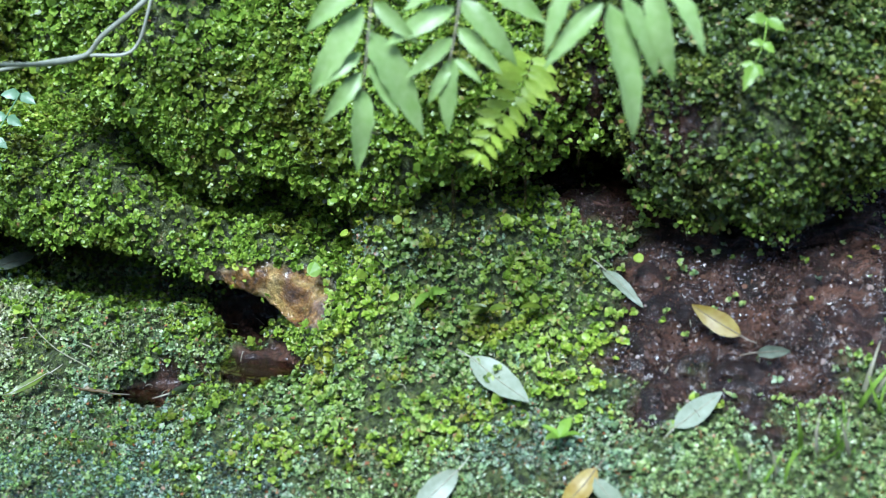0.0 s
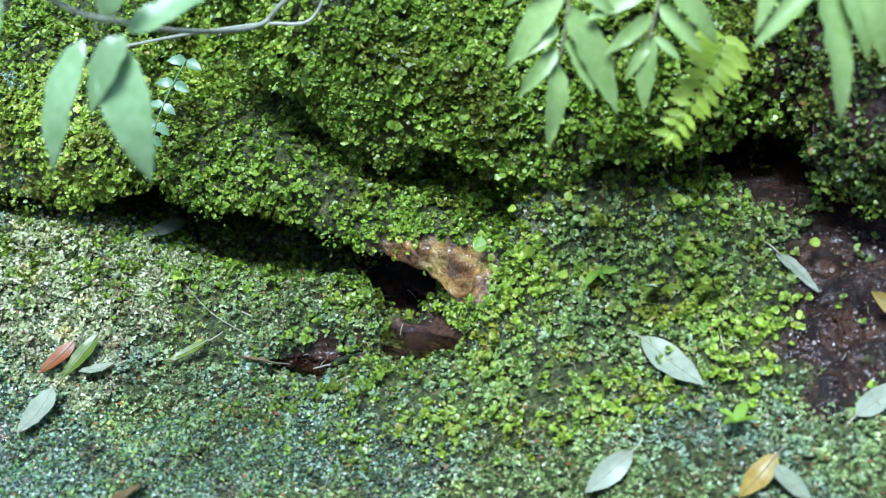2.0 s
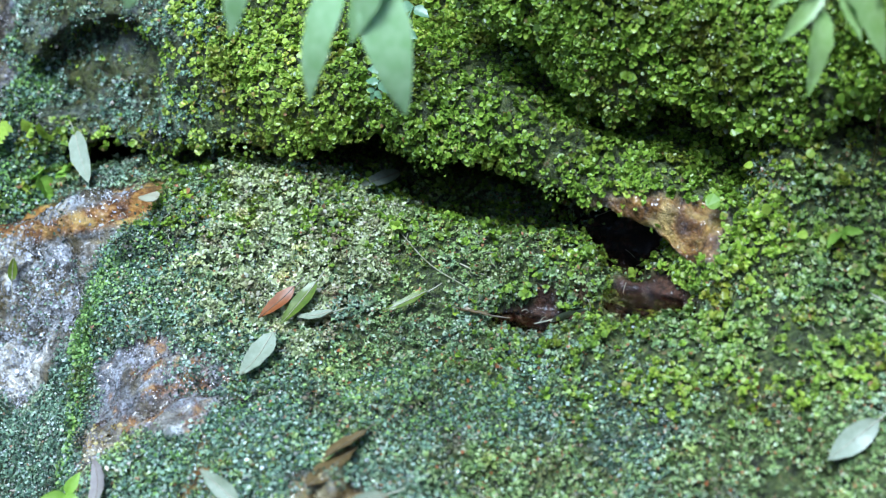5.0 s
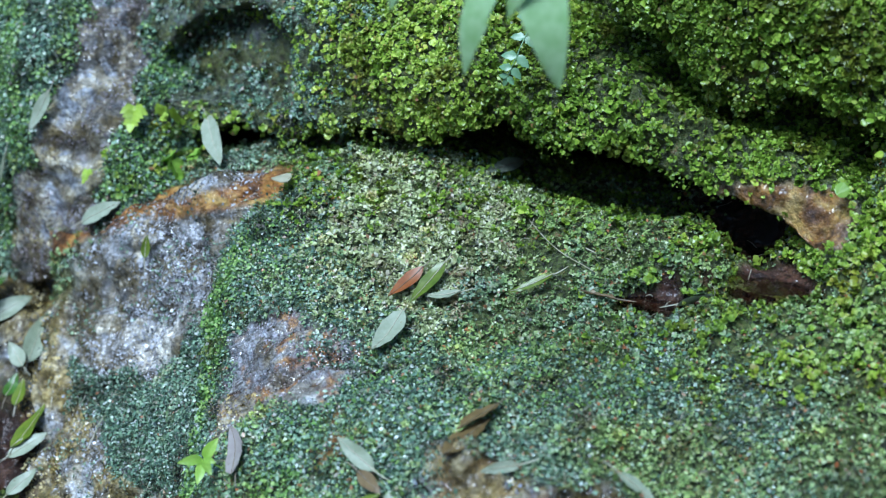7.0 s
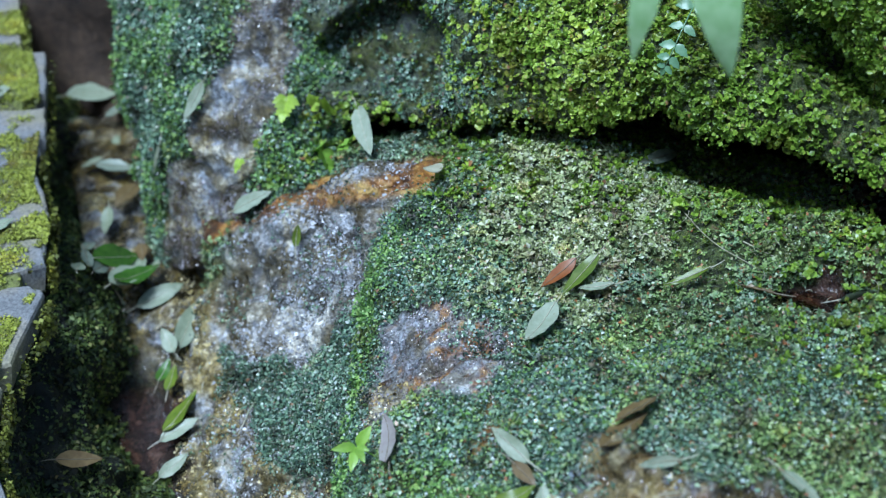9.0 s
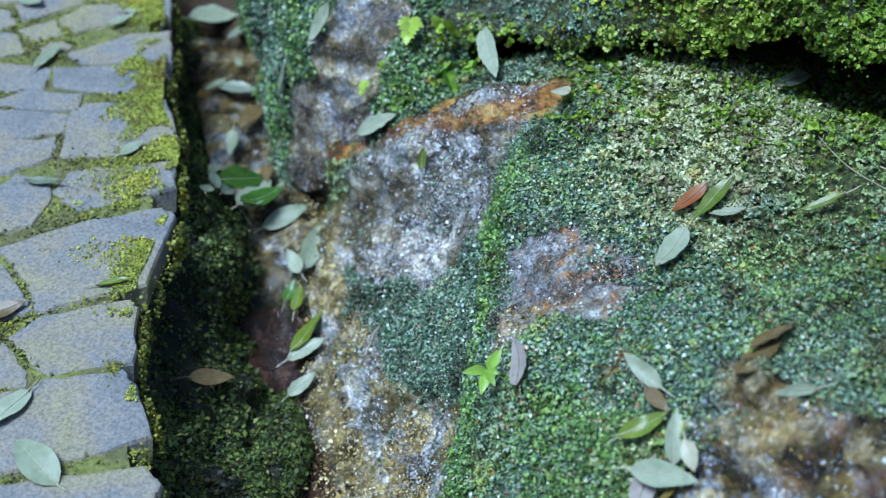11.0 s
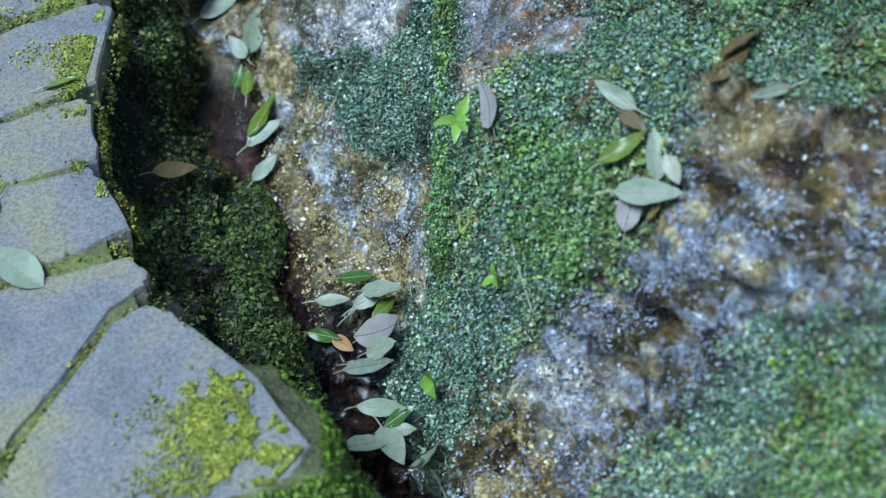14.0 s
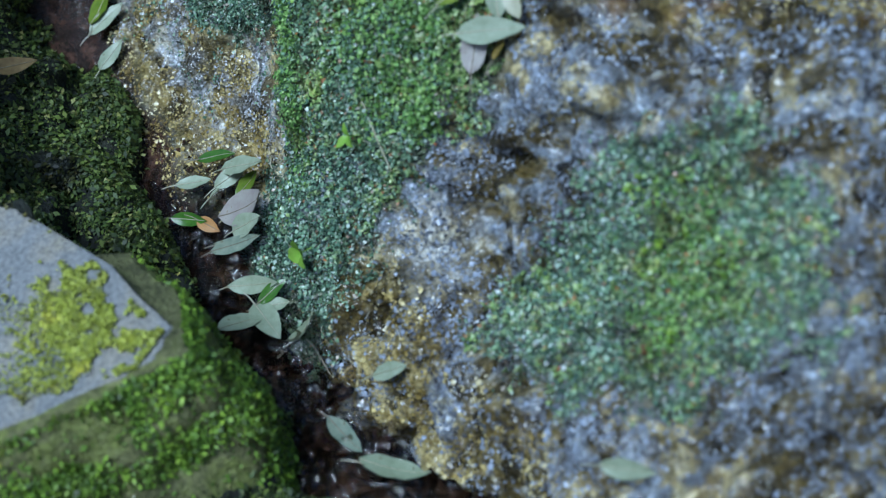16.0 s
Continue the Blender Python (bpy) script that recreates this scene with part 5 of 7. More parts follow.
carpet("rock_grains", gully_g[22:], gully_s, 50000, 0.0013, ochre_grain, 33, lambda p, n: smooth(0.9, 1.0, p[:, 1]) * patchy(p), "wet glittering crystals in the gully", **GRAINS)
carpet("wet_grit", gully_g[18:], gully_s, 24000, 0.0022, grit_mat, 30, lambda p, n: smooth(1.02, 0.92, p[:, 1]) * np.clip(0.5 + 1.2 * fbm(p, 20, 3, 39), 0.05, 1), "dark wet grit on the gully bed", tilt=0.5, lift=0.2, rise=0.3, sides=5, cup=-0.5)
carpet("wet_grit", low_g[:150], low_s, 110000, 0.0014, grit_mat, 28, lambda p, n: 0.6 * zones(p)["soil"] * np.clip(0.4 + 1.2 * fbm(p, 20, 3, 38), 0.02, 1), "wet brown grit and crumbs on the soil", tilt=0.5, lift=0.2, rise=0.3, sides=5, cup=-0.4)


# Pale grey flecks painted on the soil in place of wet glints.
carpet("wet_grit", low_g[:120], low_s, 120000, 0.0007, patch_grain, 35, lambda p, n: 0.3 * smooth(0.08, 0.14, p[:, 0]) * smooth(1.13, 1.08, p[:, 1]) * zones(p)["soil"] * np.clip(0.1 + 1.5 * fbm(p, 16, 3, 40), 0.02, 1), "pale flecks on the soil standing in for wet glints", **GRAINS)


# Moss thins towards the top, baring the near-black base in place of shade.
def bank_chance(p, n):
    drop = np.interp(p[:, 1], EDGE_X[:, 0], EDGE_X[:, 1])
    top = PAVE_AT.z - (PAVE_N.x * (drop - PAVE_AT.x) + PAVE_N.y * (p[:, 1] - PAVE_AT.y)) / PAVE_N.z
    grown = np.clip(0.7 + 1.2 * fbm(p, 20, 3, 41), 0.15, 1)
    return grown * np.maximum(smooth(-0.5, 0.3, n[:, 2]), 0.35) * (0.15 + 0.85 * smooth(0.0, 0.07, top - p[:, 2])) * smooth(0.54, 0.58, p[:, 1])


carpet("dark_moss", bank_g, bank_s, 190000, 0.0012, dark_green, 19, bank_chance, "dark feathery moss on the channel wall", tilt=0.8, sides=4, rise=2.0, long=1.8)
carpet("step_moss", riser_g[40:], riser_s, 90000, 0.001, step_green, 20, lambda p, n: np.clip(0.3 + 1.2 * fbm(p, 14, 3, 43) + 0.5 * np.sin(p[:, 2] * 95 + 2), 0.02, 0.8), "green moss on the front of the step", tilt=0.8, sides=4, rise=2.0, long=1.8)



def mossy_stone(at, radii, turn, seed, label):
    """A rounded stone at the foot of the channel wall, under dark feathery moss."""
    u, v = np.meshgrid(np.linspace(0, 2 * np.pi, 60), np.linspace(0.03, math.pi - 0.03, 36), indexing="ij")
    g = np.stack([np.cos(u) * np.sin(v), np.sin(u) * np.sin(v), np.cos(v)], -1) * np.array(radii)
    c, s_ = math.cos(radians(turn)), math.sin(radians(turn))
    g = g @ np.array([[c, s_, 0], [-s_, c, 0], [0, 0, 1.0]]) + np.array(at)
    d = g - np.array(at)
    g = np.array(at) + d * (1 + 0.22 * fbm(g, 16, 3, seed) + 0.06 * fbm(g, 60, 2, seed + 1))[..., None]
    g[-1] = g[0]
    nu, nv = g.shape[:2]
    idx = np.arange(nu * nv).reshape(nu, nv)
    quads = np.stack([idx[:-1, :-1], idx[:-1, 1:], idx[1:, 1:], idx[1:, :-1]], -1).reshape(-1, 4)
    tagged(new("mossy_stone", mesh("mossy_stone", g.reshape(-1, 3), quads, bank_shade_mat)), label, "rock")
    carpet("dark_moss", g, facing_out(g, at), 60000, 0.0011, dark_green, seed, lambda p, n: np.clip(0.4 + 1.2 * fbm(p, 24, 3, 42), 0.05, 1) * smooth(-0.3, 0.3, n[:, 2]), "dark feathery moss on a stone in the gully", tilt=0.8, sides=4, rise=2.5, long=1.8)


def facing_out(g, at):
    return 1.0 if ((g - np.array(at)) * grid_normals(g)).sum(-1).mean() > 0 else -1.0


mossy_stone((-0.885, 1.03, 0.12), (0.04, 0.085, 0.06), 12, 55, "small dark mossy stone wedged against the channel wall")
mossy_stone((-0.845, 0.885, 0.085), (0.045, 0.1, 0.075), 38, 56, "rounded dark mossy stone beside the running water")
# moss on the path: joints and stone edges by the channel


def path_moss():
    r = np.random.default_rng(23)
    y = np.concatenate([r.uniform(0.56, 1.6, 200000), r.uniform(0.58, 0.7, 60000)])
    edge = np.interp(y, EDGE_X[:, 0], EDGE_X[:, 1])
    x = edge - np.abs(r.normal(0, 0.06, len(y))) + 0.003
    p = np.stack([x, y, PAVE_AT.z - (PAVE_N.x * (x - PAVE_AT.x) + PAVE_N.y * (y - PAVE_AT.y)) / PAVE_N.z], -1)
    f = fbm(p, 13, 3, 44) + 0.5 * fbm(p, 50, 2, 45)
    corner = np.maximum(blob(p, (-0.715, 0.637, 0.2), (0.08, 0.028, 0.06), 0.5 * f), 0.7 * blob(p, (-0.74, 0.66, 0.2), (0.04, 0.03, 0.06), 0.6 * f))
    far = smooth(1.65, 1.4, y) * smooth(0.9, 1.1, y) * smooth(0.15, 0.0, edge - x) * smooth(0.0, 0.4, f + 0.2 * smooth(1.05, 1.25, y))
    rim = smooth(0.03, 0.0, edge - x) * smooth(0.15, 0.45, f) * smooth(0.76, 0.8, y)
    keep = r.random(len(y)) < np.clip(0.12 * blob(p, (-0.74, 0.64, 0.2), (0.12, 0.07, 0.09), 0.6 * f) * smooth(-0.1, 0.3, f) + 0.6 * corner * smooth(-0.7, 0.5, f + 0.8 * fbm(p, 110, 2, 47)) + 0.5 * far + 0.35 * rim, 0, 1)
    p = p[keep] + np.array([0, 0, 0.005])
    n = np.tile(np.array(PAVE_N), (len(p), 1))
    me = leaflets(p, n, 0.001, 24, lime_green, "path_moss", tilt=0.7, sides=4, rise=0.7)
    return tagged(new("path_moss", me), "yellow-green moss along the edge of the paving", "moss", kind="stuff")


path_moss()


def joint_moss():
    """Moss and grit in the joints between the stones."""
    r = np.random.default_rng(61)
    q = np.stack([r.uniform(-1.45, -0.66, 200000), r.uniform(0.55, 1.5, 200000)], -1)
    inside = np.zeros(len(q), bool)
    for outline in PAVERS:
        o = np.array(outline)
        hit = np.zeros(len(q), bool)
        for (x1, y1), (x2, y2) in zip(o, np.roll(o, -1, 0)):
            cross = ((y1 > q[:, 1]) != (y2 > q[:, 1])) & (q[:, 0] < (x2 - x1) * (q[:, 1] - y1) / (y2 - y1 + 1e-9) + x1)
            hit ^= cross
        inside |= hit
    q = q[~inside & (q[:, 0] < np.interp(q[:, 1], EDGE_X[:, 0], EDGE_X[:, 1]) + 0.002)]
    p = np.concatenate([q, (PAVE_AT.z - (PAVE_N.x * (q[:, 0] - PAVE_AT.x) + PAVE_N.y * (q[:, 1] - PAVE_AT.y)) / PAVE_N.z)[:, None] + 0.001], 1)
    p = p[p[:, 0] > np.interp(p[:, 1], [0.55, 1.0, 1.5], [-1.0, -1.3, -1.5])]
    p = p[r.random(len(p)) < np.clip(0.35 + 1.1 * fbm(p, 14, 3, 46), 0.05, 0.9)]
    me = leaflets(p, np.tile(np.array(PAVE_N), (len(p), 1)), 0.0013, 62, joint_green, "joint_moss", tilt=0.8, sides=4, rise=1.0)
    return tagged(new("joint_moss", me), "olive moss in the joints of the paving", "moss", kind="stuff")


joint_moss()


def rim_moss():
    """Moss on the broken sides of the stones towards the channel and the step."""
    r = np.random.default_rng(71)
    pts, nor = [], []
    for outline in PAVERS:
        o = np.array(outline)
        turn = np.sign(np.sum(o[:, 0] * np.roll(o[:, 1], -1) - np.roll(o[:, 0], -1) * o[:, 1]))
        for a, b in zip(o, np.roll(o, -1, 0)):
            out = np.array([b[1] - a[1], a[0] - b[0]]) * turn / (np.linalg.norm(b - a) + 1e-9)
            mid = (a + b) / 2
            if out @ np.array([0.85, -0.5]) < 0.2 or mid[0] < np.interp(mid[1], EDGE_X[:, 0], EDGE_X[:, 1]) - (0.03 if mid[1] > 0.68 else 0.3) or (mid[1] < 0.68 and out[1] > 0.1):
                continue
            k = int(np.linalg.norm(b - a) * 42000)
            q = a + (b - a) * r.random((k, 1)) + out * r.uniform(0.004, 0.011, (k, 1))
            top = PAVE_AT.z - (PAVE_N.x * (q[:, :1] - PAVE_AT.x) + PAVE_N.y * (q[:, 1:] - PAVE_AT.y)) / PAVE_N.z
            pts.append(np.concatenate([q, top - 0.034 * r.random((k, 1)) ** 0.8], 1))
            nor.append(np.tile(np.array([out[0], out[1], 0.4]) / 1.08, (k, 1)))
    p, n = np.concatenate(pts), np.concatenate(nor)
    keep = r.random(len(p)) < np.clip(0.3 + 1.3 * fbm(p, 26, 3, 72), 0.03, 0.85)
    me = leaflets(p[keep], n[keep], 0.0013, 73, joint_green, "rim_moss", tilt=0.8, sides=4, rise=1.2, long=1.4)
    return tagged(new("rim_moss", me), "olive moss on the broken edges of the paving", "moss", kind="stuff")


rim_moss()

# ---- surface to lay things on ----
from mathutils.bvhtree import BVHTree


def tree_of(*grids):
    verts, faces = [], []
    for g in grids:
        nu, nv = g.shape[:2]
        idx = np.arange(nu * nv).reshape(nu, nv) + len(verts)
        verts += g.reshape(-1, 3).tolist()
        faces += np.stack([idx[:-1, :-1], idx[1:, :-1], idx[1:, 1:], idx[:-1, 1:]], -1).reshape(-1, 4).tolist()
    return BVHTree.FromPolygons(verts, faces)


ground_tree = tree_of(low_g, gully_g, left_g, mid_g, riser_g)
wall_tree = tree_of(bank_g, gully_g)


def rest(p, tree=ground_tree, up=Vector((0, -0.45, 0.89))):
    """The surface next to p, and its normal turned upwards."""
    q, n, _, _ = tree.find_nearest(Vector(p))
    if n.dot(up) < 0:
        n = -n
    return q, n


def blade_mesh(length, ratio, curl, seed, rows=9, serrate=0.0, blunt=0.8, fold=0.18):
    """A leaf blade along +y from its stem, a little folded at the midrib, with an uneven margin and thickness."""
    r = random.Random(seed)
    bm = bmesh.new()
    twist = r.uniform(-0.35, 0.35)
    tops = []
    for k in range(rows + 1):
        t = k / rows
        w = length * ratio * 0.47 * (math.sin(math.pi * t**blunt) ** 0.85 if 0 < t < 1 else 0.0) + 0.0003
        w *= 1 + r.uniform(-0.05, 0.05)
        z = curl * length * (t - 0.5) ** 2 * 2 + 0.01 * length * math.sin(7 * t + seed)
        a = twist * (t - 0.5)
        row = []
        for s in (-1, -0.5, 0, 0.5, 1):
            ww = w * s * (1 - serrate * (k % 2) * (abs(s) == 1))
            h = abs(s) * w * fold + (r.uniform(-0.02, 0.02) * length if abs(s) == 1 else 0)
            row.append(bm.verts.new((ww * math.cos(a), length * t, z + h + ww * math.sin(a))))
        tops.append(row)
    for a, b in zip(tops, tops[1:]):
        for k in range(4):
            f = bm.faces.new((a[k], a[k + 1], b[k + 1], b[k]))
            f.smooth = True
    low = bmesh.ops.duplicate(bm, geom=bm.faces[:])
    under = [v for v in low["geom"] if isinstance(v, bmesh.types.BMVert)]
    for v in under:
        v.co.z -= 0.0005
    bmesh.ops.reverse_faces(bm, faces=[f for f in low["geom"] if isinstance(f, bmesh.types.BMFace)])
    me = bpy.data.meshes.new("blade")
    bm.to_mesh(me)
    bm.free()
    return me


def tube(name, points, radius, material=None, taper=0.5, sides=6, samples=None):
    """A round stem through points."""
    pts = spline(np.array(points, float), samples or 4 * len(points))
    d = np.gradient(pts, axis=0)
    d /= np.linalg.norm(d, axis=1, keepdims=True) + 1e-9
    a = np.cross(d, (0.31, 0.2, 0.93))
    a /= np.linalg.norm(a, axis=1, keepdims=True) + 1e-9
    b = np.cross(d, a)
    verts, faces = [], []
    for k in range(len(pts)):
        rad = radius * (1 - taper * k / (len(pts) - 1))
        for q in range(sides):
            t = 2 * math.pi * q / sides
            verts.append(pts[k] + rad * (math.cos(t) * a[k] + math.sin(t) * b[k]))
    for k in range(len(pts) - 1):
        for q in range(sides):
            e = (q + 1) % sides
            faces.append((k * sides + q, k * sides + e, (k + 1) * sides + e, (k + 1) * sides + q))
    faces.append(tuple(range(sides))[::-1])
    faces.append(tuple((len(pts) - 1) * sides + q for q in range(sides)))
    return mesh(name, verts, faces, material)


def along(p0, p1, up):
    """A pose at p0 whose y runs to p1 and whose z lies near up."""
    y = (Vector(p1) - Vector(p0)).normalized()
    x = y.cross(Vector(up)).normalized()
    z = x.cross(y)
    m = Matrix((x, y, z)).transposed().to_4x4()
    m.translation = p0
    return m


COUNT, CURL = [0], [0.0]
LEAF_WORDS = {
    "pale": "fallen leaf showing its pale grey-green underside", "dull": "dull grey-green fallen leaf, wet and half rotted", "olive": "olive-green fallen leaf",
    "green": "glossy dark green fallen leaf", "brown": "dry brown fallen leaf", "rust": "rust-red fallen leaf", "orange": "pale orange fallen leaf",
    "ochre": "ochre-yellow fallen leaf", "pinkish": "faded pinkish fallen leaf", "cream": "cream fallen leaf with dark holes"}


def fallen_leaf(p0, p1, ratio, kind, on="", tree=ground_tree, flat=None, lift=0.013):
    COUNT[0] += 1
    seed = COUNT[0]
    if on in (GUL, WALL):
        lift = 0.02 if p0[1] < 0.98 else 0.015
    if flat is None:
        a, na = rest(p0, tree)
        b, nb = rest(p1, tree)
        up = (na + nb).normalized()
        a, b = a + up * lift, b + up * lift
    else:
        up = PAVE_N
        a = Vector((p0[0], p0[1], pave_z(p0[0], p0[1]) + 0.009))
        b = Vector((p1[0], p1[1], pave_z(p1[0], p1[1]) + 0.011))
    r = random.Random(seed * 7)
    length = (b - a).length
    ob = new("fallen_leaf")
    ob.matrix_world = along(a, b, up + Vector((r.uniform(-0.25, 0.25), r.uniform(-0.25, 0.1), 0)))
    tagged(ob, LEAF_WORDS[kind] + (" " + on if on else ""), "leaf", "fallen leaves")
    CURL[0] = r.uniform(-0.12, 0.25)
    part("blade", blade_mesh(length, ratio, CURL[0], seed), LEAF[kind], ob)
    curl = CURL[0]
    rib = [(0, length * k / 6, curl * length * (k / 6 - 0.5) ** 2 * 2 + 0.01 * length * math.sin(7 * k / 6 + seed) + 0.0003) for k in range(7)]
    part("midrib", tube("midrib", rib[:-1] + [(0, length * 0.97, rib[-1][2])], 0.0005, None, 0.6, 4, 12), straw_mat if kind in ("pale", "olive", "cream", "green") else stem_mat, ob)
    part("stem", tube("stem", [(0, 0.004 - 0.0, 0), (0.0005, -0.006, 0.0008), (0.002, -0.014, 0.001)], 0.0007), straw_mat if kind in ("pale", "olive", "cream") else stem_mat, ob)
    return ob


MOSS, ROCK, GUL, WALL, PAVE = "on moss", "on wet rock", "in the wet gully", "on the channel wall", "on the paving"
fallen_leaf((-0.484, 1.078, 0.403), (-0.498, 1.021, 0.386), 0.36, "pale", MOSS)
fallen_leaf((-0.438, 1.106, 0.417), (-0.469, 1.104, 0.41), 0.3, "pale", MOSS)
fallen_leaf((-0.477, 1.127, 0.433), (-0.502, 1.097, 0.413), 0.3, "rust", MOSS)
fallen_leaf((-0.455, 1.135, 0.436), (-0.48, 1.096, 0.41), 0.28, "olive", MOSS)
fallen_leaf((-0.351, 1.134, 0.436), (-0.39, 1.123, 0.417), 0.18, "olive", MOSS)
fallen_leaf((-0.292, 1.108, 0.424), (-0.33, 1.111, 0.424), 0.12, "brown", MOSS)
fallen_leaf((-0.243, 1.091, 0.427), (-0.212, 1.095, 0.44), 0.3, "pale", MOSS)
fallen_leaf((0.025, 1.053, 0.485), (0.073, 1.013, 0.461), 0.4, "pale", MOSS)
fallen_leaf((0.01, 0.971, 0.424), (-0.027, 0.949, 0.398), 0.42, "pale", MOSS)
fallen_leaf((-0.372, 0.952, 0.386), (-0.394, 0.902, 0.378), 0.36, "brown", MOSS)
fallen_leaf((-0.747, 1.308, 0.517), (-0.72, 1.254, 0.493), 0.3, "pale", MOSS)
fallen_leaf((0.138, 1.098, 0.548), (0.168, 1.062, 0.528), 0.22, "pale", MOSS)
fallen_leaf((0.243, 1.028, 0.516), (0.204, 1.054, 0.533), 0.4, "ochre", MOSS)
fallen_leaf((0.179, 0.972, 0.462), (0.222, 1.005, 0.478), 0.34, "pale", MOSS)
fallen_leaf((0.123, 0.944, 0.44), (0.091, 0.919, 0.416), 0.4, "ochre", MOSS)
fallen_leaf((0.117, 0.935, 0.434), (0.135, 0.899, 0.421), 0.4, "pale", MOSS)
fallen_leaf((0.254, 1.023, 0.513), (0.279, 1.019, 0.517), 0.4, "dull", MOSS)
fallen_leaf((-0.41, 1.29, 0.495), (-0.444, 1.231, 0.499), 0.2, "dull", MOSS)
fallen_leaf((-0.574, 0.91, 0.321), (-0.591, 0.954, 0.341), 0.42, "pinkish", MOSS)
fallen_leaf((-0.462, 0.9, 0.348), (-0.497, 0.921, 0.362), 0.34, "pale", MOSS)
fallen_leaf((-0.355, 0.894, 0.375), (-0.385, 0.883, 0.371), 0.3, "pale", MOSS)
fallen_leaf((-0.403, 0.89, 0.373), (-0.378, 0.943, 0.384), 0.32, "brown", MOSS)
fallen_leaf((-0.445, 0.848, 0.309), (-0.451, 0.88, 0.339), 0.4, "pale", MOSS)
fallen_leaf((-0.476, 0.852, 0.301), (-0.419, 0.834, 0.308), 0.36, "pale", MOSS)
fallen_leaf((-0.466, 0.837, 0.28), (-0.457, 0.861, 0.318), 0.45, "pinkish", MOSS)
fallen_leaf((-0.489, 0.868, 0.313), (-0.454, 0.878, 0.337), 0.35, "olive", MOSS)
fallen_leaf((-0.477, 0.898, 0.345), (-0.454, 0.88, 0.338), 0.4, "brown", MOSS)
fallen_leaf((-0.433, 0.859, 0.328), (-0.422, 0.84, 0.314), 0.5, "cream", MOSS)
fallen_leaf((-0.443, 0.831, 0.285), (-0.429, 0.836, 0.302), 0.35, "ochre", MOSS)
fallen_leaf((-0.353, 0.857, 0.356), (-0.313, 0.869, 0.363), 0.22, "olive", MOSS)
fallen_leaf((-0.282, 0.894, 0.364), (-0.249, 0.888, 0.351), 0.36, "pale", MOSS)
fallen_leaf((-0.872, 1.262, 0.401), (-0.827, 1.261, 0.429), 0.36, "pale", ROCK)
fallen_leaf((-0.982, 1.386, 0.325), (-0.946, 1.339, 0.352), 0.32, "pale", GUL, lift=0.009)
fallen_leaf((-0.788, 1.194, 0.384), (-0.788, 1.204, 0.406), 0.4, "olive", ROCK)
fallen_leaf((-0.973, 1.304, 0.461), (-0.988, 1.311, 0.423), 0.34, "pale", ROCK)
fallen_leaf((-0.917, 1.304, 0.54), (-0.936, 1.295, 0.498), 0.3, "pale", ROCK)
fallen_leaf((-1.016, 1.151, 0.359), (-1.022, 1.185, 0.378), 0.45, "pale", WALL, tree=wall_tree)
fallen_leaf((-1.051, 1.256, 0.399), (-1.033, 1.28, 0.375), 0.25, "dull", WALL, tree=wall_tree)
fallen_leaf((-1.112, 1.385, 0.439), (-1.083, 1.382, 0.432), 0.4, "dull", WALL, tree=wall_tree)
fallen_leaf((-1.139, 1.414, 0.493), (-1.147, 1.476, 0.475), 0.4, "dull", WALL)
fallen_leaf((-1.075, 1.369, 0.406), (-1.058, 1.321, 0.4), 0.5, "brown", WALL, tree=wall_tree)
fallen_leaf((-1.02, 1.209, 0.365), (-1.033, 1.236, 0.383), 0.4, "dull", WALL, tree=wall_tree)
fallen_leaf((-1.019, 1.218, 0.369), (-1.024, 1.281, 0.353), 0.45, "green", WALL, tree=wall_tree)
fallen_leaf((-1.017, 1.202, 0.348), (-1.01, 1.232, 0.354), 0.4, "dull", WALL, tree=wall_tree)
fallen_leaf((-1.001, 1.26, 0.31), (-1.023, 1.319, 0.293), 0.42, "pale", GUL, tree=wall_tree, lift=0.009)
fallen_leaf((-0.99, 1.212, 0.316), (-1.004, 1.263, 0.319), 0.45, "pale", WALL, tree=wall_tree)
fallen_leaf((-1, 1.244, 0.268), (-0.97, 1.274, 0.278), 0.42, "pale", GUL, lift=0.009)
fallen_leaf((-0.997, 1.19, 0.317), (-0.992, 1.204, 0.301), 0.4, "dull", WALL, tree=wall_tree)
fallen_leaf((-0.93, 1.207, 0.236), (-0.959, 1.234, 0.254), 0.5, "pale", GUL, lift=0.009)
fallen_leaf((-0.935, 1.211, 0.239), (-0.942, 1.259, 0.267), 0.42, "pale", GUL, lift=0.009)
fallen_leaf((-0.889, 1.178, 0.223), (-0.902, 1.224, 0.245), 0.3, "pale", GUL, lift=0.009)
fallen_leaf((-0.937, 1.169, 0.223), (-0.935, 1.199, 0.233), 0.45, "green", GUL, lift=0.009)
fallen_leaf((-0.919, 1.163, 0.22), (-0.923, 1.197, 0.235), 0.4, "olive", GUL, lift=0.009)
fallen_leaf((-0.905, 1.123, 0.194), (-0.886, 1.174, 0.22), 0.4, "olive", GUL, lift=0.009)
fallen_leaf((-0.908, 1.111, 0.19), (-0.878, 1.141, 0.2), 0.38, "pale", GUL, lift=0.009)
fallen_leaf((-0.894, 1.078, 0.179), (-0.868, 1.108, 0.185), 0.4, "pale", GUL, lift=0.009)
fallen_leaf((-0.803, 1.104, 0.232), (-0.792, 1.12, 0.251), 0.3, "pale", ROCK)
fallen_leaf((-0.935, 0.99, 0.255), (-0.928, 1.005, 0.232), 0.4, "brown", WALL, tree=wall_tree)
fallen_leaf((-0.786, 0.941, 0.108), (-0.752, 0.946, 0.107), 0.4, "pale", GUL, lift=0.009)
fallen_leaf((-0.774, 0.965, 0.114), (-0.736, 0.973, 0.114), 0.4, "green", GUL, lift=0.009)
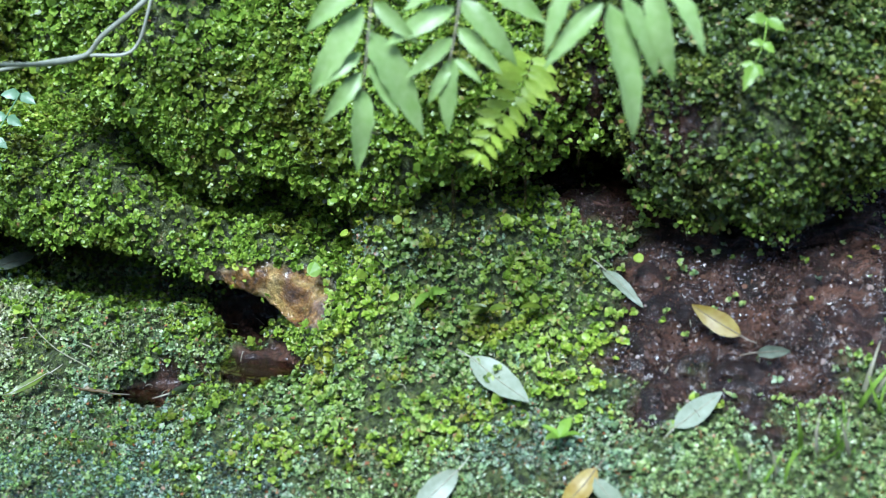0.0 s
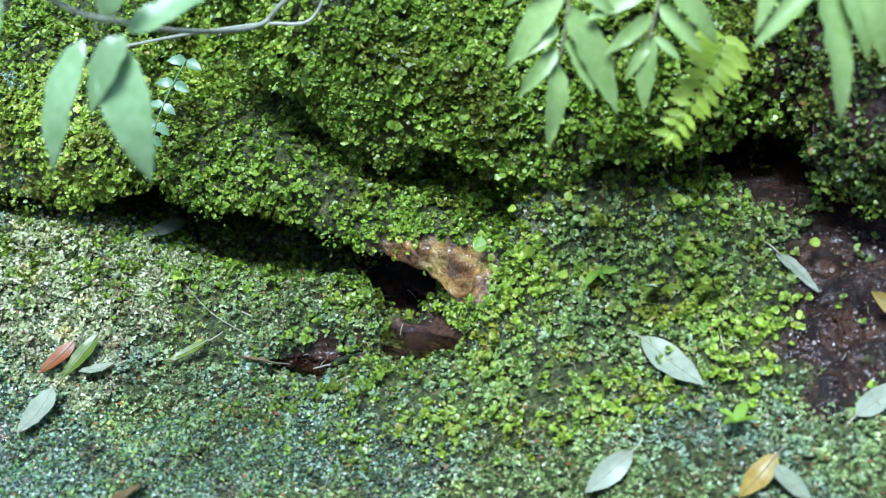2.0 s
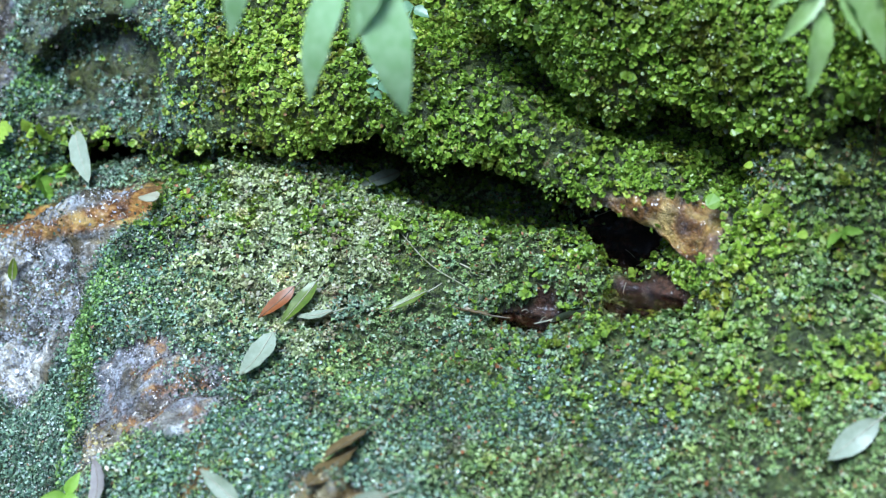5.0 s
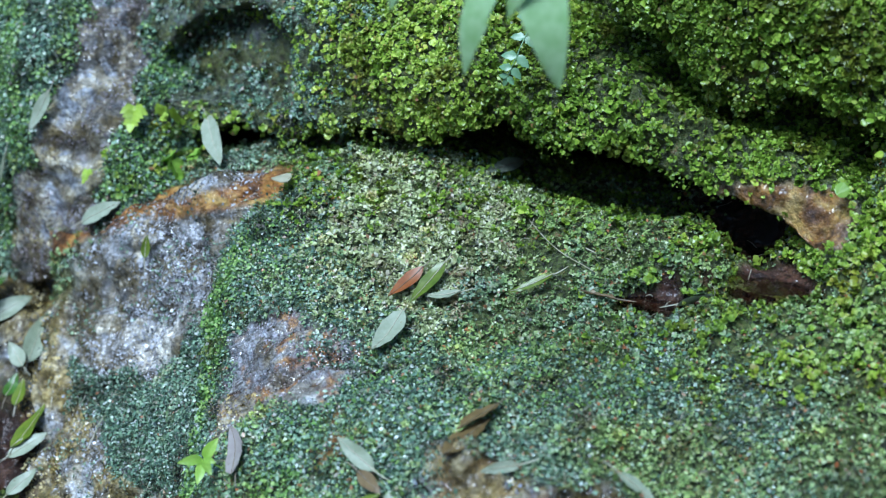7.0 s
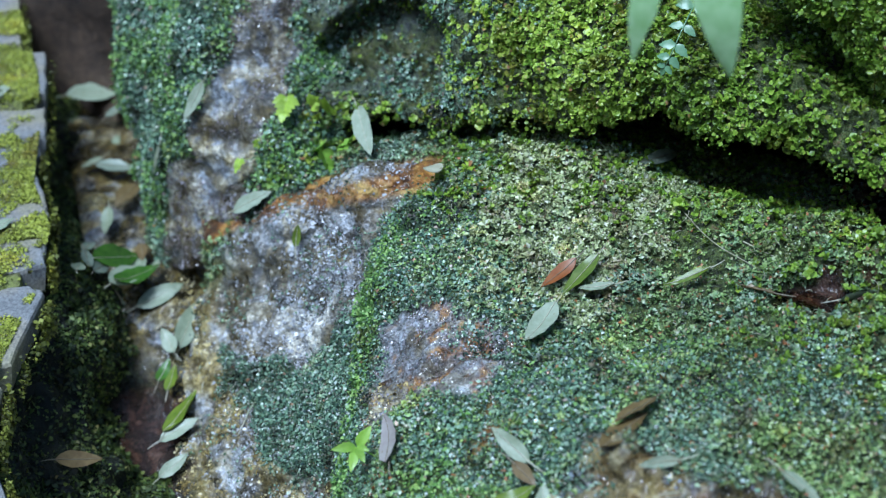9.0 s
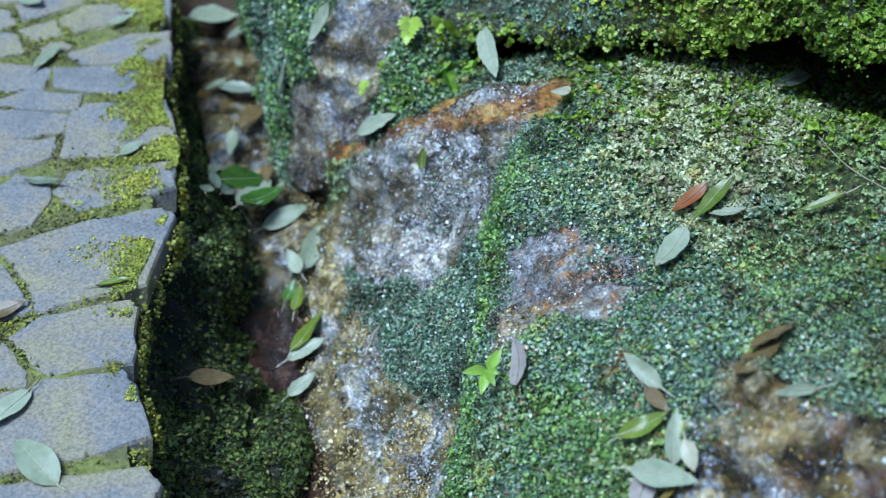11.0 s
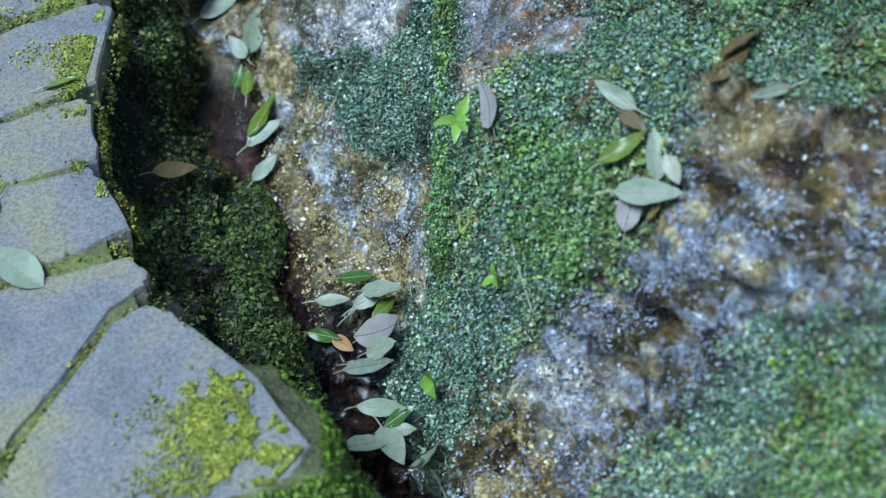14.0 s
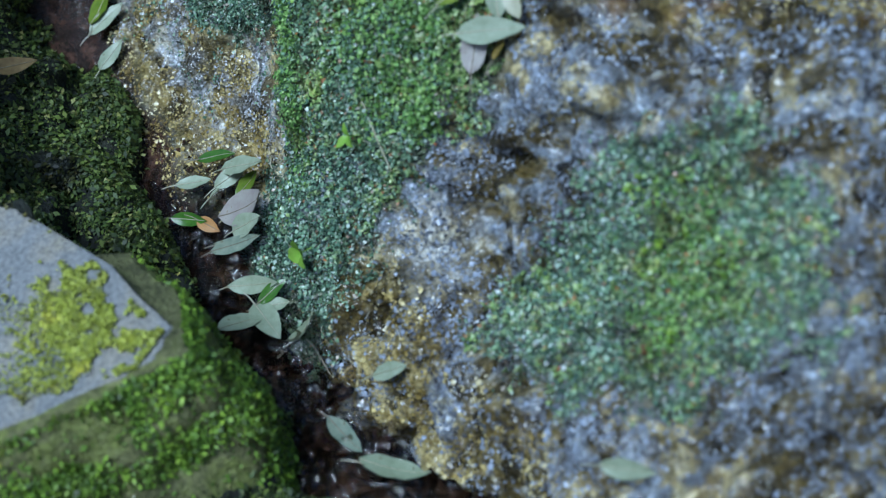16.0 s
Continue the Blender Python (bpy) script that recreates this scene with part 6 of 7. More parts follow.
fallen_leaf((-0.744, 0.948, 0.109), (-0.714, 0.961, 0.123), 0.45, "pale", GUL, lift=0.009)
fallen_leaf((-0.734, 0.953, 0.111), (-0.687, 0.921, 0.142), 0.3, "pale", GUL, lift=0.009)
fallen_leaf((-0.725, 0.931, 0.1), (-0.703, 0.939, 0.122), 0.55, "olive", GUL, lift=0.009)
fallen_leaf((-0.741, 0.927, 0.095), (-0.728, 0.941, 0.104), 0.4, "pale", GUL, lift=0.009)
fallen_leaf((-0.717, 0.919, 0.099), (-0.693, 0.924, 0.119), 0.45, "pale", GUL, lift=0.009)
fallen_leaf((-0.787, 0.916, 0.096), (-0.746, 0.913, 0.093), 0.35, "green", GUL, lift=0.009)
fallen_leaf((-0.759, 0.909, 0.092), (-0.734, 0.897, 0.084), 0.5, "orange", GUL, lift=0.009)
fallen_leaf((-0.716, 0.91, 0.092), (-0.661, 0.886, 0.134), 0.45, "pinkish", GUL, lift=0.009)
fallen_leaf((-0.704, 0.897, 0.091), (-0.669, 0.877, 0.123), 0.45, "pale", GUL, lift=0.009)
fallen_leaf((-0.732, 0.883, 0.078), (-0.676, 0.871, 0.103), 0.24, "dull", GUL, lift=0.009)
fallen_leaf((-0.729, 0.884, 0.077), (-0.692, 0.876, 0.086), 0.22, "dull", GUL, lift=0.009)
fallen_leaf((-0.717, 0.853, 0.063), (-0.664, 0.838, 0.078), 0.3, "pale", GUL, lift=0.009)
fallen_leaf((-0.69, 0.822, 0.061), (-0.664, 0.836, 0.076), 0.4, "green", GUL, lift=0.009)
fallen_leaf((-0.686, 0.821, 0.059), (-0.659, 0.821, 0.064), 0.5, "pale", GUL, lift=0.009)
fallen_leaf((-0.697, 0.768, 0.081), (-0.684, 0.803, 0.054), 0.4, "pale", GUL, tree=wall_tree, lift=0.009)
fallen_leaf((-0.694, 0.816, 0.06), (-0.664, 0.78, 0.049), 0.5, "pale", GUL, lift=0.009)
fallen_leaf((-0.648, 0.778, 0.04), (-0.622, 0.788, 0.068), 0.45, "pale", GUL, lift=0.009)
fallen_leaf((-0.605, 0.762, 0.06), (-0.612, 0.778, 0.075), 0.2, "dull", GUL, lift=0.009)
fallen_leaf((-0.543, 0.718, 0.076), (-0.509, 0.7, 0.097), 0.34, "pale", GUL, lift=0.009)
fallen_leaf((-0.608, 0.703, 0.03), (-0.574, 0.665, 0.027), 0.32, "dull", GUL, lift=0.009)
fallen_leaf((-0.579, 0.651, 0.029), (-0.523, 0.649, 0.018), 0.36, "pale", GUL, lift=0.009)
fallen_leaf((-0.375, 0.598, 0.11), (-0.336, 0.582, 0.116), 0.4, "pale", ROCK)
fallen_leaf((-1.268, 1.218, 0.456), (-1.258, 1.263, 0.464), 0.3, "pale", PAVE, flat=True)
fallen_leaf((-1.092, 1.113, 0.395), (-1.075, 1.136, 0.409), 0.5, "pale", PAVE, flat=True)
fallen_leaf((-1.171, 1.052, 0.386), (-1.128, 1.059, 0.387), 0.22, "dull", PAVE, flat=True)
fallen_leaf((-1.224, 1.308, 0.476), (-1.2, 1.334, 0.483), 0.3, "pale", PAVE, flat=True)
fallen_leaf((-1.221, 1.339, 0.495), (-1.202, 1.34, 0.486), 0.4, "pale", PAVE, flat=True)
fallen_leaf((-1.37, 1.34, 0.502), (-1.324, 1.324, 0.497), 0.5, "pale", PAVE, flat=True)
fallen_leaf((-1.021, 0.945, 0.337), (-0.99, 0.96, 0.338), 0.2, "olive", PAVE, flat=True)
fallen_leaf((-1.108, 0.878, 0.311), (-1.073, 0.906, 0.325), 0.4, "brown", PAVE, flat=True)
fallen_leaf((-1.013, 0.822, 0.293), (-1.025, 0.774, 0.278), 0.42, "pale", PAVE, flat=True)
fallen_leaf((-0.936, 0.743, 0.257), (-0.996, 0.771, 0.274), 0.46, "pale", PAVE, flat=True)
fallen_leaf((-0.728, 0.561, 0.113), (-0.709, 0.583, 0.134), 0.5, "pale", WALL, tree=wall_tree)

# leaves gathered at the head of the gully
fallen_leaf((-1.191, 1.504, 0.475), (-1.189, 1.535, 0.483), 0.39, "pale", GUL, tree=wall_tree, lift=0.016)
fallen_leaf((-1.164, 1.495, 0.450), (-1.154, 1.521, 0.456), 0.39, "dull", GUL, tree=wall_tree, lift=0.016)
fallen_leaf((-1.147, 1.472, 0.412), (-1.125, 1.451, 0.407), 0.43, "pale", GUL, tree=wall_tree, lift=0.016)
fallen_leaf((-0.992, 1.221, 0.323), (-0.988, 1.258, 0.332), 0.37, "green", GUL, tree=wall_tree, lift=0.016)
fallen_leaf((-0.987, 1.250, 0.326), (-0.978, 1.278, 0.333), 0.37, "pale", GUL, tree=wall_tree, lift=0.016)
fallen_leaf((-1.042, 1.206, 0.356), (-1.019, 1.187, 0.351), 0.44, "dull", GUL, tree=wall_tree, lift=0.016)
fallen_leaf((-1.076, 1.328, 0.366), (-1.070, 1.297, 0.358), 0.38, "pale", GUL, tree=wall_tree, lift=0.016)
fallen_leaf((-1.133, 1.415, 0.392), (-1.150, 1.386, 0.385), 0.44, "pale", GUL, tree=wall_tree, lift=0.016)
fallen_leaf((-1.022, 1.300, 0.332), (-1.008, 1.279, 0.327), 0.41, "brown", GUL, tree=wall_tree, lift=0.016)

# ---- plants ----
def lancet(name, p0, p1, ratio, mat, parent, up=(0, -0.85, 0.5), curl=-0.15, serrate=0.12, rows=10, label="", fold=0.25):
    """A narrow leaflet from p0 to p1 as a part of a plant."""
    COUNT[0] += 1
    me = blade_mesh((Vector(p1) - Vector(p0)).length, ratio, curl, COUNT[0], rows, serrate, 0.7, fold)
    ob = part(name, me, mat, parent, label)
    ob.matrix_world = along(Vector(p0), Vector(p1), up)
    return ob


def fern(stem, leaflets_at, ratio, mat, label, up=(0, -0.85, 0.5), thick=0.0012):
    ob = tagged(new("fern"), label, "fern")
    part("rachis", tube("rachis", stem, thick), straw_mat, ob)
    for p0, p1 in leaflets_at:
        lancet("leaflet", p0, p1, ratio, mat, ob, (up[0] + random.uniform(-0.5, 0.5), up[1], up[2]))
    return ob


random.seed(5)
fern([(-0.04, 1.02, 0.88), (-0.047, 0.985, 0.837), (-0.052, 0.98, 0.793), (-0.058, 0.978, 0.736)],
     [((-0.058, 0.98, 0.797), (-0.097, 0.972, 0.733)), ((-0.059, 0.98, 0.764), (-0.092, 0.97, 0.74)), ((-0.059, 0.98, 0.749), (-0.088, 0.97, 0.713)), ((-0.058, 0.98, 0.738), (-0.062, 0.972, 0.675)),
      ((-0.052, 0.98, 0.78), (-0.012, 0.972, 0.703)), ((-0.053, 0.98, 0.756), (-0.032, 0.97, 0.718)), ((-0.05, 0.98, 0.8), (-0.018, 0.97, 0.772)), ((-0.05, 0.982, 0.82), (-0.1, 0.975, 0.78)), ((-0.047, 0.984, 0.835), (-0.01, 0.98, 0.81))],
     0.3, frond_mat, "green fern frond hanging over the mossy rock")
fern([(0.02, 1.03, 0.88), (0.014, 0.985, 0.837), (0.011, 0.98, 0.793), (0.005, 0.978, 0.756)],
     [((0.008, 0.98, 0.797), (-0.042, 0.972, 0.771)), ((0.007, 0.98, 0.774), (-0.026, 0.97, 0.747)), ((0.005, 0.98, 0.76), (0.003, 0.972, 0.705)), ((0.009, 0.98, 0.759), (0.028, 0.972, 0.743)),
      ((0.011, 0.98, 0.782), (0.043, 0.972, 0.749)), ((0.013, 0.98, 0.803), (0.055, 0.972, 0.756)), ((0.005, 0.98, 0.754), (-0.011, 0.975, 0.727)), ((0.013, 0.982, 0.82), (-0.03, 0.975, 0.795)), ((0.014, 0.984, 0.83), (0.075, 0.978, 0.785))],
     0.3, frond_mat, "green fern frond hanging over the mossy rock")
fern([(0.15, 0.99, 0.92), (0.127, 0.94, 0.861), (0.117, 0.93, 0.817)],
     [((0.108, 0.93, 0.808), (0.068, 0.922, 0.764)), ((0.116, 0.93, 0.808), (0.136, 0.92, 0.713)), ((0.125, 0.93, 0.812), (0.149, 0.922, 0.757)), ((0.14, 0.93, 0.82), (0.158, 0.922, 0.753)), ((0.155, 0.93, 0.82), (0.181, 0.922, 0.773)),
      ((0.085, 0.93, 0.82), (0.068, 0.922, 0.773)), ((0.118, 0.93, 0.84), (0.08, 0.925, 0.805))],
     0.27, frond_mat, "pale green fern frond with long drooping leaflets")


def small_fern(points, n, reach, mat, label, up=(0, -0.85, 0.5), ratio=0.62):
    """A short frond: toothed lobes in pairs along its rib, shorter towards the tip."""
    rib = spline(np.array(points, float), n)
    ob = tagged(new("fern"), label, "fern")
    part("rachis", tube("rachis", points, 0.0007), mat, ob)
    for k in range(n):
        d = rib[min(k + 1, n - 1)] - rib[max(k - 1, 0)]
        d /= np.linalg.norm(d)
        side = np.cross(d, np.array(up))
        side /= np.linalg.norm(side)
        size = reach * (1.0 - 0.55 * k / n) * random.uniform(0.85, 1.1)
        for s in (-1, 1):
            q = rib[k] + s * side * size * 0.9 + d * size * random.uniform(0.25, 0.5) - np.array(up) * 0.002
            lancet("leaflet", rib[k], q, ratio, mat, ob, (up[0] + random.uniform(-0.3, 0.3), up[1], up[2]), -0.1, 0.18, 6, fold=0.1)
    lancet("leaflet", rib[-1], rib[-1] + (rib[-1] - rib[-2]) * 1.2, 0.5, mat, ob, up, -0.1, 0.18, 6)
    return ob


small_fern([(0.068, 1.04, 0.748), (0.06, 1.02, 0.731), (0.044, 1.0, 0.71), (0.028, 0.99, 0.685)], 12, 0.029, frond_yellow, "small yellowing fern with browned lobe tips", (0, -0.95, 0.3), 0.42)
small_fern([(-0.385, 1.22, 0.68), (-0.395, 1.18, 0.655), (-0.404, 1.165, 0.63), (-0.41, 1.165, 0.615)], 6, 0.02, fern_dark, "tiny fern frond hanging on the mossy ledge")
small_fern([(0.252, 1.06, 0.775), (0.246, 1.04, 0.76), (0.238, 1.03, 0.745)], 3, 0.016, sprout_mat, "small green seedling on the mossy boulder")


def leafy_branch():
    ob = tagged(new("branch"), "thin grey twig with hanging glossy green leaves", "branch")
    twig = part("twig", tube("twig", [(-0.2, 1.16, 0.83), (-0.241, 1.12, 0.782), (-0.279, 1.12, 0.752), (-0.297, 1.12, 0.734), (-0.32, 1.08, 0.735), (-0.345, 0.98, 0.755), (-0.35, 0.9, 0.775), (-0.375, 0.88, 0.785), (-0.41, 0.87, 0.805), (-0.47, 0.87, 0.83)], 0.0024, None, 0.3, 8, 60), twig_mat, ob)
    part("side_twig", tube("side_twig", [(-0.292, 1.12, 0.734), (-0.256, 1.12, 0.739), (-0.238, 1.12, 0.782), (-0.228, 1.14, 0.83)], 0.0016, None, 0.3, 8, 24), twig_mat, ob)
    part("side_twig", tube("side_twig", [(-0.297, 1.12, 0.734), (-0.368, 1.12, 0.722), (-0.43, 1.11, 0.71)], 0.0018, None, 0.4, 8, 24), twig_mat, ob)
    for p0, p1, ratio in (((-0.352, 0.86, 0.772), (-0.328, 0.85, 0.679), 0.36), ((-0.374, 0.86, 0.772), (-0.397, 0.85, 0.686), 0.27), ((-0.424, 0.86, 0.803), (-0.447, 0.85, 0.727), 0.33), ((-0.345, 0.862, 0.776), (-0.367, 0.85, 0.726), 0.42),
                          ((-0.345, 0.88, 0.776), (-0.295, 0.9, 0.797), 0.34), ((-0.49, 0.86, 0.79), (-0.512, 0.85, 0.741), 0.4), ((-0.36, 0.87, 0.785), (-0.335, 0.87, 0.82), 0.4), ((-0.41, 0.87, 0.805), (-0.37, 0.86, 0.83), 0.38)):
        lancet("leaf", p0, p1, ratio, glossy_leaf, ob, (random.uniform(-0.3, 0.3), -0.8, 0.7), -0.2, 0.0, fold=0.07)
    return ob


leafy_branch()


def seedling(at, leaves, label, mat=sprout_mat, tree=ground_tree, height=0.016, towards=None):
    """A sprout: a short stem and leaves given by turn, length, ratio and rise."""
    q, n = rest(at, tree)
    ob = tagged(new("seedling"), label, "plant")
    top = q + n * height
    part("stem", tube("stem", [q - n * 0.003, q + n * 0.45 * height, top], 0.0007), mat, ob)
    n = Vector(towards).normalized() if towards else n
    side = n.cross(Vector((0, 0, 1))).normalized()
    fore = n.cross(side)
    for turn, length, ratio, rise in leaves:
        d = (side * math.cos(radians(turn)) + fore * math.sin(radians(turn))) * math.cos(radians(rise)) + n * math.sin(radians(rise))
        lancet("leaf", top, top + d * length, ratio, mat, ob, n, -0.15, 0.0, 8)
    return ob


seedling((-0.004, 1.1, 0.535), [(95, 0.026, 0.34, 60), (190, 0.022, 0.34, 20), (150, 0.014, 0.4, 40)], "bright green sprout standing in the moss")
seedling((0.046, 1.076, 0.515), [(100, 0.03, 0.28, 60), (20, 0.02, 0.4, 10), (200, 0.018, 0.4, 5), (60, 0.018, 0.4, 20)], "yellow-green sprout in the moss", LEAF["olive"])
seedling((0.085, 1.068, 0.52), [(330, 0.028, 0.4, 10), (210, 0.014, 0.4, 10)], "olive seedling leaf in the moss", LEAF["olive"])
seedling((0.091, 0.974, 0.441), [(20, 0.022, 0.45, 20), (110, 0.022, 0.45, 30), (210, 0.022, 0.45, 20), (300, 0.016, 0.45, 20)], "bright green seedling with four leaves")
seedling((-0.594, 0.943, 0.306), [(8, 0.022, 0.4, 14), (232, 0.021, 0.46, 20), (76, 0.023, 0.4, 12), (112, 0.018, 0.4, 25), (155, 0.012, 0.5, 25)], "small green seedling on the mossy rock edge", height=0.022, towards=(0.25, -0.7, 0.65))
seedling((-0.627, 0.833, 0.124), [(30, 0.016, 0.95, 25), (150, 0.016, 0.95, 25), (270, 0.016, 0.95, 25)], "three-lobed pale green seedling by the water")
seedling((-0.575, 0.845, 0.225), [(60, 0.014, 0.5, 20), (160, 0.014, 0.5, 20), (280, 0.012, 0.5, 20)], "tiny pale green seedling on moss")


def lobed_plant(at, lean, size, mat, label):
    """A small plant on the rock: a short stem with pairs of lobed leaflets and one at its tip."""
    q, n = rest(at)
    q = q + n * 0.008
    ob = tagged(new("small_plant"), label, "plant")
    d = (Vector(lean) + n * 0.5).normalized()
    side = d.cross(n).normalized()
    part("stem", tube("stem", [q - n * 0.002, q + n * 0.006 + d * size * 0.3, q + n * 0.01 + d * size], 0.0006), mat, ob)
    for k in range(4):
        base = q + n * 0.009 + d * size * (0.25 + 0.22 * k)
        for e in (-1, 1):
            tip = base + (side * e * random.uniform(0.7, 1.0) + d * 0.55 + n * random.uniform(0, 0.3)) * size * (0.62 - 0.09 * k)
            lancet("leaflet", base, tip, 0.7, mat, ob, n, -0.1, 0.2, 6, fold=0.1)
    top = q + n * 0.01 + d * size
    lancet("leaflet", top, top + d * size * 0.45, 0.8, mat, ob, n, -0.1, 0.2, 6, fold=0.1)
    return ob


for at, lean, size in (((-0.83, 1.307, 0.53), (0, -0.2, -1), 0.026), ((-0.805, 1.31, 0.512), (0.5, -0.2, 0.4), 0.02), ((-0.8, 1.295, 0.475), (0.1, -0.2, -1), 0.024), ((-0.775, 1.315, 0.515), (0.2, -0.1, 0.9), 0.02), ((-0.76, 1.29, 0.475), (0.5, -0.3, -0.4), 0.018), ((-0.86, 1.29, 0.45), (0.1, -0.2, -1), 0.014)):
    lobed_plant(at, lean, size, random.choice([sprout_mat, frond_yellow]), "small lobed green plant in the damp hollow")
for at in ((-0.785, 1.3, 0.46), (-0.74, 1.28, 0.47)):
    seedling(at, [(k * 60 + random.uniform(-30, 30), random.uniform(0.01, 0.016), 0.7, random.uniform(10, 60)) for k in range(6)], "small round-leaved green plant in the damp hollow", sprout_mat)


def disc_leaf(at, radius, mat, label):
    q, n = rest(at)
    bm = bmesh.new()
    bmesh.ops.create_circle(bm, cap_ends=True, segments=20, radius=radius)
    for v in bm.verts:
        v.co.z = 0.12 * radius * math.sin(2 * math.atan2(v.co.y, v.co.x))
        v.co.x *= 0.9
    ext = bmesh.ops.extrude_face_region(bm, geom=bm.faces[:])
    for v in ext["geom"]:
        if isinstance(v, bmesh.types.BMVert):
            v.co.z += 0.0008
    me = bpy.data.meshes.new("round_leaf")
    bm.to_mesh(me)
    bm.free()
    me.materials.append(mat)
    ob = tagged(new("round_leaf", me), label, "leaf")
    ob.matrix_world = along(q + n * 0.018, q + n * 0.018 + n.cross(Vector((1, 0, 0.2))), (n * 0.4 + Vector((0, -0.9, 0.3))).normalized())


disc_leaf((-0.63, 1.182, 0.492), 0.011, LEAF["cream"], "round pale leaf at the end of the rusty ledge")
disc_leaf((-0.111, 1.133, 0.538), 0.007, sprout_mat, "round bright green leaf on the ledge's end")
for at in ((-0.06, 1.12, 0.55), (-0.03, 1.1, 0.51), (-0.09, 1.13, 0.57), (0.17, 1.09, 0.555), (-0.045, 1.14, 0.575)):
    disc_leaf(at, random.uniform(0.004, 0.0055), frond_yellow, "round bright green leaf among the moss")


def grass(at, count, reach, label, seed, lean=(0, -0.2, 1)):
    """A tuft of thin blades."""
    r = random.Random(seed)
    ob = tagged(new("grass_tuft"), label, "grass")
    q, n = rest(at)
    for k in range(count):
        base = q + Vector((r.uniform(-0.02, 0.02), r.uniform(-0.01, 0.01), 0.0))
        tip = base + (Vector(lean) + Vector((r.uniform(-0.5, 0.5), r.uniform(-0.4, 0.2), 0))).normalized() * reach * r.uniform(0.6, 1.1)
        lancet("grass_blade", base, tip, 0.06, sprout_mat if k % 3 else straw_mat, ob, (r.uniform(-1, 1), -1, 0.3), -0.3, 0.0)


grass((0.3, 0.94, 0.45), 9, 0.05, "thin grass blades growing out of the moss", 3)
grass((0.24, 0.93, 0.44), 6, 0.04, "thin grass blades growing out of the moss", 4)
grass((0.34, 0.97, 0.48), 7, 0.055, "thin grass blades growing out of the moss", 5)
grass((-0.78, 0.57, 0.13), 4, 0.02, "small grass tuft on the step's front", 6, (0, -0.8, 0.4))


def straw(p, label="pale dry grass stalk on the moss", mat=straw_mat, radius=0.0007):
    pts = []
    for q in p:
        a, n = rest(q)
        pts.append(a + n * 0.006)
    tagged(new("stalk", tube("stalk", pts, radius, mat, 0.4, 5, 16)), label, "stalk")


straw([(-0.56, 0.862, 0.25), (-0.556, 0.845, 0.225), (-0.543, 0.825, 0.2)], radius=0.0012)
straw([(-0.7, 0.95, 0.14), (-0.68, 0.925, 0.14), (-0.664, 0.9, 0.146)])
straw([(-0.075, 1.12, 0.545), (-0.06, 1.12, 0.57)])
straw([(-0.41, 1.2, 0.49), (-0.36, 1.16, 0.46), (-0.32, 1.13, 0.44)])
straw([(-0.33, 1.16, 0.455), (-0.28, 1.14, 0.445)])
straw([(0.09, 1.03, 0.49), (0.085, 1.05, 0.505)])


def fibres():
    """Curly pale moss stalks and bits of straw, scattered."""
    r = np.random.default_rng(77)
    p, n = scatter(low_g, 2600, lambda p, n: (1 - zones(p)["bare"]) * smooth(-0.05, -0.25, p[:, 0]) * 0.35 + 0.05, 78, low_s)
    verts, faces = [], []
    for a, m in zip(p, n):
        d = r.normal(size=3)
        d -= (d @ m) * m
        d /= np.linalg.norm(d)
        e = np.cross(m, d)
        size, bend, w = r.uniform(0.006, 0.016), r.uniform(-1.4, 1.4), 0.00035
        base = len(verts)
        for k in range(5):
            t = k / 4
            c = a + m * (0.003 + 0.003 * math.sin(3 * t)) + size * (d * t + e * bend * (t - 0.5) ** 2)
            verts += [c - e * w, c + e * w, c + m * w]
        for k in range(4):
            b = base + 3 * k
            faces += [(b, b + 1, b + 4, b + 3), (b + 1, b + 2, b + 5, b + 4), (b + 2, b, b + 3, b + 5)]
    return tagged(new("moss_stalks", mesh("moss_stalks", verts, faces, straw_mat)), "pale dry stalks and fibres in the moss", "moss", kind="stuff")


fibres()

# ---- water ----
def water_sheet(name, net, nu, nv, mat, label, amp=0.0015):
    g = sheet(np.array(net), nu, nv)
    ripple = 0.6 * fbm(g, 26, 1, 12) - 1.3 * np.abs(fbm(g, 36, 1, 13)) - 0.9 * np.abs(fbm(g, 78, 1, 14)) + 0.9
    g = g + np.array([0, 0, 1.0]) * (amp * ripple)[..., None]
    me = grid_solid(name, g, mat, (0, 0, -0.09))
    return tagged(new(name, me), label, "water", kind="structure")


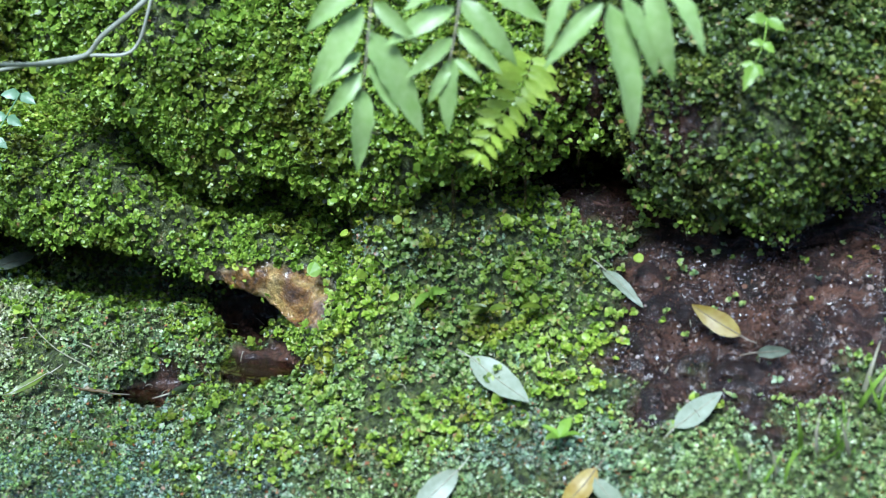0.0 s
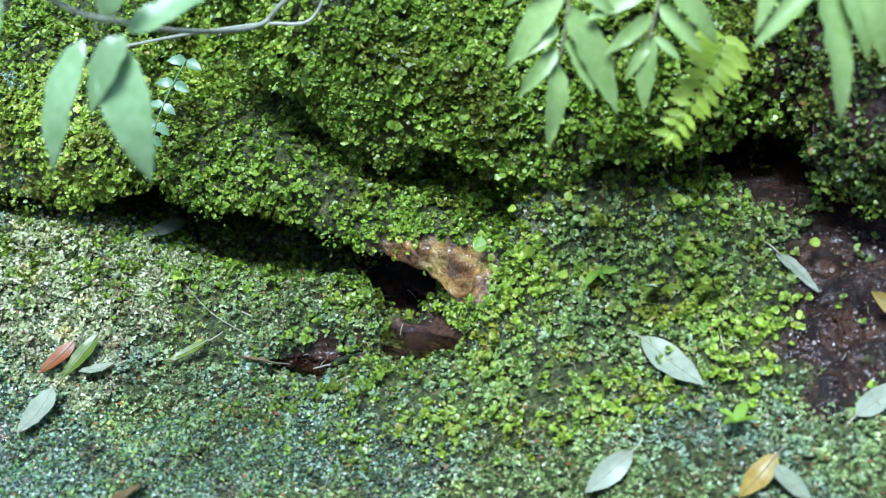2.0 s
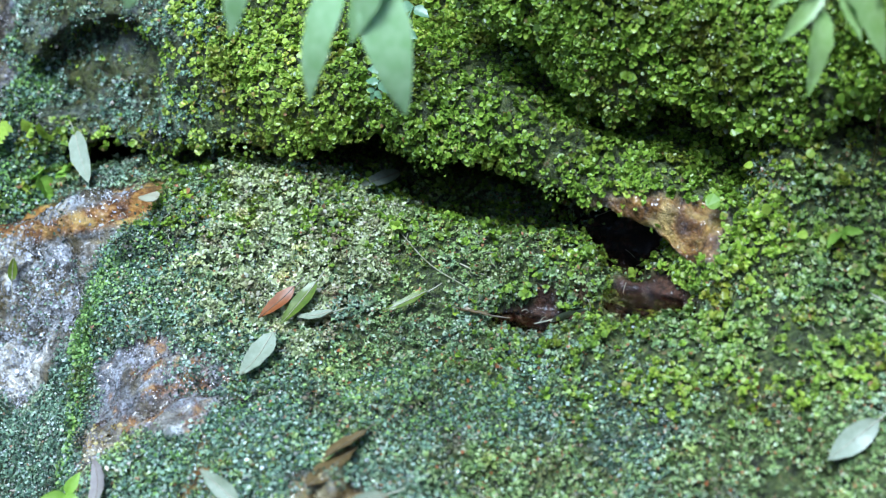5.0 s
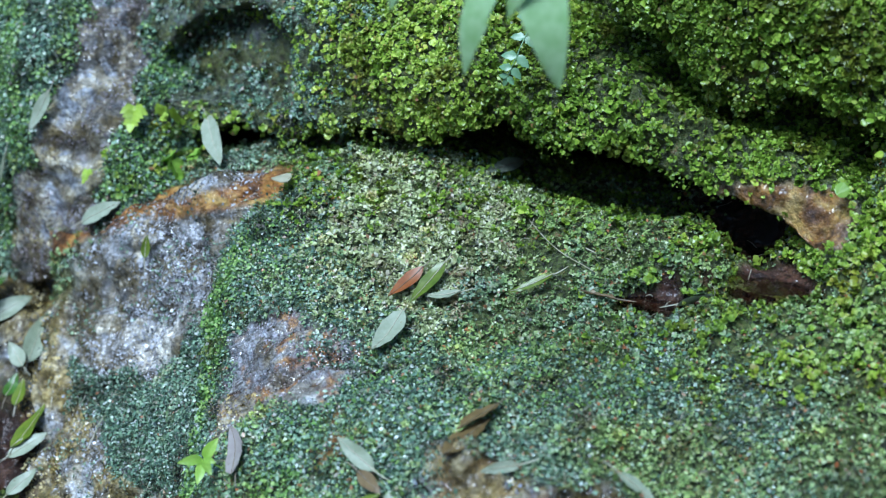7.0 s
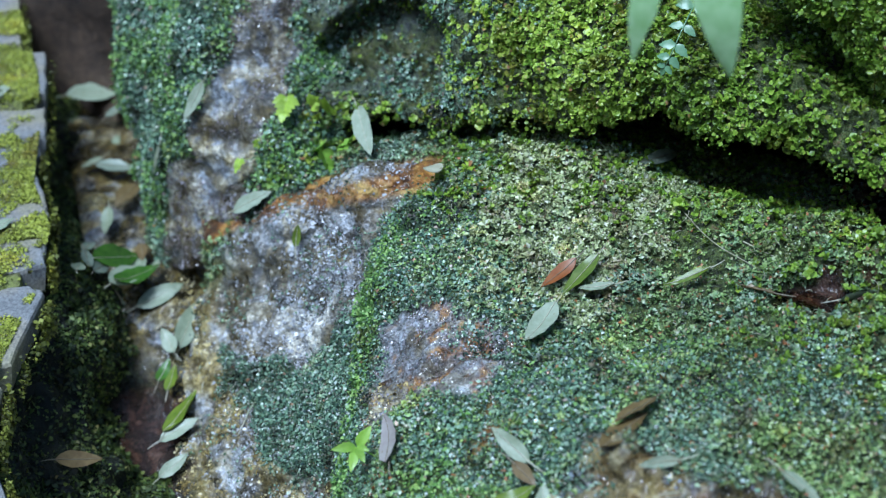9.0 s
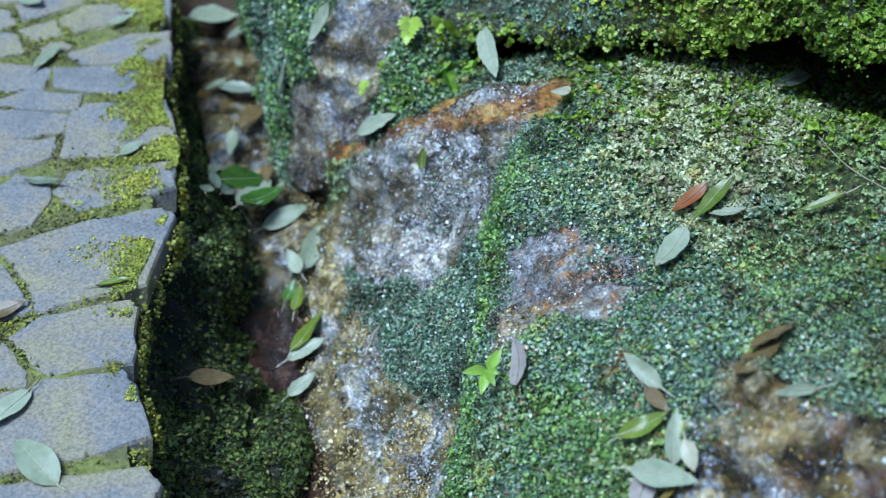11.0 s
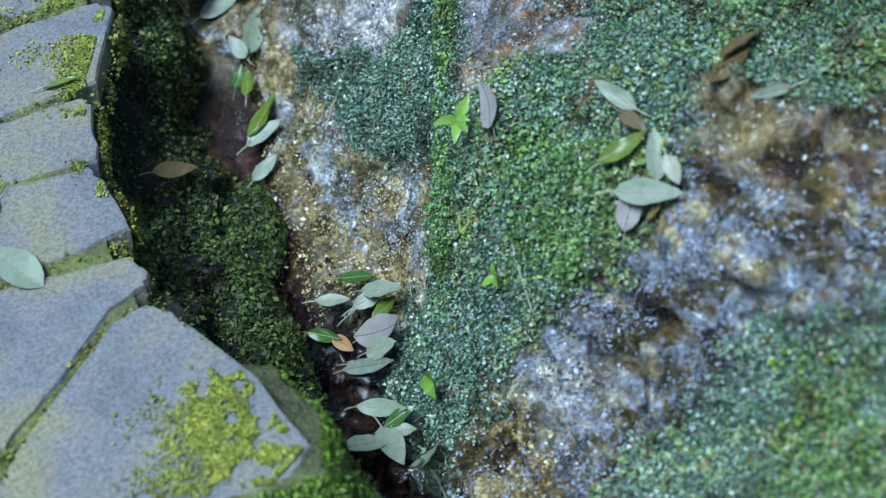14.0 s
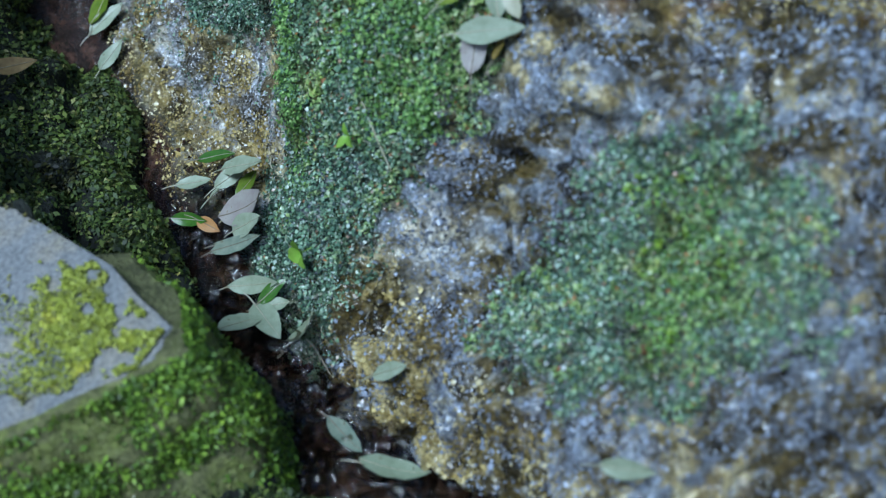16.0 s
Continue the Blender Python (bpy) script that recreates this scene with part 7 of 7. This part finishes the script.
water_sheet("water", [
    [(-0.85, 1.0, 0.105), (-0.8, 0.92, 0.1), (-0.76, 0.84, 0.072), (-0.72, 0.77, 0.055), (-0.69, 0.7, 0.041), (-0.62, 0.55, 0.024)],
    [(-0.77, 1.0, 0.11), (-0.72, 0.92, 0.102), (-0.68, 0.84, 0.074), (-0.64, 0.77, 0.058), (-0.6, 0.7, 0.044), (-0.53, 0.55, 0.026)],
    [(-0.7, 1.0, 0.105), (-0.64, 0.92, 0.1), (-0.6, 0.84, 0.07), (-0.56, 0.77, 0.055), (-0.51, 0.7, 0.041), (-0.43, 0.55, 0.024)],
], 190, 420, gully_water, "shallow clear water running down the gully", 0.011)


def pool(name, at, rx, ry, label):
    bm = bmesh.new()
    bmesh.ops.create_circle(bm, cap_ends=True, segments=32, radius=1.0)
    for v in bm.verts:
        v.co.x, v.co.y = v.co.x * rx, v.co.y * ry
    ext = bmesh.ops.extrude_face_region(bm, geom=bm.faces[:])
    for v in ext["geom"]:
        if isinstance(v, bmesh.types.BMVert):
            v.co.z -= 0.02
    bmesh.ops.recalc_face_normals(bm, faces=bm.faces)
    me = bpy.data.meshes.new(name)
    bm.to_mesh(me)
    bm.free()
    me.materials.append(pool_water)
    ob = tagged(new(name, me), label, "water", kind="structure")
    ob.location = at


pool("pool", (-0.25, 1.118, 0.425), 0.058, 0.026, "small dark pool of water in the moss")
pool("pool", (-0.145, 1.128, 0.453), 0.056, 0.036, "small dark pool under the ledge's end stone")


def drip(x, y, top, low, radius=0.0006):
    """A thin thread of falling water."""
    tagged(new("water_thread", tube("water_thread", [(x, y, top), (x + 0.0004, y, (top + low) / 2), (x, y, low)], radius, pool_water, 0.3, 6, 14)), "thin thread of dripping water", "water")


drip(-0.232, 1.17, 0.655, 0.5, 0.0004)
drip(-0.08, 1.125, 0.602, 0.575, 0.0004)
drip(0.01, 1.1, 0.63, 0.58, 0.0004)
for x, top, low in ((0.008, 0.638, 0.587), (0.069, 0.637, 0.603), (0.113, 0.662, 0.644), (-0.05, 0.623, 0.61), (0.04, 0.646, 0.624), (-0.01, 0.606, 0.594)):
    drip(x, 1.1, top, low, 0.0011)
